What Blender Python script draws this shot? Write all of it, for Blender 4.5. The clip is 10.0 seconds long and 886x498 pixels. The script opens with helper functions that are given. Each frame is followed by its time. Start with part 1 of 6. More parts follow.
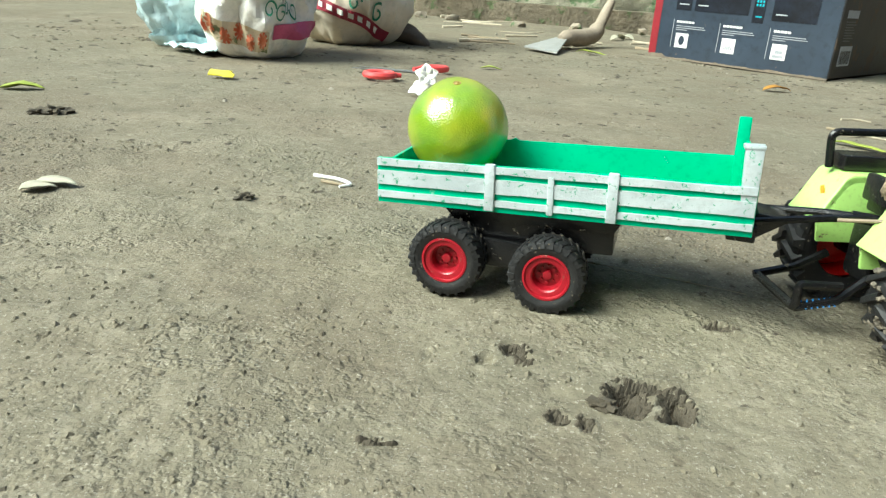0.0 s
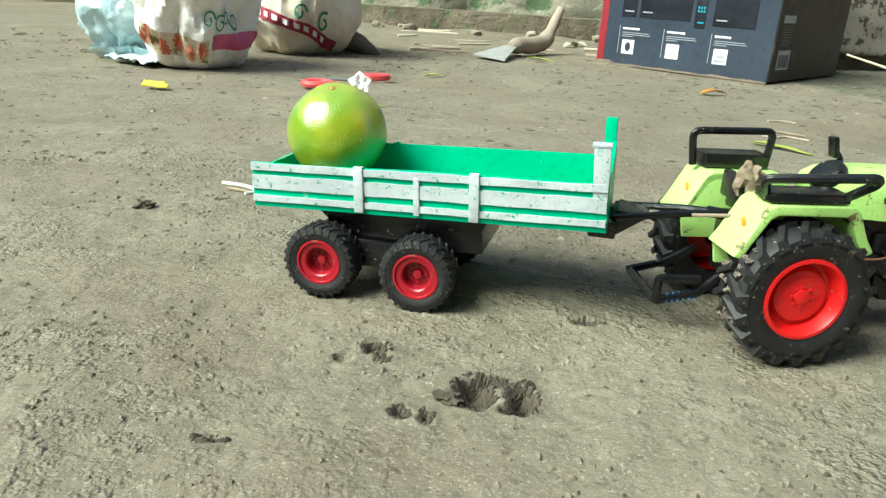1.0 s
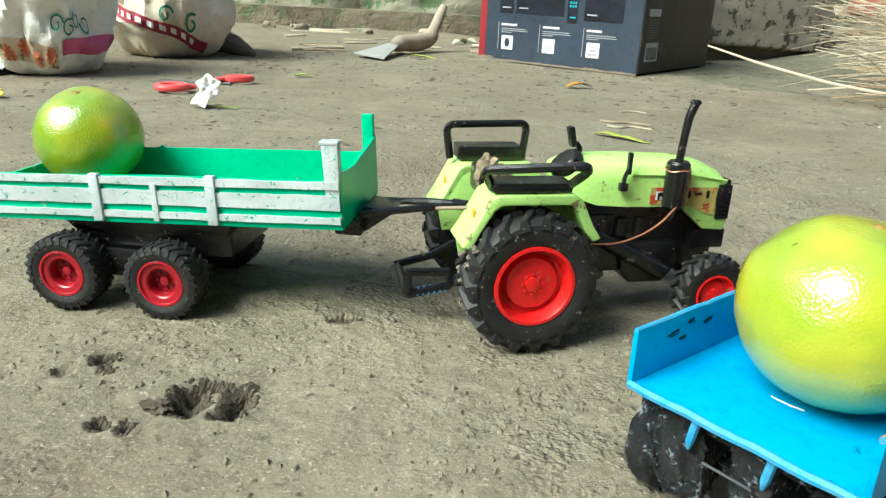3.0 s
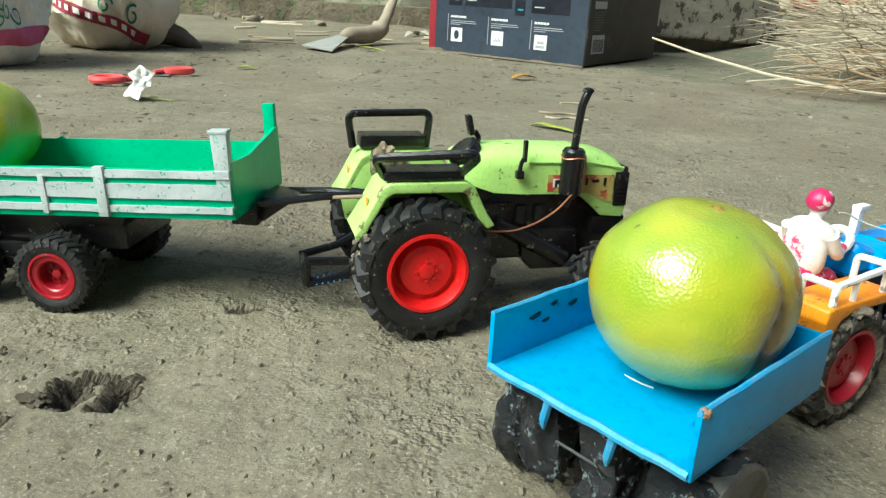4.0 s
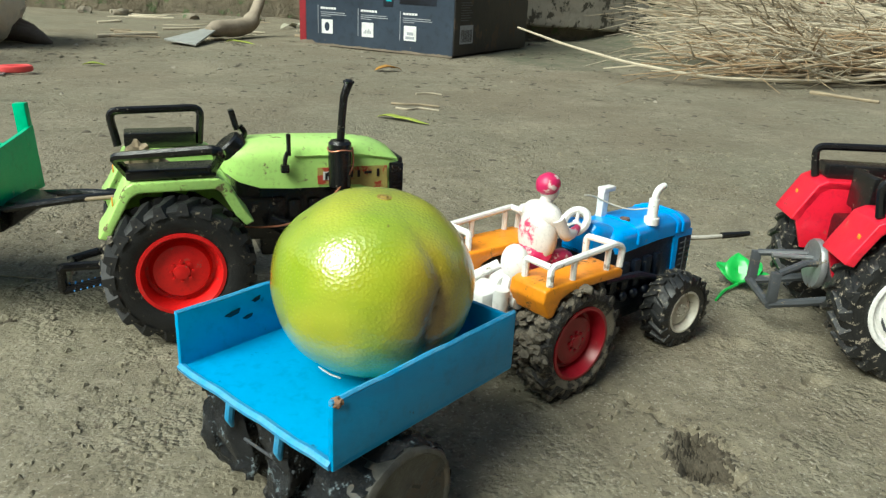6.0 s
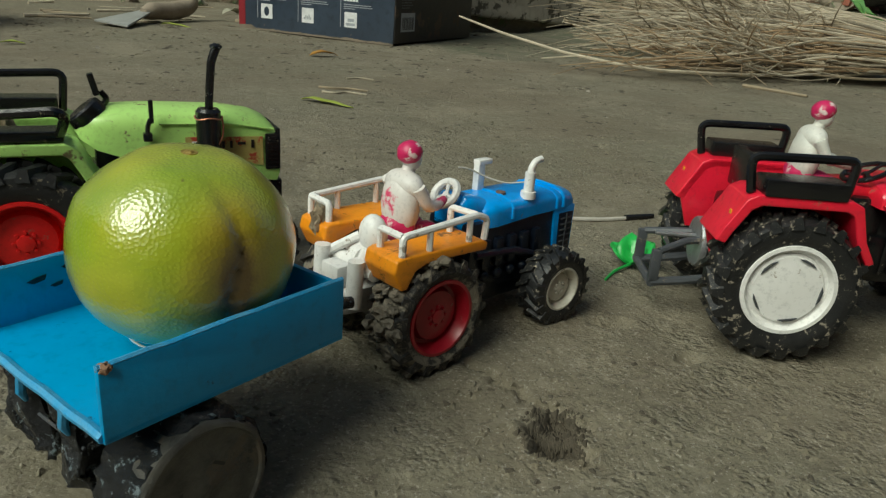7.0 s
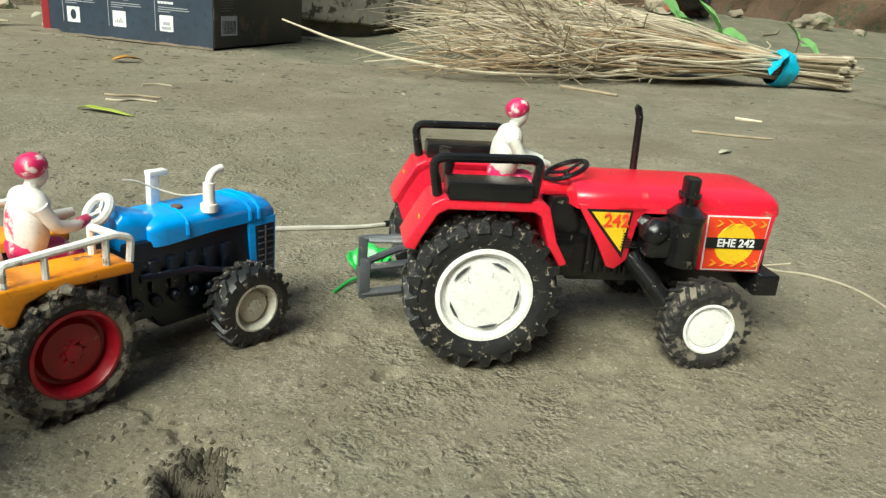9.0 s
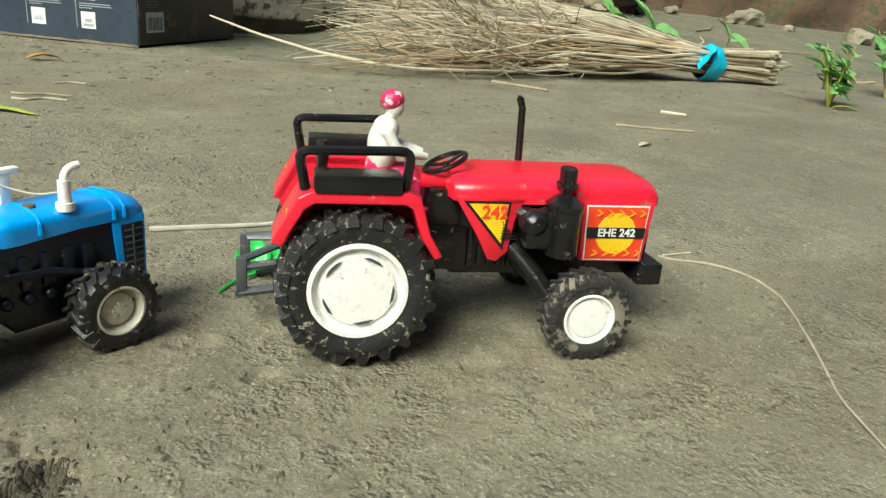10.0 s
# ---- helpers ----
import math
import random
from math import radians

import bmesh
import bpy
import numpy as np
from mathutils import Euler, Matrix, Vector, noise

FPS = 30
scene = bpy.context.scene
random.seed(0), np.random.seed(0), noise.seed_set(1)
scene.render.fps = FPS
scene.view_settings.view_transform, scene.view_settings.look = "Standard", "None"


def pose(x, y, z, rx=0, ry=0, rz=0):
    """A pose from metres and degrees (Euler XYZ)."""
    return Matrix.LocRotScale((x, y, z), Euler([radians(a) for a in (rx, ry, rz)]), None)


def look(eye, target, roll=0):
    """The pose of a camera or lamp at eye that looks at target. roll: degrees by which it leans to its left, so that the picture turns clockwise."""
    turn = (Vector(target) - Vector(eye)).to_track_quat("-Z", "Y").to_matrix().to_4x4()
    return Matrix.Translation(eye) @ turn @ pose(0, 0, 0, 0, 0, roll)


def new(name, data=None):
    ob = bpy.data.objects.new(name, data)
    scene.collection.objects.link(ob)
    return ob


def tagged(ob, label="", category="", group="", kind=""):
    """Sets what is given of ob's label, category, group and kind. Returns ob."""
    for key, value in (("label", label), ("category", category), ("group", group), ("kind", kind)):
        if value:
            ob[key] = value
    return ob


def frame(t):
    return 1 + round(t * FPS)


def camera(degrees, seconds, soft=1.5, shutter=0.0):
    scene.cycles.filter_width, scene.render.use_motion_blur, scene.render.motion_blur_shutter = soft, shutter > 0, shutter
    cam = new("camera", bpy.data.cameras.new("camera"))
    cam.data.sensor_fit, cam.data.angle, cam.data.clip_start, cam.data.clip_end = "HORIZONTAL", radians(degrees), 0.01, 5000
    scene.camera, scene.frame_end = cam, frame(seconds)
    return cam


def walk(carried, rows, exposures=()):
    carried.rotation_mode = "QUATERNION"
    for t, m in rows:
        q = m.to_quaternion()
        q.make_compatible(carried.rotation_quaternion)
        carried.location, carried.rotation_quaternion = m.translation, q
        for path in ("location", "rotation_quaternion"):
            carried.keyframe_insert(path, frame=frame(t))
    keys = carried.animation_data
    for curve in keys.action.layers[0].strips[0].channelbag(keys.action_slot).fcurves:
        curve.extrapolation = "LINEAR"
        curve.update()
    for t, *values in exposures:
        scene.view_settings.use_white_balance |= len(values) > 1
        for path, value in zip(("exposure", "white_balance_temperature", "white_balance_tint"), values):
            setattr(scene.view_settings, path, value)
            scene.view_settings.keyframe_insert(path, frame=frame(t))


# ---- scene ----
cam = camera(62.0, 10.0, soft=1.3)
PATH = [
    (0, (0.078, 0.049, 0.162), (0.106, 1.923, -0.536), 4.0),
    (0.5, (0.106, 0.043, 0.165), (0.147, 1.925, -0.511), 3.5),
    (1, (0.133, 0.04, 0.164), (0.224, 1.922, -0.508), 3.5),
    (1.5, (0.16, 0.04, 0.166), (0.291, 1.919, -0.507), 2.9),
    (2, (0.182, 0.039, 0.167), (0.361, 1.911, -0.515), 2.8),
    (2.5, (0.201, 0.038, 0.166), (0.418, 1.909, -0.506), 3.1),
    (2.7, (0.212, 0.036, 0.167), (0.459, 1.906, -0.498), 3.0),
    (3.8, (0.252, 0.03, 0.169), (0.608, 1.879, -0.506), 2.7),
    (4, (0.26, 0.026, 0.168), (0.636, 1.87, -0.51), 3.0),
    (4.5, (0.281, 0.022, 0.168), (0.716, 1.85, -0.516), 2.7),
    (5, (0.302, 0.017, 0.165), (0.801, 1.826, -0.526), 2.1),
    (5.5, (0.321, 0.013, 0.168), (0.87, 1.809, -0.52), 2.5),
    (5.7, (0.325, 0.011, 0.172), (0.894, 1.801, -0.514), 2.6),
    (6.8, (0.365, 0.006, 0.163), (1.068, 1.744, -0.533), 3.9),
    (7, (0.376, 0.004, 0.16), (1.089, 1.739, -0.535), 4.3),
    (7.5, (0.399, 0.001, 0.161), (1.183, 1.711, -0.52), 4.4),
    (8, (0.42, -0.002, 0.161), (1.297, 1.668, -0.506), 4.6),
    (8.5, (0.444, -0.004, 0.159), (1.393, 1.624, -0.51), 4.6),
    (9, (0.465, -0.009, 0.161), (1.479, 1.584, -0.497), 4.7),
    (9.5, (0.481, -0.015, 0.16), (1.55, 1.544, -0.495), 4.6),
    (10, (0.498, -0.023, 0.16), (1.617, 1.5, -0.494), 4.7),
]
LIGHT = [(0.0, 0.92), (1.5, 0.93), (2.5, 1.0), (4.0, 0.64), (4.5, 0.8), (5.0, 0.84), (5.5, 0.7), (6.8, -0.44), (7.0, -0.58), (7.5, 0.88), (8.0, 0.23), (8.3, -0.1), (8.5, -0.27), (8.7, -0.1), (9.0, 0.51), (10.0, 0.5)]
walk(cam, [(t, look(eye, target, roll)) for t, eye, target, roll in PATH], [(t, stops, 6120 if t < 6 else 6480, -6) for t, stops in LIGHT])

# ---- light ----
world = bpy.data.worlds.new("world")
scene.world = world
world.use_nodes = True
wn = world.node_tree.nodes
sky = wn.new("ShaderNodeTexSky")
sky.sky_type = "NISHITA"
sky.sun_disc = False
sky.sun_elevation, sky.sun_rotation = radians(46), radians(-114)
sky.air_density, sky.dust_density = 1.0, 4.0
world.node_tree.links.new(sky.outputs[0], wn["Background"].inputs[0])
wn["Background"].inputs[1].default_value = 0.105
sun = new("sun", bpy.data.lights.new("sun", "SUN"))
sun.data.energy, sun.data.angle, sun.data.color = 3.8, radians(36), (1.0, 0.98, 0.92)
sun.matrix_world = look((-2.2, -0.62, 2.8), (0.3, 0.5, 0))

# ---- materials ----
MM = 0.001


def material(name, color, rough=0.6, color2=None, scale=60.0, metal=0.0, bump=0.0, bump_scale=None, spots=None,
             spot_amount=0.5, spot_scale=40.0, coat=0.0, per_piece=0.0, distort=0.0, trans=0.0, spot_rough=None):
    """A surface with two scales of mottling, an optional layer of stains with a shape of its own, and fine relief."""
    m = bpy.data.materials.new(name)
    m.use_nodes = True
    n, l = m.node_tree.nodes, m.node_tree.links
    b = n["Principled BSDF"]
    b.inputs["Roughness"].default_value, b.inputs["Metallic"].default_value = rough, metal
    b.inputs["Coat Weight"].default_value = coat
    if trans:
        b.inputs["Subsurface Weight"].default_value = trans
        b.inputs["Subsurface Radius"].default_value = (0.004, 0.004, 0.002)
    place = n.new("ShaderNodeTexCoord").outputs["Object"]

    def noise_at(s, detail=4, rough_=0.6):
        t = n.new("ShaderNodeTexNoise")
        t.inputs["Scale"].default_value, t.inputs["Detail"].default_value = s, detail
        t.inputs["Roughness"].default_value, t.inputs["Distortion"].default_value = rough_, distort
        l.new(place, t.inputs["Vector"])
        return t.outputs[0]

    def mix(fac, a, c):
        x = n.new("ShaderNodeMix")
        x.data_type = "RGBA"
        l.new(fac, x.inputs[0])
        for socket, v in ((x.inputs[6], a), (x.inputs[7], c)):
            if isinstance(v, tuple):
                socket.default_value = (*v, 1)
            else:
                l.new(v, socket)
        return x.outputs[2]

    def ramp(fac, lo, hi):
        r = n.new("ShaderNodeMapRange")
        r.inputs["From Min"].default_value, r.inputs["From Max"].default_value = lo, hi
        l.new(fac, r.inputs["Value"])
        return r.outputs[0]

    c2 = color2 or tuple(0.78 * v for v in color)
    col = mix(ramp(noise_at(scale), 0.32, 0.68), color, c2)
    fine = tuple(0.72 * v for v in color)
    col = mix(ramp(noise_at(scale * 7.3, 3), 0.52, 0.8), col, fine)
    if per_piece:
        info = n.new("ShaderNodeObjectInfo")
        hsv = n.new("ShaderNodeHueSaturation")
        l.new(ramp_value(n, l, info.outputs["Random"], 1 - per_piece, 1 + per_piece), hsv.inputs["Value"])
        l.new(col, hsv.inputs["Color"])
        col = hsv.outputs[0]
    if spots:
        edge = 0.5 + (0.5 - spot_amount) * 0.62
        fac = ramp(noise_at(spot_scale, 6, 0.7), edge, edge + 0.05)
        col = mix(fac, col, spots)
        r = n.new("ShaderNodeMapRange")
        r.inputs["To Min"].default_value, r.inputs["To Max"].default_value = rough, spot_rough or max(rough, 0.8)
        l.new(fac, r.inputs["Value"])
        l.new(r.outputs[0], b.inputs["Roughness"])
    l.new(col, b.inputs["Base Color"])
    if bump:
        bp = n.new("ShaderNodeBump")
        bp.inputs["Strength"].default_value = 1.0
        bp.inputs["Distance"].default_value = bump
        l.new(noise_at(bump_scale or scale * 4, 6, 0.65), bp.inputs["Height"])
        l.new(bp.outputs[0], b.inputs["Normal"])
    return m


def ramp_value(n, l, socket, lo, hi):
    r = n.new("ShaderNodeMapRange")
    r.inputs["To Min"].default_value, r.inputs["To Max"].default_value = lo, hi
    l.new(socket, r.inputs["Value"])
    return r.outputs[0]


def ground_material():
    m = bpy.data.materials.new("trodden_earth")
    m.use_nodes = True
    n, l = m.node_tree.nodes, m.node_tree.links
    b = n["Principled BSDF"]
    b.inputs["Roughness"].default_value = 0.9
    b.inputs["Specular IOR Level"].default_value = 0.25
    place = n.new("ShaderNodeTexCoord").outputs["Object"]

    def tex(s, detail, rough, squeeze=(1, 1, 1)):
        mp = n.new("ShaderNodeMapping")
        mp.inputs["Scale"].default_value = squeeze
        l.new(place, mp.inputs["Vector"])
        t = n.new("ShaderNodeTexNoise")
        t.inputs["Scale"].default_value, t.inputs["Detail"].default_value, t.inputs["Roughness"].default_value = s, detail, rough
        l.new(mp.outputs[0], t.inputs["Vector"])
        return t.outputs[0]

    def rng(v, lo, hi, a=0.0, c=1.0):
        r = n.new("ShaderNodeMapRange")
        for k, x in (("From Min", lo), ("From Max", hi), ("To Min", a), ("To Max", c)):
            r.inputs[k].default_value = x
        l.new(v, r.inputs["Value"])
        return r.outputs[0]

    def mix(fac, a, c):
        x = n.new("ShaderNodeMix")
        x.data_type = "RGBA"
        l.new(fac, x.inputs[0])
        for s, v in ((x.inputs[6], a), (x.inputs[7], c)):
            if isinstance(v, tuple):
                s.default_value = (*v, 1)
            else:
                l.new(v, s)
        return x.outputs[2]

    zone = rng(tex(5.5, 3, 0.5), 0.40, 0.60)
    col = mix(rng(tex(10, 6, 0.65), 0.36, 0.64), (0.237, 0.209, 0.150), (0.156, 0.137, 0.097))
    col = mix(rng(tex(2.6, 3, 0.5), 0.45, 0.65), col, (0.178, 0.163, 0.115))
    col = mix(rng(tex(70, 6, 0.7), 0.50, 0.66, 0, 0.6), col, (0.291, 0.263, 0.197))
    col = mix(rng(tex(260, 4, 0.7), 0.54, 0.66, 0, 0.65), col, (0.131, 0.113, 0.081))
    col = mix(rng(tex(4.2, 5, 0.6), 0.46, 0.60, 0, 0.55), col, (0.156, 0.126, 0.087))
    col = mix(rng(tex(120, 2, 0.5, (1, 1.4, 1)), 0.655, 0.69, 0, 0.4), col, (0.087, 0.072, 0.051))
    col = mix(rng(tex(190, 3, 0.55, (1, 1.2, 1)), 0.62, 0.66, 0, 0.5), col, (0.087, 0.072, 0.051))
    col = mix(rng(tex(24, 5, 0.65, (1, 0.7, 1)), 0.56, 0.68, 0, 0.42), col, (0.109, 0.090, 0.064))
    # small dark flecks painted in for the shade of tiny hollows
    col = mix(rng(tex(52, 4, 0.6, (1, 1.3, 1)), 0.60, 0.70, 0, 0.32), col, (0.102, 0.085, 0.059))
    col = mix(rng(tex(88, 3, 0.55), 0.64, 0.68, 0, 0.45), col, (0.073, 0.058, 0.040))
    col = mix(rng(tex(600, 3, 0.6), 0.58, 0.68, 0, 0.8), col, (0.349, 0.320, 0.256))
    # pits are tinted dark: damp soil, and shade painted into their colour
    pit_mask = n.new("ShaderNodeAttribute")
    pit_mask.attribute_name = "damp_shade"
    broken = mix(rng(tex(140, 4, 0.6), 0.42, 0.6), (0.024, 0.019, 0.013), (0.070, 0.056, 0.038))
    col = mix(rng(pit_mask.outputs["Fac"], 0.3, 0.6), col, broken)
    l.new(col, b.inputs["Base Color"])

    def maths(op, p, q):
        h = n.new("ShaderNodeMath")
        h.operation = op
        for sock, v in ((h.inputs[0], p), (h.inputs[1], q)):
            if isinstance(v, float):
                sock.default_value = v
            else:
                l.new(v, sock)
        return h.outputs[0]

    def cells(scale):
        v = n.new("ShaderNodeTexVoronoi")
        v.inputs["Scale"].default_value = scale
        warp = n.new("ShaderNodeMapping")
        l.new(place, warp.inputs["Vector"])
        l.new(warp.outputs[0], v.inputs["Vector"])
        return rng(v.outputs["Distance"], 0.0, 0.75, 1.0, 0.0)

    patchy = rng(tex(38, 5, 0.65), 0.44, 0.60)
    rough_here = maths("ADD", maths("MULTIPLY", maths("MULTIPLY", patchy, zone), 0.8), 0.08)
    crumbly = maths("MULTIPLY", maths("ADD", cells(230.0), maths("MULTIPLY", cells(480.0), 0.6)), rough_here)
    tall = maths("ADD", maths("ADD", crumbly, maths("MULTIPLY", tex(46, 7, 0.62), 0.42)), maths("MULTIPLY", tex(380, 5, 0.72), 0.42))
    bp = n.new("ShaderNodeBump")
    bp.inputs["Strength"].default_value, bp.inputs["Distance"].default_value = 1.0, 0.0024
    l.new(tall, bp.inputs["Height"])
    l.new(bp.outputs[0], b.inputs["Normal"])
    return m


def citrus_material(bruise=None):
    """Pitted glossy peel; bruise: the direction in which a brown split lies."""
    m = bpy.data.materials.new("citrus_peel")
    m.use_nodes = True
    n, l = m.node_tree.nodes, m.node_tree.links
    b = n["Principled BSDF"]
    b.inputs["Roughness"].default_value = 0.3
    b.inputs["Coat Weight"].default_value, b.inputs["Coat Roughness"].default_value = 1.0, 0.085
    b.inputs["Coat IOR"].default_value = 1.62
    place = n.new("ShaderNodeTexCoord").outputs["Object"]
    t = n.new("ShaderNodeTexNoise")
    t.inputs["Scale"].default_value, t.inputs["Detail"].default_value = 26, 3
    l.new(place, t.inputs["Vector"])
    r = n.new("ShaderNodeValToRGB")
    e = r.color_ramp.elements
    ripe = bool(bruise)
    e[0].position, e[0].color = 0.36, ((0.26, 0.36, 0.02, 1) if ripe else (0.17, 0.30, 0.012, 1))
    e[1].position, e[1].color = 0.70, ((0.52, 0.47, 0.03, 1) if ripe else (0.56, 0.44, 0.02, 1))
    mid = e.new(0.55)
    mid.color = (0.41, 0.435, 0.03, 1) if ripe else (0.34, 0.40, 0.02, 1)
    l.new(t.outputs[0], r.inputs[0])
    v = n.new("ShaderNodeTexVoronoi")
    v.inputs["Scale"].default_value = 950
    l.new(place, v.inputs["Vector"])
    x = n.new("ShaderNodeMix")
    x.data_type = "RGBA"
    mr = n.new("ShaderNodeMapRange")
    mr.inputs["From Min"].default_value, mr.inputs["From Max"].default_value = 0.25, 0.05
    mr.inputs["To Max"].default_value = 0.3
    l.new(v.outputs["Distance"], mr.inputs["Value"])
    l.new(mr.outputs[0], x.inputs[0])
    l.new(r.outputs[0], x.inputs[6])
    x.inputs[7].default_value = (0.62, 0.62, 0.08, 1)
    spot = n.new("ShaderNodeTexNoise")
    spot.inputs["Scale"].default_value, spot.inputs["Detail"].default_value = 150, 2
    l.new(place, spot.inputs["Vector"])
    sm = n.new("ShaderNodeMapRange")
    sm.inputs["From Min"].default_value, sm.inputs["From Max"].default_value = 0.74, 0.78
    l.new(spot.outputs[0], sm.inputs["Value"])
    y = n.new("ShaderNodeMix")
    y.data_type = "RGBA"
    l.new(sm.outputs[0], y.inputs[0])
    l.new(x.outputs[2], y.inputs[6])
    y.inputs[7].default_value = (0.12, 0.09, 0.01, 1)
    skin = y.outputs[2]
    if bruise:
        away = n.new("ShaderNodeVectorMath")
        away.operation = "DISTANCE"
        wob = n.new("ShaderNodeTexNoise")
        wob.inputs["Scale"].default_value, wob.inputs["Detail"].default_value = 70, 5
        l.new(place, wob.inputs["Vector"])
        tall = n.new("ShaderNodeMapping")
        tall.inputs["Scale"].default_value = (1, 1, 0.45)
        l.new(place, tall.inputs["Vector"])
        l.new(tall.outputs[0], away.inputs[0])
        away.inputs[1].default_value = (bruise[0], bruise[1], bruise[2] * 0.45)
        add = n.new("ShaderNodeMath")
        add.operation = "MULTIPLY_ADD"
        l.new(wob.outputs[0], add.inputs[0])
        add.inputs[1].default_value = 0.012
        l.new(away.outputs["Value"], add.inputs[2])
        for lo, hi, tone, most in ((0.022, 0.012, (0.27, 0.17, 0.03, 1), 0.8), (0.0128, 0.0098, (0.12, 0.065, 0.014, 1), 0.9)):
            reach = n.new("ShaderNodeMapRange")
            reach.inputs["From Min"].default_value, reach.inputs["From Max"].default_value = lo, hi
            reach.inputs["To Max"].default_value = most
            l.new(add.outputs[0], reach.inputs["Value"])
            z = n.new("ShaderNodeMix")
            z.data_type = "RGBA"
            l.new(reach.outputs[0], z.inputs[0])
            l.new(skin, z.inputs[6])
            z.inputs[7].default_value = tone
            skin = z.outputs[2]
    l.new(skin, b.inputs["Base Color"])
    bp = n.new("ShaderNodeBump")
    bp.inputs["Strength"].default_value, bp.inputs["Distance"].default_value = 0.5, 0.00026
    l.new(v.outputs["Distance"], bp.inputs["Height"])
    l.new(bp.outputs[0], b.inputs["Normal"])
    l.new(bp.outputs[0], b.inputs["Coat Normal"])
    return m


EARTH = ground_material()
PEEL = citrus_material()
MUD = (0.21, 0.175, 0.125)
RUBBER = material("black_rubber", (0.009, 0.009, 0.010), 0.55, (0.016, 0.016, 0.016), 120, bump=0.0004, spots=MUD, spot_amount=0.33, spot_scale=230)
MUDDY_RUBBER = material("muddy_rubber", (0.016, 0.015, 0.015), 0.6, (0.03, 0.028, 0.026), 120, bump=0.001, spots=(0.20, 0.175, 0.135), spot_amount=0.54, spot_scale=75)
CLEAN_RUBBER = material("dusty_rubber", (0.011, 0.012, 0.013), 0.4, (0.02, 0.02, 0.02), 120, bump=0.0004, spots=(0.30, 0.26, 0.2), spot_amount=0.37, spot_scale=260)
BLACK = material("black_plastic", (0.006, 0.006, 0.007), 0.2, (0.012, 0.012, 0.012), 90, bump=0.0003, spots=MUD, spot_amount=0.28, spot_scale=200)
NAVY = material("navy_plastic", (0.005, 0.009, 0.018), 0.3, (0.008, 0.012, 0.022), 90, bump=0.0003, spots=MUD, spot_amount=0.27, spot_scale=160)
RED = material("red_plastic", (0.78, 0.012, 0.045), 0.3, (0.68, 0.012, 0.032), 50, bump=0.00015, spots=(0.45, 0.1, 0.07), spot_amount=0.31, spot_scale=140, coat=0.25)
RIM_RED = material("bright_red_rim", (0.8, 0.012, 0.014), 0.38, (0.66, 0.01, 0.012), 70, spots=MUD, spot_amount=0.31, spot_scale=160)
DARK_RED = material("crimson_rim", (0.36, 0.008, 0.02), 0.33, (0.29, 0.006, 0.016), 70, spots=MUD, spot_amount=0.3, spot_scale=160)
LIME = material("lime_plastic", (0.50, 0.80, 0.22), 0.33, (0.46, 0.74, 0.2), 50, bump=0.00015, spots=(0.16, 0.14, 0.06), spot_amount=0.325, spot_scale=120, coat=0.2)
BLUE = material("blue_plastic", (0.012, 0.32, 0.86), 0.28, (0.010, 0.28, 0.78), 50, bump=0.00015, spots=MUD, spot_amount=0.27, spot_scale=140, coat=0.25)
ORANGE = material("orange_plastic", (0.85, 0.3, 0.012), 0.35, (0.75, 0.24, 0.01), 50, bump=0.0002, spots=(0.2, 0.1, 0.04), spot_amount=0.36, spot_scale=110)
WHITE = material("white_plastic", (0.84, 0.83, 0.81), 0.35, (0.79, 0.78, 0.75), 60, bump=0.00015, spots=(0.36, 0.31, 0.25), spot_amount=0.3, spot_scale=150)
CREAM = material("cream_rim", (0.62, 0.59, 0.5), 0.4, (0.52, 0.48, 0.4), 80, spots=MUD, spot_amount=0.33, spot_scale=180)
PINK = material("pink_paint", (0.62, 0.02, 0.12), 0.4, (0.5, 0.015, 0.1), 120, spots=(0.72, 0.58, 0.56), spot_amount=0.39, spot_scale=130)
SHIRT = material("worn_white_paint", (0.74, 0.73, 0.67), 0.45, (0.62, 0.62, 0.56), 90, bump=0.0003, spots=(0.3, 0.24, 0.18), spot_amount=0.32, spot_scale=120)
SHIRT_PINK = material("white_paint_stained_pink", (0.72, 0.69, 0.66), 0.4, (0.66, 0.62, 0.58), 90, spots=(0.62, 0.05, 0.14), spot_amount=0.46, spot_scale=48, spot_rough=0.4)
GREEN_CARD = material("green_painted_card", (0.003, 0.46, 0.24), 0.35, (0.003, 0.40, 0.2), 30, bump=0.0003, bump_scale=160, spots=(0.25, 0.5, 0.36), spot_amount=0.26, spot_scale=110)
SILVER = material("brushed_silver_paint", (0.60, 0.66, 0.68), 0.38, (0.46, 0.52, 0.54), 45, metal=0.15, bump=0.0006, bump_scale=260, spots=(0.04, 0.34, 0.18), spot_amount=0.36, spot_scale=320, distort=0.4)
BLUE_CARD = material("blue_painted_card", (0.003, 0.30, 0.62), 0.42, (0.003, 0.26, 0.55), 30, bump=0.0003, bump_scale=120, spots=(0.012, 0.03, 0.06), spot_amount=0.27, spot_scale=90)
BLUE_EDGE = material("scuffed_blue_edge", (0.02, 0.32, 0.66), 0.5, (0.1, 0.36, 0.6), 200, bump=0.0006, bump_scale=500)
TAR = material("tarry_black_mud", (0.006, 0.008, 0.011), 0.2, (0.014, 0.015, 0.017), 160, bump=0.003, bump_scale=300, spots=(0.16, 0.2, 0.22), spot_amount=0.38, spot_scale=230, spot_rough=0.3)
TIN = material("mud_caked_tin", (0.125, 0.12, 0.105), 0.35, (0.03, 0.03, 0.03), 90, metal=0.3, bump=0.001, bump_scale=200, spots=(0.13, 0.11, 0.085), spot_amount=0.42, spot_scale=70)
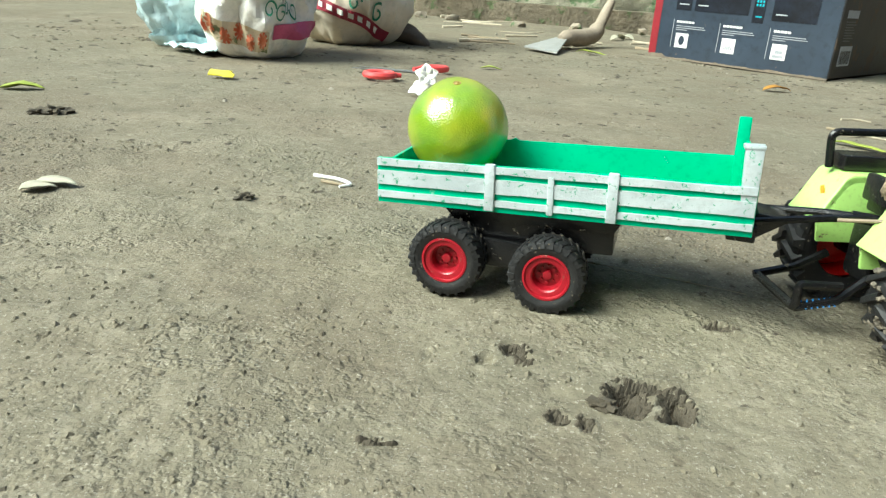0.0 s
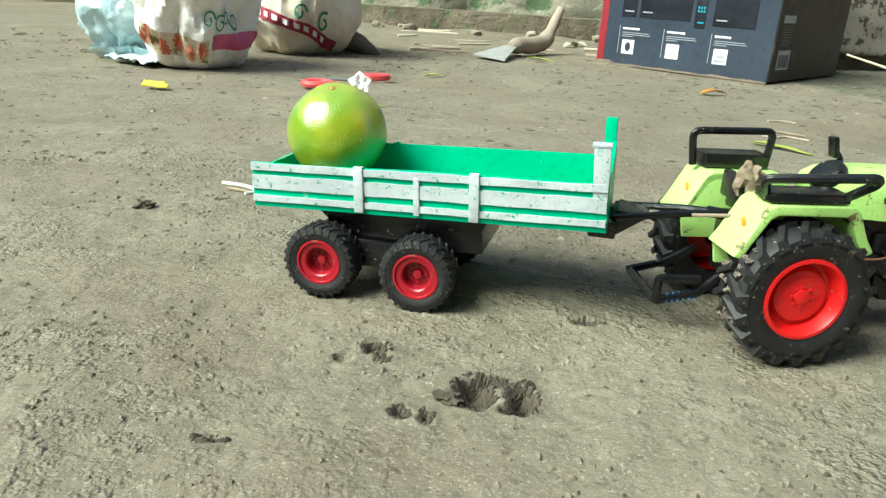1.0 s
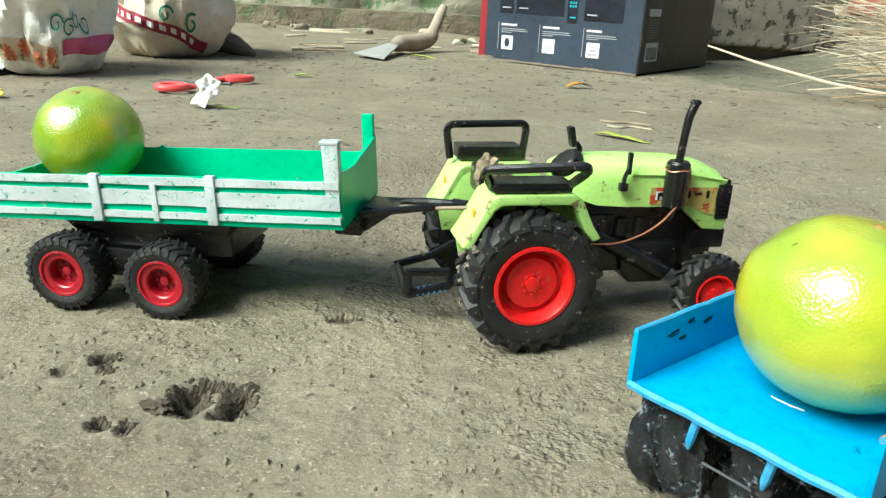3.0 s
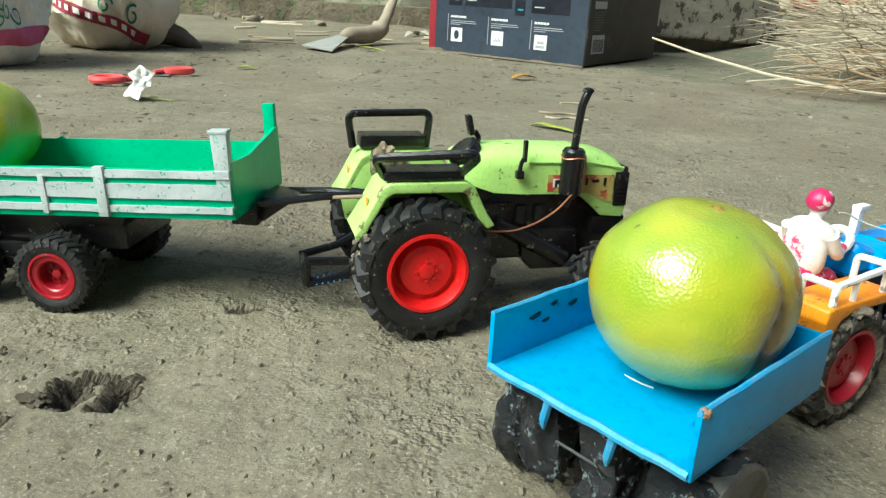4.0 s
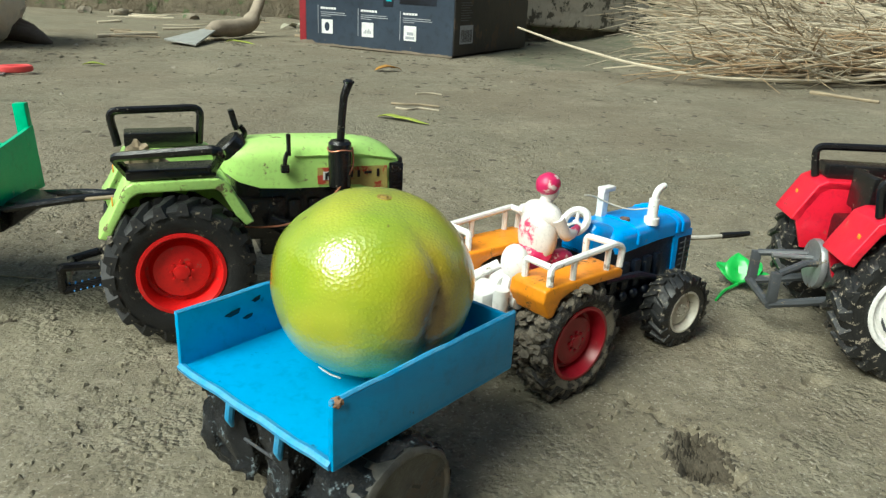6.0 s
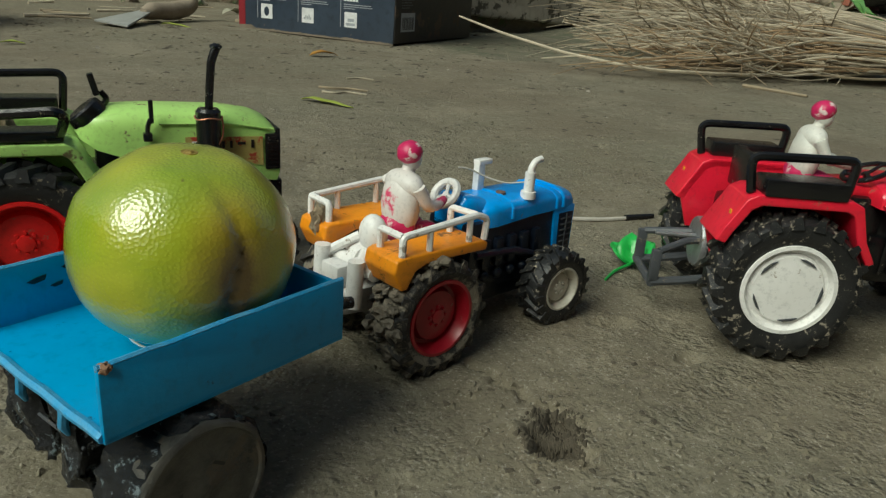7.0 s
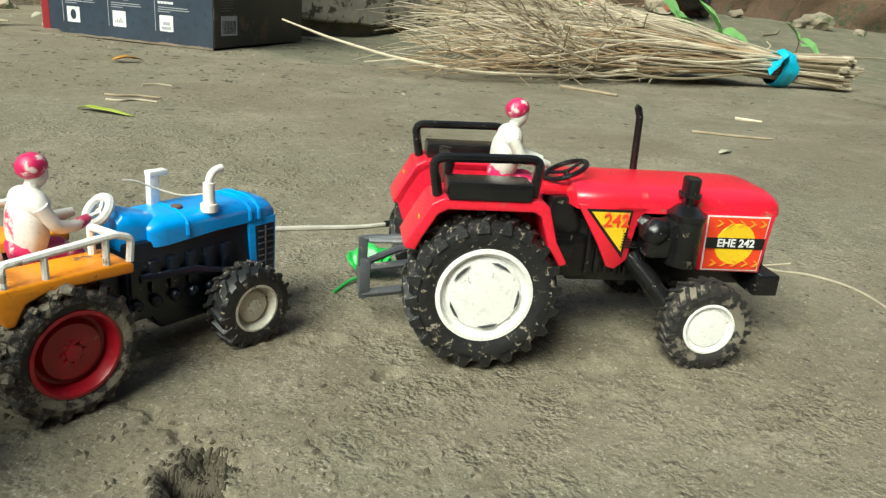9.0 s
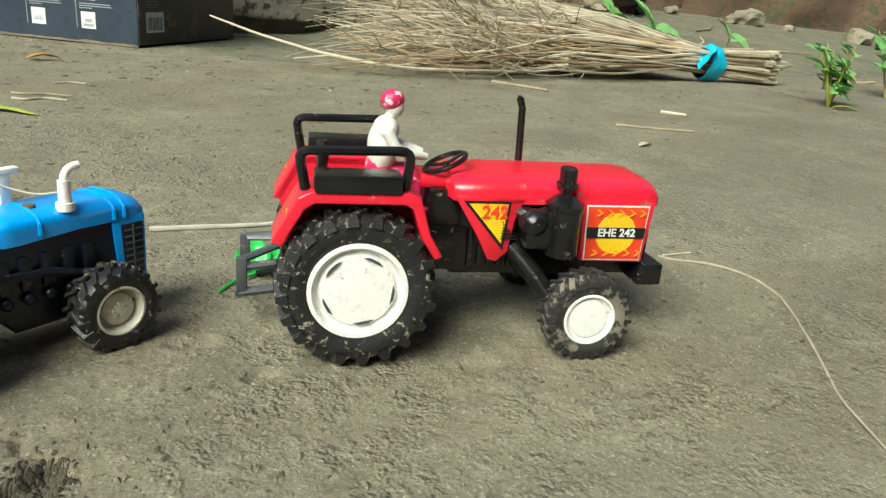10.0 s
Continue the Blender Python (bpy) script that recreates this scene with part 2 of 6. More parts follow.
GREY = material("grey_metal", (0.36, 0.37, 0.38), 0.4, (0.26, 0.27, 0.28), 100, metal=0.6, bump=0.0003, spots=MUD, spot_amount=0.35, spot_scale=160)
DARK_GREY = material("dark_grey_plastic", (0.07, 0.075, 0.085), 0.45, (0.05, 0.055, 0.06), 90, spots=MUD, spot_amount=0.33, spot_scale=160)
COPPER = material("copper_wire", (0.55, 0.22, 0.12), 0.35, (0.5, 0.2, 0.12), 90, metal=0.5)
THREAD = material("blue_thread", (0.02, 0.2, 0.55), 0.6)
YELLOW = material("yellow_sticker", (0.82, 0.55, 0.02), 0.4, (0.78, 0.48, 0.02), 120, spots=(0.75, 0.2, 0.03), spot_amount=0.36, spot_scale=100)
STICKER_RED = material("orange_red_print", (0.8, 0.07, 0.02), 0.4, (0.74, 0.04, 0.015), 120)
AMBER = material("amber_print", (0.85, 0.35, 0.03), 0.4)
PRINT_BLACK = material("black_print", (0.01, 0.01, 0.01), 0.4)
PRINT_WHITE = material("white_print", (0.8, 0.8, 0.8), 0.4)
WORN_DECAL = material("worn_yellow_decal", (0.52, 0.44, 0.13), 0.5, (0.42, 0.32, 0.1), 150, spots=(0.42, 0.06, 0.03), spot_amount=0.47, spot_scale=120)
LUMP = material("dry_mud_lump", (0.34, 0.27, 0.18), 0.95, (0.22, 0.17, 0.11), 200, bump=0.002, bump_scale=300)
LUMP_GREY = material("caked_grey_mud", (0.215, 0.185, 0.14), 0.75, (0.09, 0.077, 0.058), 180, bump=0.002, bump_scale=300)
ROT = material("brown_bruise", (0.22, 0.14, 0.03), 0.35, (0.34, 0.24, 0.05), 120, bump=0.001, bump_scale=200)


# ---- mesh helpers (millimetres in a toy's own frame) ----
def part(name, bm, mat, parent=None, label="", smooth=True, at=None):
    me = bpy.data.meshes.new(name)
    bmesh.ops.recalc_face_normals(bm, faces=bm.faces)
    bm.to_mesh(me)
    bm.free()
    for mt in (mat if isinstance(mat, (list, tuple)) else [mat]):
        me.materials.append(mt)
    if smooth:
        me.shade_smooth()
        me.set_sharp_from_angle(angle=radians(38))
    ob = new(name, me)
    if parent is not None:
        ob.parent = parent
    if at is not None:
        ob.matrix_basis = at
    return tagged(ob, label)


def B():
    return bmesh.new()


def block(bm, x0, x1, y0, y1, z0, z1, bevel=0.6, turn=None, segments=2):
    """A block with rounded edges, in millimetres; turn is about its own middle."""
    c = Vector(((x0 + x1) / 2, (y0 + y1) / 2, (z0 + z1) / 2)) * MM
    m = Matrix.Translation(c) @ (turn or Matrix()) @ Matrix.Diagonal(((x1 - x0) * MM, (y1 - y0) * MM, (z1 - z0) * MM, 1))
    vs = bmesh.ops.create_cube(bm, size=1, matrix=m)["verts"]
    if bevel:
        es = list({e for v in vs for e in v.link_edges})
        bmesh.ops.bevel(bm, geom=es, offset=bevel * MM, segments=segments, affect="EDGES", profile=0.6)
    return bm


def prism(bm, outline, y0, y1, bevel=0.6, segments=2, axis="y"):
    """A plate or solid with an outline in x and z (or x and y), thick from y0 to y1, its edges rounded."""
    def put(a, h, b):
        return (a * MM, h * MM, b * MM) if axis == "y" else (a * MM, b * MM, h * MM)
    lo = [bm.verts.new(put(a, y0, b)) for a, b in outline]
    hi = [bm.verts.new(put(a, y1, b)) for a, b in outline]
    faces = [bm.faces.new(lo), bm.faces.new(hi[::-1])]
    for i in range(len(lo)):
        j = (i + 1) % len(lo)
        faces.append(bm.faces.new((lo[i], hi[i], hi[j], lo[j])))
    bmesh.ops.recalc_face_normals(bm, faces=faces)
    if bevel:
        es = [e for e in {e for f in faces for e in f.edges} if e.calc_face_angle(0) > 0.35]
        bmesh.ops.bevel(bm, geom=es, offset=bevel * MM, segments=segments, affect="EDGES", profile=0.6, clamp_overlap=True)
    return bm


def tube(bm, points, radius, sides=8, ends=True, soft=0, unit=MM):
    """A round bar along points; radius may be one number or one for each point. soft: rounds the corners."""
    pts = [Vector(p) * unit for p in points]
    rad = radius if isinstance(radius, (list, tuple)) else [radius] * len(pts)
    if soft:
        p2, r2 = [pts[0]], [rad[0]]
        for i in range(1, len(pts) - 1):
            a, b, c = pts[i - 1], pts[i], pts[i + 1]
            u = b + (a - b).normalized() * min(soft * unit, (a - b).length * 0.45)
            w = b + (c - b).normalized() * min(soft * unit, (c - b).length * 0.45)
            for k in range(5):
                f = k / 4
                p2.append(u.lerp(b, f).lerp(b.lerp(w, f), f))
                r2.append(rad[i])
        pts, rad = p2 + [pts[-1]], r2 + [rad[-1]]
    rings, side = [], None
    for i, p in enumerate(pts):
        d = (pts[min(i + 1, len(pts) - 1)] - pts[max(i - 1, 0)]).normalized()
        if side is None:
            side = d.orthogonal().normalized()
        side = (side - d * side.dot(d)).normalized()
        up = d.cross(side)
        rings.append([bm.verts.new(p + (side * math.cos(k * math.tau / sides) + up * math.sin(k * math.tau / sides)) * rad[i] * unit) for k in range(sides)])
    for a, b in zip(rings, rings[1:]):
        for k in range(sides):
            bm.faces.new((a[k], a[(k + 1) % sides], b[(k + 1) % sides], b[k]))
    if ends:
        bm.faces.new(rings[0][::-1])
        bm.faces.new(rings[-1])
    return bm


def lathe(bm, profile, sides=40, axis="y", centre=(0, 0, 0), closed=False):
    """A turned shape: profile of (along, radius) in millimetres round an axis."""
    rings = []
    c = Vector(centre) * MM
    for a, r in profile:
        ring = []
        for k in range(sides if r > 0 else 1):
            s, t = math.sin(k * math.tau / sides) * r * MM, math.cos(k * math.tau / sides) * r * MM
            v = {"y": (s, a * MM, t), "z": (s, t, a * MM), "x": (a * MM, s, t)}[axis]
            ring.append(bm.verts.new(c + Vector(v)))
        rings.append(ring)
    pairs = list(zip(rings, rings[1:])) + ([(rings[-1], rings[0])] if closed else [])
    for a, b in pairs:
        for k in range(sides):
            q = [a[k % len(a)], a[(k + 1) % len(a)], b[(k + 1) % len(b)], b[k % len(b)]]
            q = [v for i, v in enumerate(q) if v not in q[:i]]
            if len(q) > 2:
                bm.faces.new(q)
    return bm


def ball(bm, centre, radii, rough=0.0, turn=None, sub=3, seed=0.0):
    m = Matrix.Translation(Vector(centre) * MM) @ (turn or Matrix())
    vs = bmesh.ops.create_icosphere(bm, subdivisions=sub, radius=1)["verts"]
    for v in vs:
        k = 1 + rough * noise.noise(v.co * 2.3 + Vector((seed, seed * 1.7, 0)))
        v.co = m @ Vector((v.co.x * radii[0] * MM * k, v.co.y * radii[1] * MM * k, v.co.z * radii[2] * MM * k))
    return vs


def thing(name, label, category, x=0, y=0, yaw=0, z=0, group=""):
    ob = new(name)
    ob.empty_display_size = 0.02
    ob.matrix_basis = pose(x, y, z, 0, 0, yaw)
    return tagged(ob, label, category, group)


def lettering(text, size, parent, mat, m, name="lettering", thick=0.12):
    cu = bpy.data.curves.new(name, "FONT")
    cu.body, cu.size, cu.extrude, cu.align_x, cu.align_y = text, size * MM, thick * MM, "CENTER", "CENTER"
    cu.offset = size * MM * 0.02
    ob = bpy.data.objects.new(name, cu)
    me = bpy.data.meshes.new_from_object(ob)
    bpy.data.objects.remove(ob)
    me.materials.clear()
    me.materials.append(mat)
    o = new(name, me)
    o.parent = parent
    o.matrix_basis = m
    return o


def wheel(parent, x, y, z, radius, width, rim_mat, tyre_mat, rim_r, lugs, near=-1, style="dish", lean=0.0, lug_h=3.0, label="", turn=0.0, slots=None):
    """A wheel that turns about y: the rim is the part, the lugged tyre and the hub belong to it. near: which side faces out."""
    w = width / 2
    bm = B()
    prof = [(-w * 0.55, rim_r * 0.99), (w * 0.80, rim_r * 1.0), (w * 0.92, rim_r * 0.98), (w * 0.93, rim_r * 0.90), (w * 0.80, rim_r * 0.86)]
    if style == "dish":
        prof += [(w * 0.25, rim_r * 0.78), (w * 0.2, rim_r * 0.7), (w * 0.5, rim_r * 0.62), (w * 0.58, rim_r * 0.3), (w * 0.62, 0)]
    elif style == "flat":
        prof += [(w * 0.68, rim_r * 0.84), (w * 0.62, rim_r * 0.78), (w * 0.78, rim_r * 0.72), (w * 0.84, rim_r * 0.2), (w * 0.84, 0)]
    else:
        prof += [(w * 0.78, rim_r * 0.66), (w * 0.7, rim_r * 0.6), (w * 0.1, rim_r * 0.54), (w * 0.1, rim_r * 0.18), (w * 0.32, rim_r * 0.14), (w * 0.34, 0)]
    lathe(bm, [(a * near, r) for a, r in prof], 40)
    ob = part("wheel", bm, rim_mat, parent, label, at=pose(x * MM, y * MM, z * MM, 0, turn, lean))
    bm = B()
    r0 = radius - lug_h
    lathe(bm, [(-w * 0.86, rim_r * 0.97), (-w * 0.98, rim_r * 1.15), (-w, (rim_r + r0) / 2), (-w * 0.94, r0 * 0.95), (-w * 0.72, r0), (w * 0.72, r0),
               (w * 0.94, r0 * 0.95), (w, (rim_r + r0) / 2), (w * 0.98, rim_r * 1.15), (w * 0.86, rim_r * 0.97)], 48)
    part("tyre", bm, tyre_mat, ob)
    lug_mat = tyre_mat
    step = math.tau / lugs
    for sd in (-1, 1):
        first = None
        for k in range(lugs):
            turn_to = pose(0, 0, 0, 0, math.degrees((k + (0.5 if sd > 0 else 0)) * step), 0)
            if first is None:
                bm = B()
                verts = []
                for (u, da, hgt) in ((0.02, 0.70, 1), (0.02, 1.00, 1), (0.93, 0.10, 1), (0.93, 0.36, 1), (0.04, 0.60, 0), (0.04, 1.08, 0), (1.06, -0.14, 0), (1.06, 0.50, 0)):
                    ang = da * step
                    rr = (radius - (0.3 * lug_h if u > 0.5 else 0)) if hgt else (r0 - (0.8 if u < 0.5 else 3.4))
                    verts.append(bm.verts.new((math.sin(ang) * rr * MM, sd * w * u * MM, math.cos(ang) * rr * MM)))
                for f in ((0, 1, 3, 2), (0, 2, 6, 4), (1, 5, 7, 3), (2, 3, 7, 6), (0, 4, 5, 1)):
                    bm.faces.new([verts[i] for i in f])
                first = part("tread_lug", bm, lug_mat, ob, smooth=False, at=turn_to)
            else:
                o = new("tread_lug", first.data)
                o.parent, o.matrix_basis = ob, turn_to
    bm = B()
    d = 0.62 if style == "dish" else (0.84 if style == "flat" else 0.34)
    lathe(bm, [(w * (d - 0.05) * near, rim_r * 0.2), (w * (d + 0.06) * near, rim_r * 0.18), (w * (d + 0.1) * near, rim_r * 0.08), (w * (d + 0.1) * near, 0)], 16)
    ring = {"dish": 0.24, "flat": 0.0, "deep": 0.36}[style]
    if style == "flat":
        bm.free()
    else:
        part("hub", bm, rim_mat, ob)
    if ring:
        bm = B()
        for k in range(8):
            a = k * math.tau / 8
            base = {"dish": 0.58, "deep": 0.1}[style] * w
            lathe(bm, [(base * near, 0.9), ((base + 1.0) * near, 0.8), ((base + 1.1) * near, 0)], 8,
                  centre=(math.sin(a) * rim_r * ring, 0, math.cos(a) * rim_r * ring))
        part("wheel_bolts", bm, rim_mat, ob)
    if slots:
        for k in range(slots):
            bm = B()
            a = k * math.tau / slots + 0.3
            q = [(-5.4, 0.0), (-2.5, 1.3), (2.5, 1.3), (5.4, 0.0)]
            prism(bm, [(p[0] * rim_r / 26, p[1] * rim_r / 26) for p in q], w * 0.8 * near, w * 0.86 * near, bevel=0.1)
            part("rim_slot", bm, DARK_GREY, ob, at=pose(0, 0, 0, 0, math.degrees(a), 0) @ pose(0, 0, rim_r * 0.66 * MM))
    return ob


# ---- ground ----
RNG = np.random.default_rng(7)
TABLE = RNG.random((256, 256))


def smooth_noise(x, y):
    xi, yi = np.floor(x).astype(int), np.floor(y).astype(int)
    fx, fy = x - xi, y - yi
    fx, fy = fx * fx * (3 - 2 * fx), fy * fy * (3 - 2 * fy)
    g = lambda a, b: TABLE[a % 256, b % 256]
    return (g(xi, yi) * (1 - fx) * (1 - fy) + g(xi + 1, yi) * fx * (1 - fy) + g(xi, yi + 1) * (1 - fx) * fy + g(xi + 1, yi + 1) * fx * fy) - 0.5


# pits in the earth: x, y, half width, half depth, how deep (metres)
PITS = [(0.1625, 0.3165, 0.0085, 0.0085, 0.010), (0.1845, 0.3150, 0.0055, 0.0105, 0.010), (0.172, 0.3270, 0.0135, 0.0050, 0.007), (0.180, 0.3050, 0.0060, 0.0035, 0.006),
        (0.1195, 0.356, 0.0055, 0.0050, 0.006), (0.123, 0.347, 0.0030, 0.0030, 0.005), (0.132, 0.301, 0.0038, 0.0042, 0.005), (0.1425, 0.299, 0.0028, 0.0040, 0.005),
        (0.229, 0.393, 0.0070, 0.0045, 0.006), (0.5075, 0.2005, 0.0088, 0.0074, 0.012), (0.5035, 0.2080, 0.0055, 0.0050, 0.009), (0.514, 0.211, 0.0095, 0.0105, 0.006),
        (0.309, 0.318, 0.0035, 0.0026, 0.004), (0.105, 0.345, 0.004, 0.003, 0.003), (0.70, 0.21, 0.016, 0.008, 0.003), (0.605, 0.245, 0.008, 0.005, 0.003),
        (0.59, 0.285, 0.012, 0.006, 0.003), (0.30, 0.19, 0.006, 0.005, 0.004), (-0.05, 0.2, 0.014, 0.02, 0.003), (0.062, 0.277, 0.005, 0.002, 0.005)]


def pit_reach(x, y, px, py, a, b):
    """Distance from a pit's middle in shares of its ragged outline."""
    wob = 1 + 0.9 * smooth_noise(x * 120 + px * 50, y * 120)
    return np.sqrt(((x - px) / a) ** 2 + ((y - py) / b) ** 2) * wob


def earth(x, y):
    """Height of the trodden earth."""
    out = np.hypot(np.maximum(0, np.maximum(-0.12 - x, x - 0.95)), np.maximum(0, np.maximum(0.14 - y, y - 0.62)))
    near, mid = np.clip(1 - out / 0.07, 0, 1), np.clip(1 - out / 0.22, 0, 1)
    h = 0.0040 * smooth_noise(x * 9 + 3, y * 9) + 0.0018 * smooth_noise(x * 31, y * 31 + 7) * np.clip(1 - out / 0.7, 0, 1)
    h = h + 0.0006 * smooth_noise(x * 97 + 11, y * 97) * mid + 0.0006 * smooth_noise(x * 230, y * 230 + 5) * near
    flakes = np.clip(smooth_noise(x * 60 + 9, y * 75 + 2) - 0.10, 0, 1) + 0.8 * np.clip(smooth_noise(x * 140 + 2, y * 150) - 0.15, 0, 1) * near
    h = h - 0.0030 * flakes * mid * (0.12 + 0.88 * np.clip((0.40 - x) / 0.15, 0, 1))
    for px, py, a, b, d in PITS:
        r = pit_reach(x, y, px, py, a, b)
        k = np.clip(1.4 - 1.1 * r, 0, 1)
        h = h - d * k * k * (3 - 2 * k) + 0.0010 * np.exp(-((r - 1.45) / 0.3) ** 2)
    # the crack that leads to the dark pit
    cx = 0.5135 - 0.36 * (y - 0.230) + 0.0022 * np.sin(y * 400) + 0.001 * np.sin(y * 1130)
    h = h - 0.0042 * np.exp(-((x - cx) / 0.0017) ** 2) * ((y > 0.216) & (y < 0.268))
    # the bank that rises towards the walls
    bank = np.clip((y - 1.75 + 0.42 * np.clip(x - 1.7, 0, 1.6)) / 1.1, 0, 1) * np.clip((x - 1.5) / 0.8, 0, 1)
    far = np.clip((np.hypot(x - 0.5, y - 0.5) - 0.9) / 1.5, 0, 1)
    return h * (1 + 1.2 * far) + 0.16 * bank ** 1.2 + far * 0.012 * smooth_noise(x * 5, y * 5)


def stations(lo, hi, step, out_lo, out_hi):
    a = list(np.arange(lo, hi, step))
    s, v = step, a[-1]
    while v < out_hi:
        s *= 1.045 if s < 0.03 else 1.3
        v += s
        a.append(v)
    s, v = step, a[0]
    while v > out_lo:
        s *= 1.045 if s < 0.03 else 1.3
        v -= s
        a.insert(0, v)
    return np.array(a)


def grid_mesh(name, xs, ys, zs, mat):
    nx, ny = len(xs), len(ys)
    X, Y = np.meshgrid(xs, ys)
    co = np.stack((X, Y, zs), -1).reshape(-1, 3)
    i = np.arange(nx * ny).reshape(ny, nx)
    quads = np.stack((i[:-1, :-1], i[:-1, 1:], i[1:, 1:], i[1:, :-1]), -1).reshape(-1, 4)
    me = bpy.data.meshes.new(name)
    me.from_pydata(co.tolist(), [], quads.tolist())
    me.materials.append(mat)
    me.shade_smooth()
    return new(name, me)


XS, YS = stations(-0.12, 0.95, 0.0017, -60, 60), stations(0.14, 0.62, 0.0017, -60, 60)
GX, GY = np.meshgrid(XS, YS)
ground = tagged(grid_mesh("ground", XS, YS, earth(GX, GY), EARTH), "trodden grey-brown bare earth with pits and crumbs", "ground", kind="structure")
# darkens the pits: damp earth below the trodden skin, and shade painted in
damp_shade = np.zeros(GX.shape)
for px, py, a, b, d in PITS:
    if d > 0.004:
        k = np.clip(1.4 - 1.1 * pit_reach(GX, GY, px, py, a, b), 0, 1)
        damp_shade = np.maximum(damp_shade, k)
ground.data.attributes.new("damp_shade", "FLOAT", "POINT").data.foreach_set("value", np.clip(damp_shade, 0, 1).astype(np.float32).reshape(-1))
# darker mossy soil on the bank below the walls
ground.data.materials.append(material("mossy_bank_soil", (0.175, 0.158, 0.11), 0.95, (0.10, 0.105, 0.064), 9, bump=0.008, bump_scale=60, spots=(0.21, 0.18, 0.13), spot_amount=0.42, spot_scale=30))
moss = (GX > 1.0) & (GY > 1.2) & (GY > 1.46 - 0.42 * np.clip(GX - 1.7, 0, 1.6) + 0.16 * smooth_noise(GX * 7, GY * 7))
kind = np.where(moss, 1, 0)[:-1, :-1].reshape(-1)
ground.data.polygons.foreach_set("material_index", kind.astype(np.int32))


def height(x, y):
    return float(earth(np.array([x]), np.array([y]))[0])


# ---- walls that close the yard ----
WALL_MUD = material("mossy_mud_wall", (0.36, 0.34, 0.26), 0.95, (0.24, 0.24, 0.16), 9, bump=0.02, bump_scale=22, spots=(0.12, 0.18, 0.09), spot_amount=0.47, spot_scale=9)
PLASTER = material("broken_pale_plaster", (0.42, 0.38, 0.31), 0.9, (0.34, 0.30, 0.24), 8, bump=0.004, bump_scale=50, spots=(0.08, 0.07, 0.05), spot_amount=0.45, spot_scale=20)
BROWN_WALL = material("brown_earth_wall", (0.15, 0.095, 0.06), 0.95, (0.10, 0.065, 0.042), 7, bump=0.012, bump_scale=40, spots=(0.07, 0.075, 0.04), spot_amount=0.42, spot_scale=8)
BRICK = material("old_brick", (0.36, 0.11, 0.07), 0.9, (0.28, 0.14, 0.09), 14, bump=0.004, bump_scale=60, spots=(0.3, 0.26, 0.2), spot_amount=0.38, spot_scale=20, per_piece=0.25)
STONE = material("rubble", (0.30, 0.25, 0.19), 0.95, (0.19, 0.17, 0.12), 18, bump=0.006, bump_scale=60, spots=(0.09, 0.13, 0.06), spot_amount=0.42, spot_scale=20, per_piece=0.3)


FOOT_MUD = material("brown_root_earth", (0.24, 0.20, 0.14), 0.95, (0.13, 0.11, 0.075), 16, bump=0.02, bump_scale=45, spots=(0.12, 0.15, 0.07), spot_amount=0.42, spot_scale=14)


def wall(name, a, b, thick, tall, mat, label, rough=0.03, seed=1.0):
    """A rough wall between two points of the plan, its faces uneven."""
    a, b = Vector((*a, 0)), Vector((*b, 0))
    d = (b - a)
    n = Vector((-d.y, d.x, 0)).normalized()
    cols, rows = max(2, int(d.length / 0.06)), max(2, int(tall / 0.06))
    bm = B()
    sheets = []
    for s in (0, 1):
        sheet = []
        for j in range(rows + 1):
            for i in range(cols + 1):
                p = a + d * (i / cols) + Vector((0, 0, -0.15 + (tall + 0.15) * j / rows)) + n * thick * s
                q = p * 7 + Vector((seed, 0, s * 9))
                p += n * (noise.noise(q) * rough + noise.noise(q * 3.1) * rough * 0.5) * (1 if s == 0 else 0)
                sheet.append(bm.verts.new(p))
        sheets.append(sheet)
    w = cols + 1
    for s, sh in enumerate(sheets):
        for j in range(rows):
            for i in range(cols):
                bm.faces.new((sh[j * w + i], sh[j * w + i + 1], sh[(j + 1) * w + i + 1], sh[(j + 1) * w + i]))
    for i in range(cols):
        bm.faces.new((sheets[0][rows * w + i], sheets[0][rows * w + i + 1], sheets[1][rows * w + i + 1], sheets[1][rows * w + i]))
    for i in (0, cols):
        for j in range(rows):
            bm.faces.new((sheets[0][j * w + i], sheets[0][(j + 1) * w + i], sheets[1][(j + 1) * w + i], sheets[1][j * w + i]))
    return tagged(part(name, bm, mat), label, "wall", kind="structure")


wall_north = wall("wall_north", (-3.2, 4.1), (1.72, 2.82), 0.3, 1.9, WALL_MUD, "low mossy mud wall behind the yard", 0.07)
# unseen walls behind the camera, added to darken sides that face them
wall_south = wall("wall_south", (6.0, -1.3), (-0.4, -1.3), 0.3, 3.0, BROWN_WALL, "plain brown unseen wall added to shade the yard", 0.03, 8.0)
wall_return = wall("wall_return", (-0.4, -1.3), (-0.4, -4.2), 0.3, 3.0, BROWN_WALL, "plain brown unseen wall added to shade the yard", 0.03, 9.0)
# also out of view, added to close the yard and dim reflections
wall_south_west = wall("wall_south_west", (-0.4, -4.2), (-5.0, -4.2), 0.3, 2.0, BROWN_WALL, "plain brown earth wall added out of view", 0.03, 8.0)
wall_foot = wall("wall_foot", (-3.2, 3.98), (1.45, 2.77), 0.16, 0.075, FOOT_MUD, "crumbling brown earth ledge at the wall foot", 0.05, 5.0)
# one more added wall that is never in view
wall_west = wall("wall_west", (-5.0, -4.2), (-5.0, 4.6), 0.3, 2.0, BROWN_WALL, "plain brown earth wall added out of view", 0.03, 11.0)
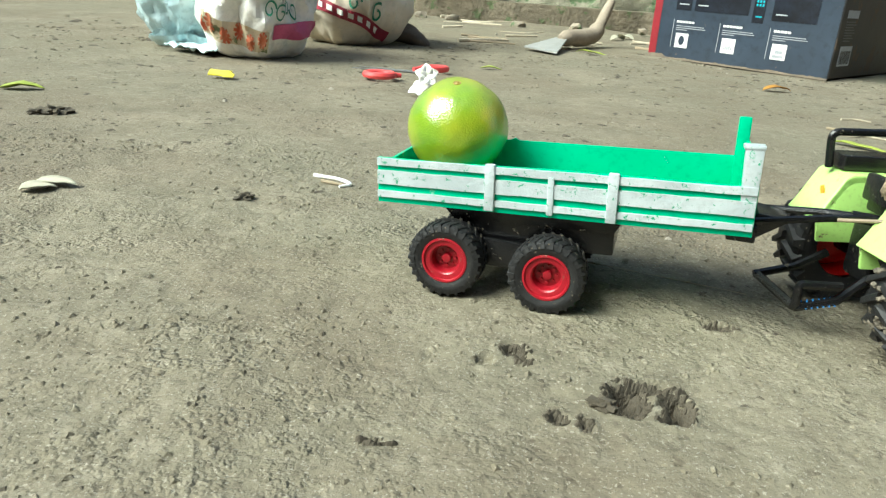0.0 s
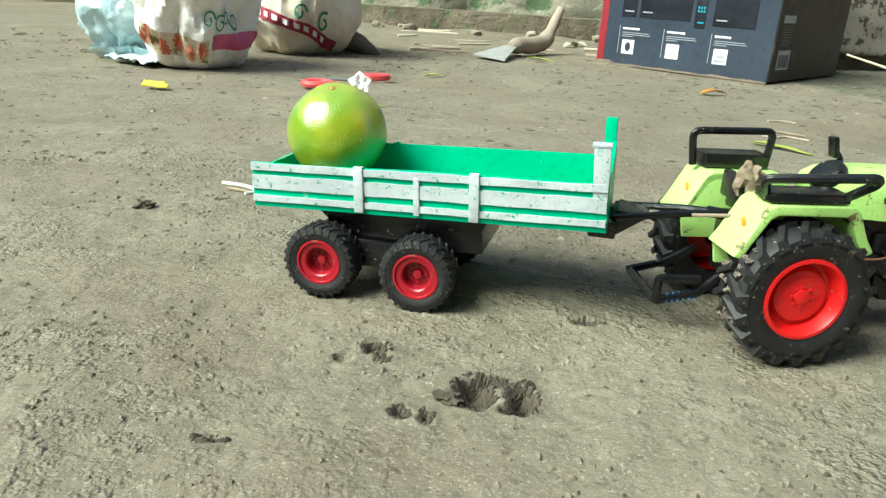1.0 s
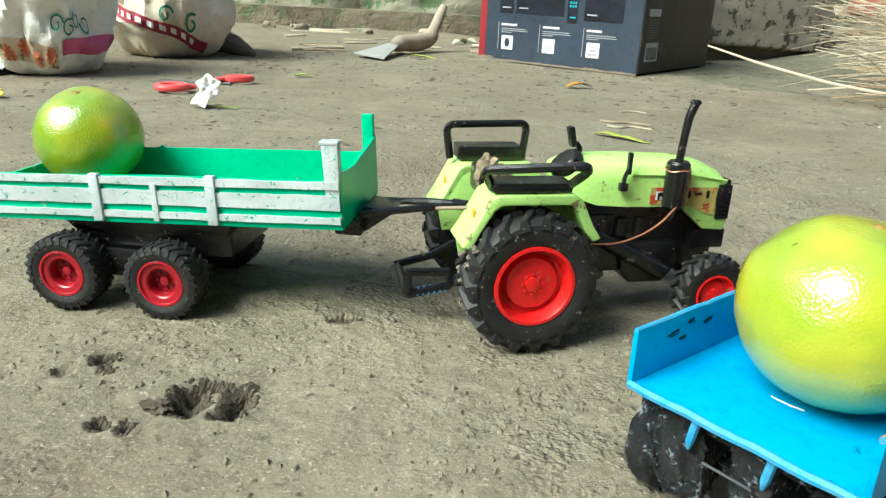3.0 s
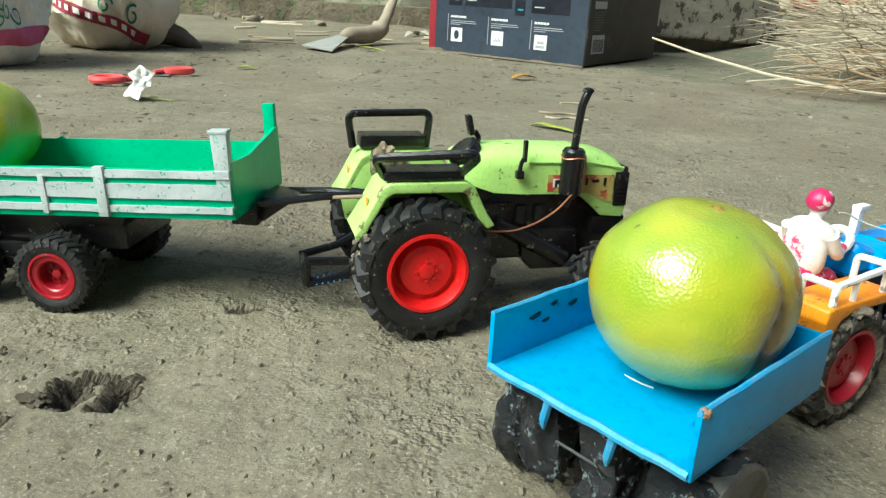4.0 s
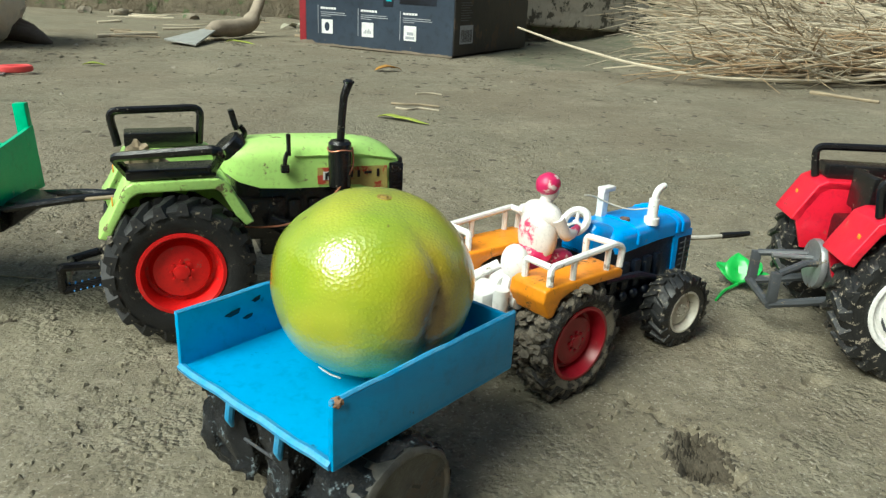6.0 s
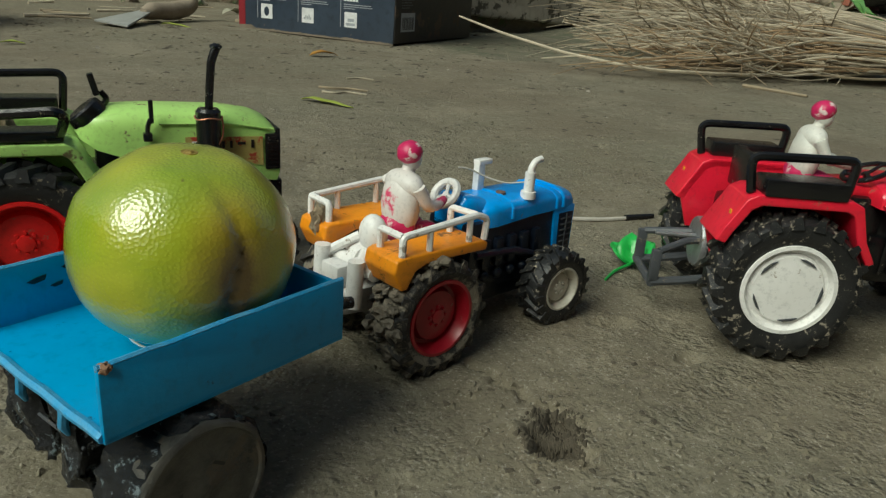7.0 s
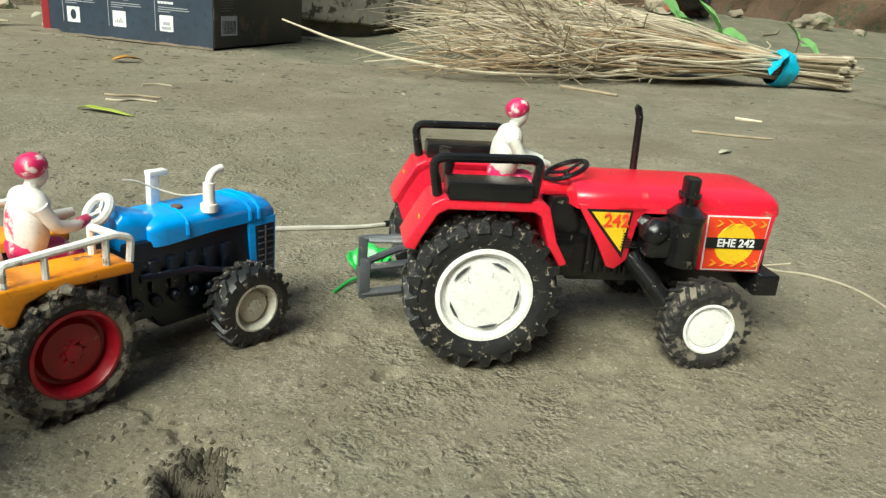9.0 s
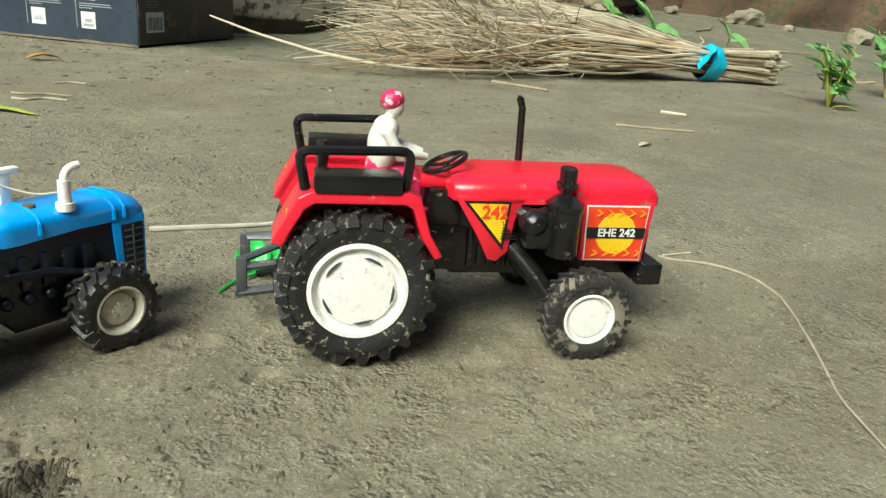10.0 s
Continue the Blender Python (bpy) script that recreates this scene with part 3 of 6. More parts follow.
wall_east = wall("wall_east", (1.7, 3.0), (4.9, 1.75), 0.35, 1.9, BROWN_WALL, "brown earth wall behind the twig broom", 0.06, 4.0)

# broken plaster slab along the foot of the wall
bm = B()
pts = [(0, 0), (0.58, -0.03), (0.66, 0.05), (0.62, 0.12), (0.66, 0.2), (0.02, 0.22), (-0.03, 0.14), (0.03, 0.07)]
prism(bm, [(x * 1000, z * 1000) for x, z in pts], 0, 120, bevel=10, segments=3)
bmesh.ops.subdivide_edges(bm, edges=bm.edges, cuts=3, use_grid_fill=True)
for v in bm.verts:
    v.co += Vector((noise.noise(v.co * 20), noise.noise(v.co * 21 + Vector((5, 0, 0))), noise.noise(v.co * 19))) * 0.008
slab = part("plaster_slab", bm, PLASTER, at=pose(1.25, 2.15, 0.052, 0, 0, 20))
bm = B()
block(bm, 10, 600, 35, 130, -40, 60, 8)
bmesh.ops.subdivide_edges(bm, edges=bm.edges, cuts=4, use_grid_fill=True)
for v in bm.verts:
    v.co += Vector((noise.noise(v.co * 26), noise.noise(v.co * 25 + Vector((5, 0, 0))), noise.noise(v.co * 23))) * 0.012
tagged(part("slab_base", bm, FOOT_MUD, at=pose(1.25, 2.15, 0, 0, 0, 20)), "dark earth plinth under the plaster slab", "plinth", kind="structure")
tagged(slab, "cracked pale plaster slab at the wall foot", "slab", kind="structure")


def rock(x, y, r, seed, mat=STONE, name="stone", flat=0.6):
    bm = B()
    ball(bm, (0, 0, 0), (r * 1000, r * 850, r * 1000 * flat), 0.55, sub=2, seed=seed)
    return tagged(part(name, bm, mat, at=pose(x, y, height(x, y) + r * flat * 0.45, 0, 0, seed * 77)), "rough mossy stone at the wall foot", "stone", "stones along the wall")


random.seed(3)
for i in range(14):
    x = -1.2 + i * 0.195 + random.uniform(-0.08, 0.08)
    rock(x, 3.86 - 0.265 * (x + 3.2) + random.uniform(-0.14, 0.03), random.uniform(0.012, 0.036), i + 0.3)
for i in range(16):
    x = 1.75 + i * 0.19 + random.uniform(-0.06, 0.06)
    rock(x, 3.05 - 0.49 * (x - 1.55) + random.uniform(-0.12, 0.06), random.uniform(0.03, 0.075), i + 40.3)
for x, y, a in ((2.35, 2.62, 20), (2.6, 2.5, -15), (2.2, 2.72, 60), (3.0, 2.3, 10)):
    bm = B()
    block(bm, -110, 110, -50, 50, -32, 32, 6)
    tagged(part("brick", bm, BRICK, at=pose(x, y, height(x, y) + 0.03, 8, 5, a)), "old red brick half sunk in the bank", "brick", "bricks on the bank")
# a dark gap at the wall's foot, a broken drain pot
bm = B()
lathe(bm, [(0, 0.1), (0, 90), (30, 105), (90, 110), (95, 100), (30, 95), (8, 80), (8, 0)], 28, "z")
tagged(part("iron_pot", bm, BLACK, at=pose(2.95, 2.25, height(2.95, 2.25) + 0.10, 65, 0, 30)), "blackened round iron pot on the bank", "pot")


# ---- toys: fruit ----
def citrus(name, label, x, y, z, r, squash, turn, dent=None):
    bm = B()
    bmesh.ops.create_icosphere(bm, subdivisions=5, radius=1)
    for v in bm.verts:
        c = v.co.normalized()
        k = 1 + 0.025 * noise.noise(c * 1.7 + Vector((x * 9, 0, 0))) + 0.008 * noise.noise(c * 5)
        k *= 1 - 0.05 * max(0, c.z - 0.9) / 0.1
        if dent:
            d = Vector(dent).normalized()
            s = c.dot(d)
            k *= 1 - 0.06 * math.exp(-((1 - s) / 0.045)) - 0.05 * math.exp(-((1 - s) / 0.16))
            side = c.dot(d.cross(Vector((0, 0, 1))).normalized())
            if s > 0.45:
                bend = side + 0.06 * math.sin(c.z * 5)
                k *= 1 - (0.030 * math.exp(-(bend / 0.09) ** 2) + 0.026 * math.exp(-(bend / 0.03) ** 2)) * min(1, (s - 0.45) / 0.4)
        v.co = Vector((c.x * r * k, c.y * r * k, c.z * r * squash * k))
    fruit = part(name, bm, citrus_material(tuple(Vector(dent).normalized() * r * 0.86)) if dent else PEEL, at=pose(x, y, z, *turn))
    bm = B()
    lathe(bm, [(-0.6, 2.6), (0.3, 2.4), (0.2, 1.4), (0.7, 0.9), (0.8, 0)], 14, "z")
    part("stem_scar", bm, ROT, fruit, "dry brown stem scar", at=pose(0, 0, r * squash * 0.955))
    return tagged(fruit, label, "fruit")


fruit_big = citrus("citrus_fruit", "glossy yellow-green citrus fruit with a brown split, in the blue trailer", 0.3828, 0.2250, 0.0786, 0.0330, 0.915, (4, 5, 0), (0.42, -0.90, 0.05))
fruit_small = citrus("citrus_fruit", "glossy green and yellow citrus fruit in the green trailer", 0.088, 0.470, 0.0800, 0.0288, 0.98, (10, -12, 30))


# ---- green trailer ----
def green_trailer():
    t = thing("toy_trailer", "green card toy trailer with silver-painted slats and red wheels", "toy trailer", 0.0854, 0.4162, -16.6)
    tilt = math.degrees(math.atan2(10.5, 190))
    m = pose(-42 * MM, 0, 44 * MM, 0, -tilt, 0)
    L, H, Y0, Y1 = 190, 24.5, 6, 79

    def p(name, bm, mat, label="", parent=None):
        return part(name, bm, mat, parent or t, label, at=None if parent else m)
    bm = B()
    block(bm, 0, L, Y0 + 1, Y1 - 1, 0, 3, 0.4)
    p("bed_floor", bm, GREEN_CARD)
    bm = B()
    prism(bm, [(0, 0), (L, 0), (L, H), (L * 0.5, H + 0.6), (L * 0.2, H - 0.4), (0, H)], Y0, Y0 + 2, 0.4)
    near = p("side_panel", bm, GREEN_CARD)
    bm = B()
    prism(bm, [(0, 3), (L, 3), (L, H), (62, H), (60, H + 1.5), (57, H), (0, H - 1)], Y1 - 2, Y1, 0.4)
    p("side_panel", bm, GREEN_CARD)
    bm = B()
    block(bm, 0, 2, Y0 + 2, Y1 - 2, 3, 20, 0.4)
    p("tail_panel", bm, GREEN_CARD)
    # front panel, its top dipping between the posts
    bm = B()
    pts = [(Y0 + 2.2, 0), (Y1 - 0.2, 0), (Y1 - 0.2, 34), (Y1 - 12, 32), (Y0 + 26, 27), (Y0 + 2.2, 28)]
    lo = [bm.verts.new(((L - 2.2) * MM, a * MM, b * MM)) for a, b in pts]
    hi = [bm.verts.new((L * MM, a * MM, b * MM)) for a, b in pts]
    bm.faces.new(lo), bm.faces.new(hi[::-1])
    for i in range(len(lo)):
        j = (i + 1) % len(lo)
        bm.faces.new((lo[i], hi[i], hi[j], lo[j]))
    p("front_panel", bm, GREEN_CARD)
    bm = B()
    prism(bm, [(L - 7.5, 17.5), (L - 0.4, 17.5), (L - 0.2, 43), (L - 8.5, 43)], Y0 - 0.9, Y0 + 4.5, 0.6)
    block(bm, L - 9.4, L + 0.2, Y0 - 1.2, Y0 + 5.5, 42, 44.0, 0.6)
    p("corner_post", bm, SILVER, "silver-painted corner post")
    bm = B()
    block(bm, L - 7, L - 0.6, Y1 - 4, Y1 + 0.6, 4, 46, 0.6)
    p("corner_post", bm, GREEN_CARD)
    for z0, z1, out in ((20.6, 24.3, 1.6), (10.2, 17.6, 1.3), (3.2, 6.6, 1.4)):
        bm = B()
        xs = [0.2 + (L - 0.8) * i / 24 for i in range(25)]
        w = lambda x, s: 0.45 * noise.noise(Vector((x * 0.08, z0, s)))
        prism(bm, [(x, z0 + w(x, 1)) for x in xs] + [(x, z1 + w(x, 4)) for x in xs[::-1]], Y0 - out, Y0 + 0.6, 0.0)
        p("slat", bm, SILVER, "brushed silver-painted slat", near)
    for x, w, z0, z1, o in ((62, 5.2, 1.2, 25.6, 2.6), (93.5, 3.2, 1.6, 21.5, 2.0), (124, 5.2, 0.8, 26, 2.6)):
        bm = B()
        block(bm, x - w / 2, x + w / 2, Y0 - o, Y0 + 0.8, z0, z1, 0.6)
        p("upright", bm, SILVER, "", near)
    bm = B()
    prism(bm, [(22, -0.2), (130, -0.2), (126, -8), (40, -7), (36, -3)], 14, 72, 0.8)
    block(bm, 38, 126, 17, 68, -21, -4, 1.5)
    p("chassis", bm, BLACK)
    bm = B()
    prism(bm, [(-6, 16), (60, 16), (60, 22), (40, 31), (14, 31), (-6, 24)], 10.5, 15, 1.2)
    part("bogie_beam", bm, BLACK, t)
    bm = B()
    prism(bm, [(-6, 16), (60, 16), (60, 22), (40, 31), (14, 31), (-6, 24)], 69, 73.5, 1.2)
    part("bogie_beam", bm, BLACK, t)
    for x in (0, 54.5):
        bm = B()
        tube(bm, [(x, 8, 20), (x, 76, 20)], 2.2)
        part("axle", bm, BLACK, t)
        wheel(t, x, 4, 20, 20.4, 17, DARK_RED, RUBBER, 12.6, 26, -1, "deep", lug_h=0.6)
        wheel(t, x, 79, 20, 20.4, 17, DARK_RED, RUBBER, 12.6, 26, 1, "deep", lug_h=0.6)
    # drawbar: two bars that meet at the tractor
    bm = B()
    for y in (30, 58):
        tube(bm, [(150, y, 56), (185, 43 + (y - 44) * 0.4, 61), (206, 44, 62)], 2.0, soft=4)
    block(bm, 138, 152, 24, 64, 46, 55, 1.2)
    prism(bm, [(140, 46), (152, 46), (168, 58), (152, 60)], 32, 56, 1)
    tube(bm, [(196, 44, 62), (212, 44, 61)], 3.0)
    part("drawbar", bm, BLACK, t)
    return t


green_trailer()


# ---- tractors ----
def seat_bar(t, y, s, mat=BLACK, up=0.0, flat=False):
    """Handrail on a fender with its padded seat; s: which way is outwards."""
    bm = B()
    if flat:
        tube(bm, [(-19, y, 79), (-25, y - 7, 89.5), (18, y - 24, 95), (21, y - 20, 91.5), (17, y - 3, 79)], 2.3, soft=3)
    else:
        tube(bm, [(-24, y, 78), (-27, y, 94.5 + up), (20.5, y, 95.5 + up), (18.5, y, 78)], 2.2, soft=5)
    rail = part("handrail", bm, mat, t)
    bm = B()
    block(bm, -20.5, 16.5 + (3 if flat else 0), y - 8, y + 8, 78, 86.0 - (3 if flat else 0), 1.3)
    part("seat_pad", bm, mat, t)
    return rail


def fender(t, outline, inner, y0, y1, mat):
    bm = B()
    prism(bm, outline + inner[::-1], y0, y1, 1.0, 3)
    return part("fender", bm, mat, t)


def hood_loft(bm, stations_, segs=14):
    """A bonnet as a loft of arches. Each station: x, middle y, half width, bottom z, shoulder z, top z."""
    rings = []
    for x, yc, hw, zb, zs, zt in stations_:
        ring = [(yc - hw, zb)]
        for k in range(segs + 1):
            a = math.pi * k / segs
            c, s = math.cos(a), math.sin(a)
            e = 0.55
            ring.append((yc - hw * math.copysign(abs(c) ** e, c), zs + (zt - zs) * abs(s) ** 0.8))
        ring.append((yc + hw, zb))
        rings.append([bm.verts.new((x * MM, a * MM, b * MM)) for a, b in ring])
    for a, b in zip(rings, rings[1:]):
        for k in range(len(a) - 1):
            bm.faces.new((a[k], a[k + 1], b[k + 1], b[k]))
        bm.faces.new((a[-1], a[0], b[0], b[-1]))
    bm.faces.new(rings[0])
    bm.faces.new(rings[-1][::-1])
    return bm


def steering(t, x, y, z, r, mat, lean=-32, thick=1.3, base=(0, 0, -12)):
    bm = B()
    for k in range(28):
        pass
    prof = [(thick * math.sin(a * math.tau / 8), r + thick * math.cos(a * math.tau / 8)) for a in range(8)]
    lathe(bm, prof, 28, "z", closed=True)
    for a in (0.3, 2.4, 4.5):
        tube(bm, [(0, 0, -1), (r * math.cos(a), r * math.sin(a), 0)], 0.9, 6)
    w = part("steering_wheel", bm, mat, t, at=pose(x * MM, y * MM, z * MM, 0, lean, 0))
    bm = B()
    tube(bm, [(0, 0, 0), base], [1.6, 2.2])
    part("steering_column", bm, mat, t, at=pose(x * MM, y * MM, z * MM))
    return w


def figure(name, label, x, y, z, k, at, shirt, arm):
    """A painted toy driver, one plain seated figure with no face."""
    bm = B()

    def grow(f, idx):
        before = set(bm.faces)
        f()
        for q in set(bm.faces) - before:
            q.material_index = idx
    K = lambda *v: tuple(a * k for a in v)
    grow(lambda: ball(bm, K(0, 0, 15), K(6.4, 9.4, 13), 0.05), 0)
    grow(lambda: ball(bm, K(-0.6, 0, 7.5), K(6.6, 8.0, 7.6), 0.18, seed=4), 1)
    grow(lambda: ball(bm, K(1.5, 0, 23.5), K(5.6, 10.2, 6), 0.05), 0)
    grow(lambda: tube(bm, [K(2, 0, 26), K(4, 0, 31)], [3 * k, 2.6 * k], 10), 0)
    grow(lambda: ball(bm, K(4.8, 0, 33.2), K(4.0, 3.8, 4.8)), 0)
    grow(lambda: ball(bm, K(3.6, 0, 36), K(5.2, 5.0, 4.6), 0.08, pose(0, 0, 0, 0, -18, 0)), 1)
    for s in (-1, 1):
        grow(lambda: tube(bm, [K(1, s * 9.2, 24), K(5, s * 10.6, 16.5), K(13, s * 7, 14.5), K(19, s * 5, arm)], [2.8 * k, 2.5 * k, 2.1 * k, 1.6 * k], 10, soft=3), 0)
        grow(lambda: tube(bm, [K(-1, s * 3.6, 4), K(12, s * 5, 5), K(15, s * 5, 0), K(16, s * 5, -10)], [4.2 * k, 3.6 * k, 3.2 * k, 2.6 * k], 10, soft=4), 1)
        grow(lambda: ball(bm, K(18, s * 5, -11), K(4.2, 2.2, 1.8)), 1)
    ob = part(name, bm, [shirt, PINK], at=at @ pose(x * MM, y * MM, z * MM))
    return tagged(ob, label, "toy figure")


RED_AT = pose(0.6456, 0.2359, 0, 0, 0, -23.3)


def red_tractor():
    t = thing("toy_tractor", "bright red plastic toy tractor with white rims and black rails", "toy tractor")
    t.matrix_basis = RED_AT
    C = 56
    for y, s in ((10, -1), (94, 1)):
        wheel(t, -1, y, 35.2, 36.2, 25, WHITE, CLEAN_RUBBER, 22.4, 20, s, "flat", lug_h=2.6, slots=5, turn=8, label="white plastic rear rim")
    for y, s in ((4, -1), (98, 1)):
        wheel(t, 107.5, y, 21.2, 21.8, 16, WHITE, MUDDY_RUBBER, 12.8, 24, s, "flat", lug_h=1.3, label="white plastic front rim")
    out = [(-38, 56), (-35.5, 61), (-27, 76), (-22, 78.5), (20, 78.5), (25, 76), (30, 60), (36, 50)]
    inn = [(-33, 54.5), (-30.5, 60), (-24, 71), (-20, 73.4), (18, 73.4), (21.5, 71.5), (26, 58), (32.5, 48.5)]
    for y0, y1, lip in ((2, 29, 3), (73, 100, 100)):
        f = fender(t, out, inn, y0, y1, RED)
        bm = B()
        prism(bm, [(-36, 58), (-27, 75), (-20, 77.5), (20, 77.5), (28, 60), (30, 40), (-30, 40)], (y1 - 2 if y0 < 20 else y0), (y1 if y0 < 20 else y0 + 2), 0.3)
        part("fender_wall", bm, RED, f)
        bm = B()
        yy = y0 + (6 if y0 < 20 else 16)
        prism(bm, [(-1.5, 0), (0, -3.5), (1.5, 0), (0, 1.2)], -0.3, 0.3, 0.1)
        part("tail_light", bm, AMBER, f, "small amber tail light", at=pose(-31.6 * MM, yy * MM, 68.5 * MM, 0, 28, 90))
    seat_bar(t, 9, -1)
    seat_bar(t, 88, 1)
    # the body sits between wheels and fenders, wider than its own drawing
    BODY = pose(-6.2 * MM, -30.7 * MM, 4.0 * MM) @ Matrix.Diagonal((1, 1.37, 1, 1))
    bm = B()
    hood_loft(bm, [(48, C, 11, 67, 70, 73), (50, C, 16.5, 66.5, 70, 76.5), (54, C, 18.5, 66, 70.4, 77.6), (70, C, 19, 66, 70.6, 78), (110, C, 19, 66, 70.6, 78), (142, C, 18.8, 66, 70.6, 77.9),
                   (148, C, 18.4, 66, 70.4, 77.4), (151, C, 17.6, 66, 69.6, 75.6), (152.6, C, 16.6, 66, 68.4, 72)])
    hood = part("bonnet", bm, RED, t, at=BODY)
    bm = B()
    block(bm, 36, 52, C - 9, C + 9, 69, 75, 2)
    part("dashboard", bm, RED, hood)
    for s in (-1, 1):
        y = C + s * 19
        a, b = sorted((y, y - s * 2.2))
        bm = B()
        prism(bm, [(50, 69), (62, 50), (68, 38.5), (72, 37.5), (77.5, 42.5), (79.5, 58), (82, 65), (87, 69)], a, b, 0.7)
        part("rear_skirt", bm, RED, hood)
        bm = B()
        prism(bm, [(112, 69), (114.5, 38), (147, 37.5), (150, 69)], a, b, 0.7)
        part("front_skirt", bm, RED, hood)
    bm = B()
    block(bm, 147, 150.3, C - 17, C + 17, 38, 68, 0.8)
    part("grille", bm, BLACK, t, at=BODY)
    # stickers on the near side
    y = C - 19
    bm = B()
    prism(bm, [(54, 67.3), (76.8, 67.3), (74.6, 43.4)], y - 0.35, y + 0.3, 0)
    tri = part("triangle_sticker", bm, PRINT_BLACK, hood)
    bm = B()
    prism(bm, [(56.6, 66.1), (75.5, 66.1), (73.6, 46.8)], y - 0.6, y - 0.2, 0)
    part("sticker_face", bm, YELLOW, tri)
    lettering("242", 8.6, tri, STICKER_RED, pose(69.3 * MM, (y - 0.75) * MM, 61.8 * MM, 90, 0, 0))
    for k in range(7):
        z = 57.4 - k * 1.35
        x1 = 74.6 - (66 - z) * 0.098
        bm = B()
        block(bm, 76.2 - (z - 43) * 0.86 + 9.4 + k * 0.2, x1, y - 0.8, y - 0.5, z - 0.3, z + 0.3, 0)
        part("sticker_line", bm, PRINT_BLACK, tri)
    bm = B()
    prism(bm, [(114.6, 66.4), (147, 66.4), (145.6, 38.6), (116, 38.8)], y - 0.35, y + 0.3, 0)
    dec = part("side_sticker", bm, PRINT_WHITE, hood, "red and yellow side sticker with a black band")
    bm = B()
    prism(bm, [(115.3, 65.7), (146.3, 65.7), (145, 39.3), (116.6, 39.5)], y - 0.55, y - 0.3, 0)
    part("sticker_face", bm, STICKER_RED, dec)
    bm = B()
    lathe(bm, [(y - 0.75, 0), (y - 0.75, 10.2), (y - 0.5, 10.4)], 28, centre=(131, 0, 52.4))
    part("sticker_sun", bm, YELLOW, dec)
    bm = B()
    prism(bm, [(115.5, 55.6), (146, 55.6), (145.6, 50.2), (115.8, 50.2)], y - 0.95, y - 0.72, 0)
    part("sticker_band", bm, PRINT_BLACK, dec)
    lettering("EHE 242", 5.6, dec, PRINT_WHITE, pose(131 * MM, (y - 1.1) * MM, 52.9 * MM, 90, 0, 0))
    for z in (62.8, 42.6):
        for k in range(5):
            x = 119.5 + k * 5.6
            bm = B()
            prism(bm, [(x, z + 1.6), (x + 1.3, z + 1.6), (x + 3.6, z), (x + 1.3, z - 1.6), (x, z - 1.6), (x + 2.3, z)], y - 1.0, y - 0.7, 0)
            part("sticker_chevron", bm, AMBER, dec)
    # engine and running gear
    bm = B()
    block(bm, 52, 146, C - 11, C + 11, 27, 64, 2)
    engine = part("engine", bm, BLACK, t, at=BODY)
    bm = B()
    block(bm, 16, 60, C - 14, C + 14, 30, 52, 3)
    part("gearbox", bm, BLACK, engine)
    bm = B()
    block(bm, -14, 20, C - 16, C + 16, 24, 60, 4)
    part("axle_housing", bm, BLACK, engine)
    bm = B()
    block(bm, 30, 52, C - 18, C - 6, 42, 50, 1.5)
    part("footplate", bm, BLACK, engine)
    for k in range(5):
        bm = B()
        block(bm, 60 + k * 5, 63 + k * 5, C - 13, C - 10, 32, 60, 0.6)
        part("engine_rib", bm, BLACK, engine)
    bm = B()
    block(bm, 40, 56, C - 12, C + 12, 50, 70, 2)
    part("dash_support", bm, BLACK, engine)
    bm = B()
    lathe(bm, [(43, 0), (43, 7.6), (44, 8.2), (66, 8.2), (66.2, 8.8), (68.4, 8.8), (68.8, 7.6), (71.6, 4.4), (71.8, 2.5), (75.8, 2.5), (76, 4.9), (77.4, 4.9), (77.6, 3.9), (84.2, 3.9), (84.8, 3.3), (84.8, 0)], 24, "z", (102, C - 21, 0))
    block(bm, 83, 99, C - 25, C - 14, 46, 62, 3)
    ball(bm, (88, C - 21, 58), (7.5, 5.5, 7), 0.1)
    tube(bm, [(96, C - 20, 62), (88, C - 21, 60), (82, C - 16, 62)], 4, soft=3)
    part("air_filter", bm, BLACK, t, at=BODY)
    bm = B()
    tube(bm, [(80, C - 14, 44), (90, C - 20, 33), (99, C - 26, 21)], [5, 5, 4.6], 14, ends=False)
    tube(bm, [(99, C - 26, 21), (80, C - 14, 44)], [3.4, 3.4], 14, ends=False)
    part("tail_pipe", bm, BLACK, t, at=BODY)
    bm = B()
    tube(bm, [(86.5, C + 9, 78), (85.5, C + 9, 108), (84, C + 9, 112.6), (82.8, C + 9, 113.2)], [1.9, 1.9, 1.9, 1.6], 10)
    part("exhaust", bm, BLACK, t)
    bm = B()
    tube(bm, [(105.5, 12, 22), (105.5, 92, 22)], 3.4)
    block(bm, 98, 113, C - 12, C + 12, 20, 34, 2)
    part("front_axle", bm, BLACK, t)
    bm = B()
    tube(bm, [(-1, 12, 35), (-1, 92, 35)], 6)
    part("rear_axle", bm, BLACK, t)
    bm = B()
    block(bm, 147, 160, C - 19, C + 19, 25, 36, 1.2)
    block(bm, 120, 150, C - 8, C + 8, 26, 38, 1.2)
    part("bumper", bm, BLACK, t, at=BODY)
    steering(t, 42.5, 42, 84, 10.5, BLACK, -24, base=(5, 0, -12))
    bm = B()
    for y in (38, 54):
        tube(bm, [(-12, y, 62), (-16, y, 76), (-14, y, 90)], 2)
    block(bm, -14, 14, 34, 58, 62, 70, 2)
    block(bm, -18, -14, 34, 58, 70, 90, 1.4)
    part("seat", bm, BLACK, t)
    # rear linkage with the small pulley
    bm = B()
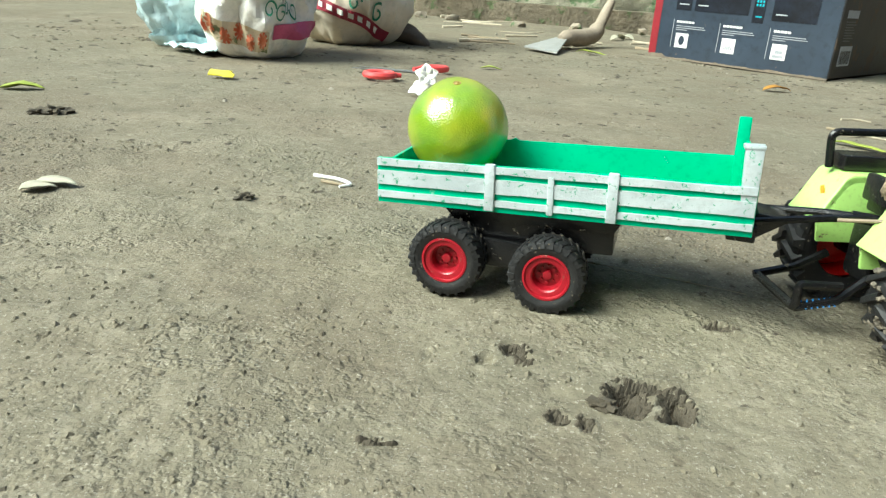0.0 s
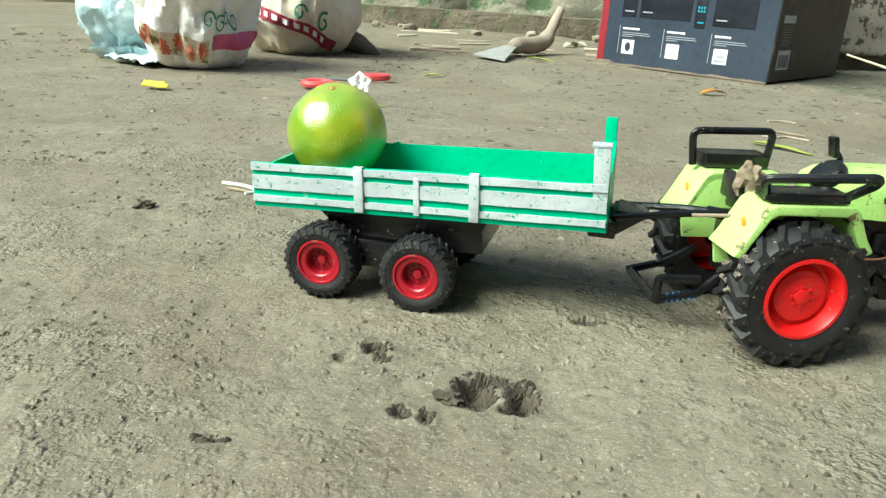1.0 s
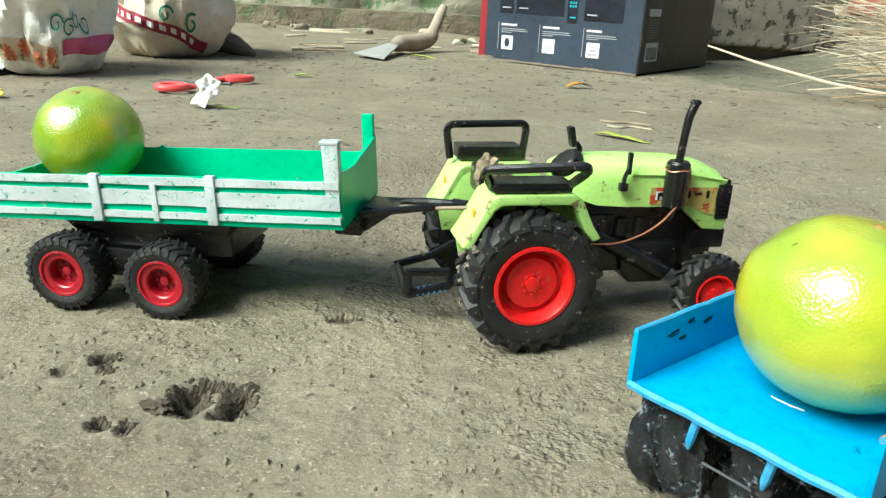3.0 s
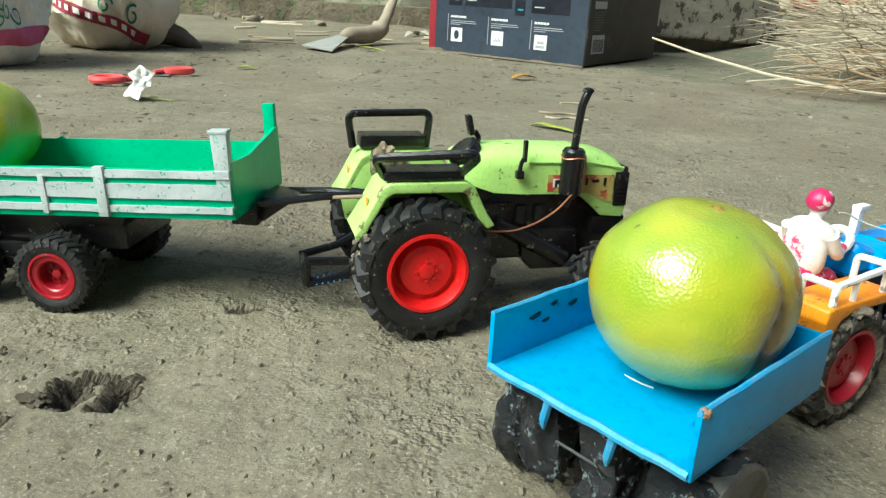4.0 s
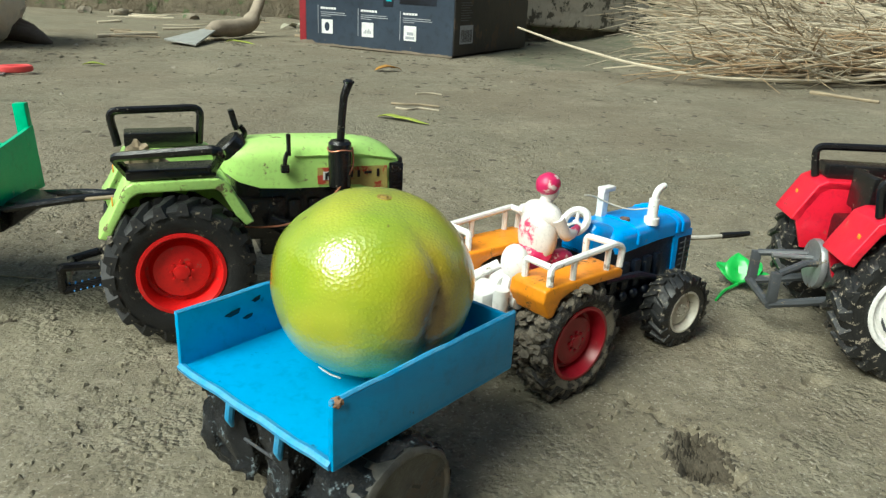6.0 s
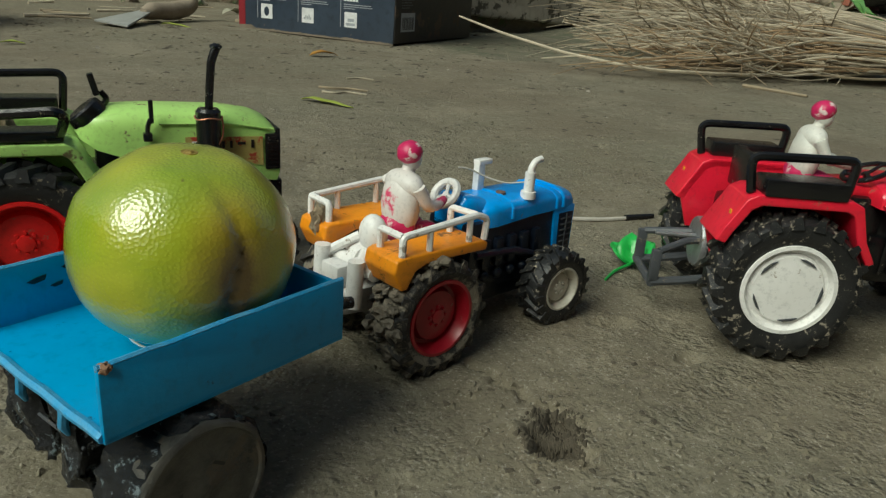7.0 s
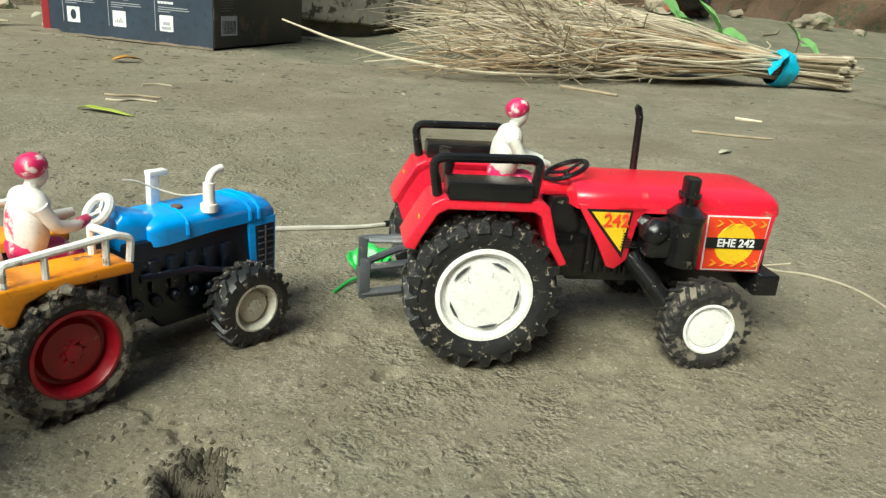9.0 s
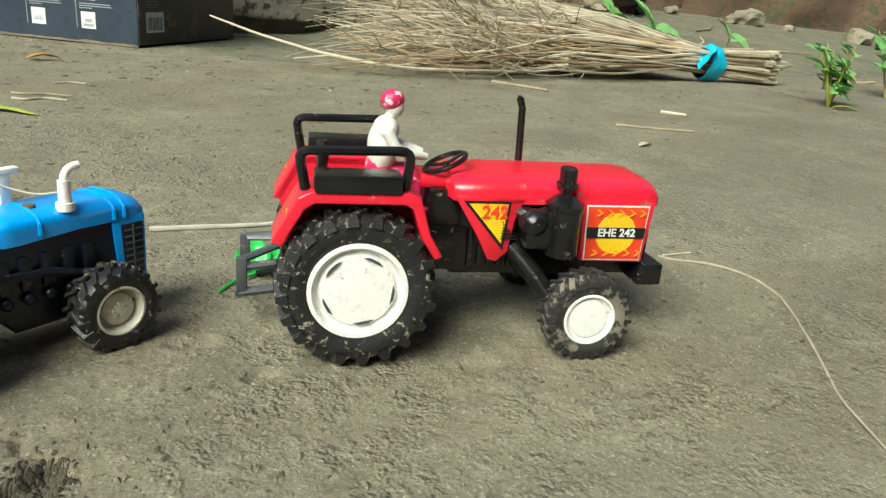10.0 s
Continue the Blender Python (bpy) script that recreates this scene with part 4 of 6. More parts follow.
    for y in (40, 74):
        tube(bm, [(-14, y, 24), (-38, y, 20), (-53, y, 18)], 2.4)
        block(bm, -54.5, -49.5, y - 2, y + 2, 18, 36, 0.8)
        tube(bm, [(-51, y, 35), (-36, C + (y - C) * 0.5, 39), (-16, C + (y - C) * 0.3, 41)], 2.0)
    tube(bm, [(-53, 38, 18), (-53, 76, 18)], 2.2)
    part("linkage", bm, DARK_GREY, t)
    bm = B()
    lathe(bm, [(-29, 0), (-29, 13), (-28, 13.6), (-26, 13.6), (-25, 12), (-17, 12), (-16, 0)], 30, "x", (0, C, 37))
    tube(bm, [(-50, C, 40), (-28, C, 40)], 1.3)
    part("pulley", bm, GREY, t, "dull grey metal pulley and pin")
    return t


red_tractor()
figure("toy_figure", "painted toy figure with a pink turban seated on the red tractor", 12, 44, 73, 1.08, RED_AT, SHIRT, 13)

GREEN_AT = pose(0.3197, 0.3602, 0, 0, 0, 4.5)


def green_tractor():
    t = thing("toy_tractor", "lime green plastic toy tractor with red rims and muddy tyres", "toy tractor")
    t.matrix_basis = GREEN_AT
    C = 56
    BODY = pose(-2.3 * MM, -8 * MM, 1.8 * MM)
    for y, s in ((4.5, -1), (92, 1)):
        wheel(t, 0, y, 34.6, 35.8, 25, RIM_RED, RUBBER, 20.8, 19, s, "dish", lug_h=2.8, label="bright red dished rim")
    bm = B()
    random.seed(18)
    for k in range(26):
        a = radians(random.uniform(-125, -45))
        q = random.uniform(0.9, 2.4)
        ball(bm, (math.sin(a) * 34.2, random.uniform(-4, 14), 34.6 + math.cos(a) * 34.2), (q, q * 1.1, q * 0.8), 0.8, sub=2, seed=k)
    tagged(part("caked_mud", bm, LUMP_GREY, t, "grey-brown mud caked on the rear tyre", smooth=False), kind="stuff")
    for y, s in ((10, -1), (88, 1)):
        wheel(t, 106, y, 20.8, 21.3, 14, RIM_RED, RUBBER, 11.4, 18, s, "dish", lug_h=2.2)
    out = [(-35, 52), (-31, 58), (-22, 75), (-18, 77.5), (20, 77.5), (24.5, 75), (31, 62), (36, 55)]
    inn = [(-30, 50.5), (-27, 57), (-19.5, 70), (-16, 72.4), (18, 72.4), (21, 70.5), (27, 59), (32, 53)]
    for y0, y1 in ((3, 30), (68, 95)):
        f = fender(t, out, inn, y0, y1, LIME)
        bm = B()
        prism(bm, [(-33, 54), (-21, 75), (-16, 76.5), (20, 76.5), (28, 62), (30, 40), (-30, 40)], (y1 - 2 if y0 < 20 else y0), (y1 if y0 < 20 else y0 + 2), 0.3)
        part("fender_wall", bm, LIME, f)
        bm = B()
        block(bm, -1.6, 1.6, -0.3, 0.3, -2.2, 2.2, 0.2)
        part("tail_light", bm, AMBER, f, "small amber tail light", at=pose(-27.5 * MM, (y0 + 10) * MM, 66.5 * MM, 0, 28, 90))
    seat_bar(t, 13, -1, flat=True)
    seat_bar(t, 83, 1, up=2.5)
    bm = B()
    hood_loft(bm, [(25.5, C, 8, 75, 77.5, 79), (28, C, 13, 71, 76, 82), (35, C, 17, 66, 75, 84.6), (46, C, 18.6, 62.5, 74, 85.6), (62, C, 19, 61.5, 73, 86), (96, C, 19, 61, 72, 85),
                   (112, C, 18.6, 61, 71, 82.5), (119, C, 18, 61, 70, 79.5), (123, C, 17, 61, 69, 75)])
    hood = part("bonnet", bm, LIME, t, at=BODY)
    for s in (-1, 1):
        y = C + s * 19
        a, b = sorted((y - s * 0.2, y - s * 4))
        bm = B()
        prism(bm, [(88, 62.5), (97, 59), (105, 52.5), (110, 48), (123, 47), (124.5, 52), (123.5, 62.5)], a, b, 0.8)
        part("nose_flare", bm, LIME, hood)
    bm = B()
    block(bm, 122.6, 125.2, C - 16.5, C + 16.5, 50, 75, 0.8)
    block(bm, 116.5, 124.6, C - 19.6, C + 19.6, 53.5, 72.8, 0.8)
    gr = part("grille", bm, BLACK, t, at=BODY)
    for k in range(8):
        bm = B()
        block(bm, 117.4, 123.8, C - 20.2, C - 19.4, 54.6 + k * 2.2, 55.5 + k * 2.2, 0.2)
        part("grille_bar", bm, BLACK, gr)
    bm = B()
    tube(bm, [(64, C - 19.0, 79), (100, C - 19.0, 78.5), (121, C - 18.0, 75)], 0.7, 6)
    part("bonnet_ridge", bm, LIME, hood)
    bm = B()
    prism(bm, [(76, 72), (115, 71.5), (115.5, 56), (110, 57), (100, 61.5), (76, 63)], C - 19.5, C - 18.7, 0)
    dec = part("side_sticker", bm, WORN_DECAL, hood, "worn torn yellow and red side sticker")
    for x0, x1, z0, z1, mt in ((79, 86, 65.2, 69.8, PRINT_WHITE), (80, 81.2, 65.4, 69.2, PRINT_BLACK), (81, 84, 67.2, 69.4, PRINT_BLACK), (94, 95.4, 66, 69.6, PRINT_BLACK), (98, 99.4, 66, 69.8, PRINT_BLACK), (102, 106, 67.6, 69, PRINT_BLACK), (109, 110.4, 65.8, 70, PRINT_BLACK)):
        bm = B()
        block(bm, x0, x1, C - 19.75 - (0.2 if mt is PRINT_BLACK else 0), C - 19.4, z0, z1, 0)
        part("sticker_mark", bm, mt, dec)
    bm = B()
    block(bm, 46, 122, C - 12, C + 12, 22, 63, 2)
    engine = part("engine", bm, BLACK, t, at=BODY)
    bm = B()
    block(bm, 20, 60, C - 14, C + 14, 32, 56, 3)
    part("gearbox", bm, BLACK, engine)
    bm = B()
    block(bm, -14, 24, C - 15, C + 15, 24, 58, 4)
    part("axle_housing", bm, BLACK, engine)
    bm = B()
    block(bm, 34, 48, C - 11, C + 11, 50, 70, 2)
    part("dash_support", bm, BLACK, engine)
    bm = B()
    prism(bm, [(72, 16), (92, 16), (100, 26), (98, 40), (64, 40), (66, 24)], C - 16, C + 16, 2)
    part("oil_pan", bm, BLACK, engine)
    for k in range(3):
        bm = B()
        block(bm, 50 + k * 11, 57 + k * 11, C - 15, C - 11, 40 + k * 2, 54, 2.0)
        part("engine_rib", bm, BLACK, engine)
    bm = B()
    tube(bm, [(50, C - 16, 44), (70, C - 18, 34), (90, C - 20, 24)], [4, 5, 4.4], 12)
    part("exhaust_elbow", bm, BLACK, engine)
    bm = B()
    block(bm, 106, 126, C - 17, C + 17, 36, 47, 1.2)
    part("front_frame", bm, BLACK, engine)
    bm = B()
    tube(bm, [(106, 16, 22), (106, 86, 22)], 3)
    part("front_axle", bm, BLACK, t)
    bm = B()
    tube(bm, [(0, 12, 34.3), (0, 90, 34.3)], 6)
    part("axle", bm, BLACK, t)
    bm = B()
    lathe(bm, [(62, 0), (62, 5), (63, 6.0), (86, 6.2), (87.5, 5), (87.5, 2)], 18, "z", (87, C - 24, 0))
    tube(bm, [(87.5, C - 23, 86), (88.5, C - 23, 100), (89.5, C - 23, 110), (91, C - 23, 114.5), (92.5, C - 23, 117.5)], [2.1, 2.1, 2.2, 2.3, 2.1], 10)
    ball(bm, (92, C - 23, 117.5), (2.8, 2.6, 1.6), 0.4)
    tube(bm, [(88, C - 23, 62), (86.5, C - 22, 55)], 2)
    part("exhaust", bm, BLACK, t, at=BODY)
    bm = B()
    tube(bm, [(58, C - 18, 73), (58, C - 22, 73), (58.5, C - 22, 79), (60, C - 22, 82)], 1.2, soft=2)
    block(bm, 56, 60.4, C - 24, C - 20, 71, 75.5, 1)
    block(bm, 59.2, 61.4, C - 23.5, C - 20.5, 80, 91.5, 0.7)
    part("mirror", bm, BLACK, t, at=BODY)
    bm = B()
    lathe(bm, [(0, 0), (0, 9), (2, 9.6), (6, 9), (7, 7.6), (6.5, 0)], 24, "z")
    dash = part("dial", bm, BLACK, t, at=BODY @ pose(34 * MM, (C - 6) * MM, 79.5 * MM, 0, -40, 0))
    bm = B()
    tube(bm, [(38, C, 83), (42, C, 88), (39, C, 92)], 1.6, soft=2)
    block(bm, 34.5, 37.6, C - 3, C + 3, 90, 101, 0.9, pose(0, 0, 0, 0, -14, 0))
    part("broken_steering_stub", bm, BLACK, t, at=BODY)
    bm = B()
    block(bm, -12, 12, C - 11, C + 11, 60, 68, 2)
    block(bm, -16, -11, C - 11, C + 11, 66, 80, 2)
    part("seat", bm, BLACK, t, at=BODY)
    bm = B()
    tube(bm, [(-33, 34, 28), (-55, 34, 28.5), (-55, 34, 16), (-53, 78, 16)], 2.4, soft=2)
    tube(bm, [(-55, 34, 16), (-34, 34, 20), (-18, 36, 32)], 2.4)
    tube(bm, [(-55, 78, 16), (-34, 76, 22), (-18, 74, 32)], 2.4)
    tube(bm, [(-18, 38, 32), (-22, 40, 50), (-14, 44, 56)], 2.2)
    part("linkage", bm, BLACK, t)
    bm = B()
    tube(bm, [(-52 + i * 1.0, 34 + 2.6 * math.sin(i * 2.1), 17.2 + i * 0.12 + 2.6 * math.cos(i * 2.1)) for i in range(18)], 0.45, 5)
    part("thread", bm, THREAD, t, "blue thread wound on the linkage")
    bm = B()
    ring = [(87 + 6.6 * math.cos(a), C - 24 + 6.6 * math.sin(a), 83 + 0.6 * math.sin(a * 3)) for a in np.linspace(0, 6.2, 16)]
    tube(bm, ring, 0.4, 5)
    tube(bm, [(93.5, C - 25, 84), (94, C - 27, 74), (88, C - 29, 66), (78, C - 31, 56), (68, C - 30, 49), (56, C - 28, 44), (44, C - 22, 42), (30, C - 16, 42)], 0.5, 6, soft=5)
    part("copper_wire", bm, COPPER, t, "thin copper wire tied round the exhaust", at=BODY)
    bm = B()
    tube(bm, [(-40, 40, 61), (-24, 24, 66), (-14, 20, 70)], 1.0, soft=4)
    part("hitch_wire", bm, material("tan_wire", (0.26, 0.2, 0.13), 0.6), t)
    bm = B()
    ball(bm, (-14, 40, 79), (6, 6, 9), 0.6, seed=3)
    part("mud_lump", bm, LUMP, t, "dry mud stuck to the seat rail")
    bm = B()
    ball(bm, (-7, 42, 76), (6, 5, 7), 0.6, seed=5)
    part("mud_lump", bm, LUMP, t)
    return t


green_tractor()

BLUE_AT = pose(0.4809, 0.2585, 0, 0, 0, 21.5)


def blue_tractor():
    t = thing("toy_tractor", "blue plastic toy tractor with orange fenders and white rails", "toy tractor")
    t.matrix_basis = BLUE_AT
    C = 36
    for y, s in ((10, -1), (62, 1)):
        wheel(t, 3, y, 26, 26.8, 20, DARK_RED, MUDDY_RUBBER, 17.4, 17, s, "dish", lug_h=2.6, label="dark crimson rear rim")
    bm = B()
    random.seed(17)
    for k in range(60):
        a = radians(random.uniform(-150, 30))
        r = random.uniform(24.4, 26.6)
        q = random.uniform(1.4, 3.2)
        ball(bm, (3 + math.sin(a) * r, random.uniform(0, 17), 26 + math.cos(a) * r), (q, q * 1.1, q * 0.8), 0.8, sub=2, seed=k)
    tagged(part("caked_mud", bm, LUMP_GREY, t, "grey-brown mud caked on the rear tyre", smooth=False), kind="stuff")
    for y, s in ((9, -1), (63, 1)):
        wheel(t, 86, y, 19, 19.8, 15, CREAM, CLEAN_RUBBER, 11.4, 18, s, "dish", lug_h=1.8, label="cream front rim", lean=-4)
    for y0, y1 in ((2, 22), (50, 70)):
        bm = B()
        prism(bm, [(-23, 51), (-22, 56), (-19, 57), (25, 56.5), (28, 55), (27.5, 51.5), (12, 52), (-6, 52), (-12, 50), (-16, 43), (-19, 43)], y0, y1, 1.2, 3)
        f = part("fender", bm, ORANGE, t)
        yo = y0 + 2 if y0 < 20 else y1 - 2
        bm = B()
        tube(bm, [(-18, yo, 56), (-18, yo, 65), (22, yo, 67.5), (28, yo, 65), (27, yo, 56)], 1.5, soft=2)
        yi = y0 + 16 if y0 < 20 else y1 - 16
        tube(bm, [(-18, yo, 65), (-18, yi, 65), (-18, yi, 56)], 1.5, soft=2)
        tube(bm, [(22, yo, 67.5), (20, yi, 67.5), (20, yi, 56)], 1.5, soft=2)
        r = part("rail", bm, WHITE, t, "white plastic rail")
        for x in (-4, 18):
            bm = B()
            tube(bm, [(x, yo, 56), (x, yo, 65.5 + (x + 18) * 0.05)], 1.35)
            part("rail_post", bm, WHITE, r)
    bm = B()
    hood_loft(bm, [(47, C, 12.6, 52, 57, 60.4), (49, C, 14.2, 51.4, 57, 62.2), (54, C, 14.8, 51.4, 57.5, 63.2), (80, C, 14.8, 53, 57.5, 63.2), (103, C, 14.8, 53, 57, 62.6), (110, C, 14.2, 51, 56, 61.4), (112.6, C, 13, 50, 55, 58.4)])
    hood = part("bonnet", bm, BLUE, t)
    bm = B()
    hood_loft(bm, [(36, C, 9.4, 51, 59, 64.4), (38.5, C, 10.2, 50, 60, 67), (43, C, 10.6, 50, 59.5, 66.4), (50, C, 11, 50, 58, 64), (58, C, 11, 50, 56, 61.8)])
    part("dashboard_cowl", bm, BLUE, t)
    for x in (64, 97, 102):
        bm = B()
        tube(bm, [(x, C - 14.9, 54), (x, C - 14.7, 58.6), (x, C - 12, 61.4), (x, C - 7, 62.8), (x, C, 63.1), (x, C + 7, 62.8), (x, C + 12, 61.4), (x, C + 14.7, 58.6)], 1.0, 6)
        part("bonnet_seam", bm, BLUE, hood)
    bm = B()
    prism(bm, [(96, 54), (112.6, 54), (112, 22), (106.5, 22), (98.5, 25)], C - 14.6, C + 14.6, 0.8)
    nose = part("nose", bm, BLUE, t)
    for y, s in ((C - 14.6, -1), (C + 14.6, 1)):
        bm = B()
        a, b = sorted((y + s * 0.5, y - s * 0.6))
        prism(bm, [(100, 50.5), (111, 50.5), (110.6, 26), (101.2, 27)], a, b, 0.3)
        g = part("side_grille", bm, NAVY, nose)
        for k in range(7):
            bm = B()
            a, b = sorted((y + s * 1.0, y))
            block(bm, 101.4, 110.4, a, b, 28.6 + k * 3.1, 29.4 + k * 3.1, 0.3)
            part("louvre", bm, DARK_GREY, g)
        bm = B()
        block(bm, 105.3, 106.0, *sorted((y + s * 1.2, y)), 27.5, 50, 0.2)
        part("louvre_bar", bm, DARK_GREY, g)
    bm = B()
    block(bm, 36, 103, C - 13.4, C + 13.4, 20, 54.5, 2)
    engine = part("engine", bm, NAVY, t)
    bm = B()
    block(bm, -12, 34, C - 12, C + 12, 18, 46, 3)
    part("gearbox", bm, NAVY, engine)
    bm = B()
    prism(bm, [(52, 12), (82, 12), (92, 24), (44, 24)], C - 11, C + 11, 2)
    part("oil_pan", bm, NAVY, engine)
    for k in range(6):
        bm = B()
        block(bm, 36 + k * 9, 41 + k * 9, C - 16, C - 12, 32, 46, 1)
        part("engine_rib", bm, NAVY, engine)
        bm = B()
        ball(bm, (38.5 + k * 9, C - 15, 28), (2.8, 2.4, 2.8), sub=2)
        part("engine_rib", bm, NAVY, engine)
    bm = B()
    tube(bm, [(40, C - 15.5, 40), (66, C - 16, 38), (90, C - 15.5, 30)], 2.0)
    part("side_pipe", bm, NAVY, engine)
    bm = B()
    tube(bm, [(84.5, 12, 19), (84.5, 60, 19)], 2.6)
    part("front_axle", bm, NAVY, t)
    bm = B()
    tube(bm, [(1, 12, 26), (1, 60, 26)], 5)
    part("axle", bm, NAVY, t)
    bm = B()
    tube(bm, [(77, C - 12, 61.6), (77, C - 12, 65)], 3.8, 14)
    tube(bm, [(77, C - 12, 63), (77.2, C - 12, 74.5)], 2.6, 14)
    tube(bm, [(77.2, C - 12, 74), (77.6, C - 12, 77), (80, C - 12, 79.6), (84, C - 12, 80.2)], 1.7, 12, soft=2)
    part("exhaust", bm, WHITE, t, "white bent exhaust pipe")
    bm = B()
    block(bm, 60, 64.6, C + 6, C + 10, 61, 77, 0.8)
    block(bm, 60, 69, C + 5.6, C + 10.4, 75.4, 78, 0.8)
    part("air_intake", bm, WHITE, t)
    bm = B()
    lathe(bm, [(0, 0), (0, 2.6), (1.5, 2.4), (2, 0)], 12, "z", (66, C - 4, 62.8))
    part("filler_cap", bm, material("rust_spot", (0.16, 0.1, 0.08), 0.8), t)
    bm = B()
    tube(bm, [(50, C + 10, 75), (55, C + 9, 74.5), (62, C + 5.6, 70.5), (70, C - 3, 67.4), (77, C - 9.4, 69)], 0.4, 5, soft=5)
    part("string", bm, material("pale_string", (0.6, 0.55, 0.45), 0.8), t)
    steering(t, 33, C, 67, 6.2, WHITE, -50, 1.9, base=(8, 0, -8))
    bm = B()
    block(bm, -14, 14, C - 12, C + 12, 44, 50, 2)
    ball(bm, (-13, C - 7, 58), (5.5, 7, 8.5), sub=3)
    part("seat", bm, WHITE, t, "white plastic seat shell")
    bm = B()
    block(bm, -28, -8, C - 10, C + 10, 31, 36, 1.5)
    prism(bm, [(-32, 34), (-12, 34), (-12, 52), (-18, 50), (-24, 40)], C - 3, C + 3, 1)
    for y in (C - 12, C + 12):
        tube(bm, [(-26, y, 30), (-25, y, 50)], 3.4, 14)
        tube(bm, [(-24, y, 46), (-12, C + (y - C) * 0.3, 54)], 2.2)
    lathe(bm, [(C - 16, 0), (C - 16, 3.4), (C + 16, 3.4), (C + 16, 0)], 14, "y", (-18, 0, 44))
    block(bm, -30, -22, C - 6, C + 6, 36, 46, 1.6)
    prism(bm, [(-30, 25), (-12, 23), (-12, 33), (-28, 33)], C - 9, C + 9, 3)
    part("hitch", bm, WHITE, t, "white plastic hitch with rollers")
    bm = B()
    ball(bm, (-20, 58, 56), (4, 3.4, 7), 0.8, seed=8)
    part("mud_lump", bm, LUMP, t)
    return t


blue_tractor()
figure("toy_figure", "painted toy figure in white and pink seated on the blue tractor", 4, 33, 50.5, 1.08, BLUE_AT, SHIRT_PINK, 16)


# ---- blue trailer ----
def blue_trailer():
    t = thing("toy_trailer", "blue painted card toy trailer with an open back and mud-caked wheels", "toy trailer", 0.3404, 0.2062, 31.0)
    L, W, Z = 81, 38.5, 48.5
    bm = B()
    block(bm, 0, L, -W, W, Z - 2.4, Z, 0.6)
    floor = part("bed_floor", bm, BLUE_CARD, t)
    for s in (-1, 1):
        a, b = sorted((s * W, s * (W - 2)))
        bm = B()
        top = [(L * i / 12, Z + 18.6 + 0.5 * noise.noise(Vector((i * 0.9, s * 3, 0)))) for i in range(13)]
        prism(bm, [(0, Z - 2.2), (L, Z - 2.2)] + top[::-1], a, b, 0.5)
        side = part("side_panel", bm, BLUE_CARD, t)
        bm = B()
        tube(bm, [(x, s * (W - 1), z + 0.1) for x, z in top], 0.9, 6)
        part("worn_edge", bm, BLUE_EDGE, side, "scuffed pale blue edge")
        if s > 0:
            for x, z, w, h in ((17, 61, 6, 1.2), (28, 63.5, 3.5, 1.0), (24, 58, 4, 0.8), (38, 61, 5, 1.2)):
                bm = B()
                prism(bm, [(x, z), (x + w * 0.5, z + h * 0.7), (x + w, z + h), (x + w * 0.9, z - h * 0.3), (x + w * 0.3, z - h * 0.8)], W - 2.5, W - 1.8, 0)
                part("dark_print", bm, NAVY, side)
    bm = B()
    block(bm, L - 2, L, -W + 2, W - 2, Z, Z + 17.5, 0.5)
    part("front_panel", bm, BLUE_CARD, t)
    bm = B()
    tube(bm, [(0.3, -W + 1 + i * (2 * W - 2) / 10, Z - 0.8 + 0.3 * math.sin(i * 2)) for i in range(11)], 1.5, 6)
    part("worn_edge", bm, BLUE_EDGE, floor, "scuffed pale blue edge")
    # thin white strip that stands in for a gloss reflection beside the fruit
    bm = B()
    prism(bm, [(31.4, 5), (30.8, 2), (30.7, -2), (31.4, -6), (31.9, -5.8), (31.2, -2), (31.3, 2)], Z, Z + 0.35, 0, axis="z")
    part("paint_smear", bm, PRINT_WHITE, floor, "small white glint shaped as a strip on the floor")
    bm = B()
    ball(bm, (2, -W + 0.6, Z + 18.4), (1.8, 1.6, 1.4), 0.5)
    part("rust_mark", bm, material("bare_card", (0.3, 0.17, 0.1), 0.9), t)
    bm = B()
    block(bm, 8, 80, -22, 22, Z - 10, Z - 2, 2)
    tube(bm, [(29, -32, 21), (29, 32, 21)], 3)
    block(bm, 26, 44, -20, 20, 26, 42, 3)
    part("chassis", bm, TAR, t)
    for y, out in ((20, 1), (-6, -1)):
        bm = B()
        jag = [(3, 45), (22, 45), (27, 26), (23, 12), (19, 16), (16, 9), (12, 15), (9, 10), (5, 20)]
        prism(bm, jag, y - 7, y + 7, 1.6)
        bmesh.ops.subdivide_edges(bm, edges=bm.edges, cuts=2, use_grid_fill=True)
        for v in bm.verts:
            v.co += Vector((noise.noise(v.co * 330), noise.noise(v.co * 310 + Vector((3, 1, 0))), noise.noise(v.co * 290))) * 0.0045
        part("jagged_bracket", bm, TAR, t, "tar-black muddy bracket", smooth=False)
    for y in (13, -12):
        bm = B()
        tube(bm, [(3, y, 46), (2.4, y + 1, 38), (4, y + 2, 34)], [1.6, 1.5, 0.7], 8)
        part("glue_drip", bm, BLUE_EDGE, t, "blue paint drip")
    bm = B()
    tube(bm, [(6, -14, 30), (5, 10, 31)], 0.5)
    part("pin", bm, DARK_GREY, t)
    for x, y, s, wide in ((29, 36, 1, 0.52), (25, -33, -1, 1.0)):
        bm = B()
        prof = [(-11.5, 0), (-11.5, 17), (-11, 20), (9, 20.6), (9.8, 20.2), (10, 19), (9.2, 18.2), (8.8, 12), (9.4, 9), (9.0, 4), (9.6, 3), (9.6, 0)]
        lathe(bm, [(a * s * wide, r) for a, r in prof], 44)
        for v in bm.verts:
            k = noise.noise(v.co * 130 + Vector((s, 0, 0)))
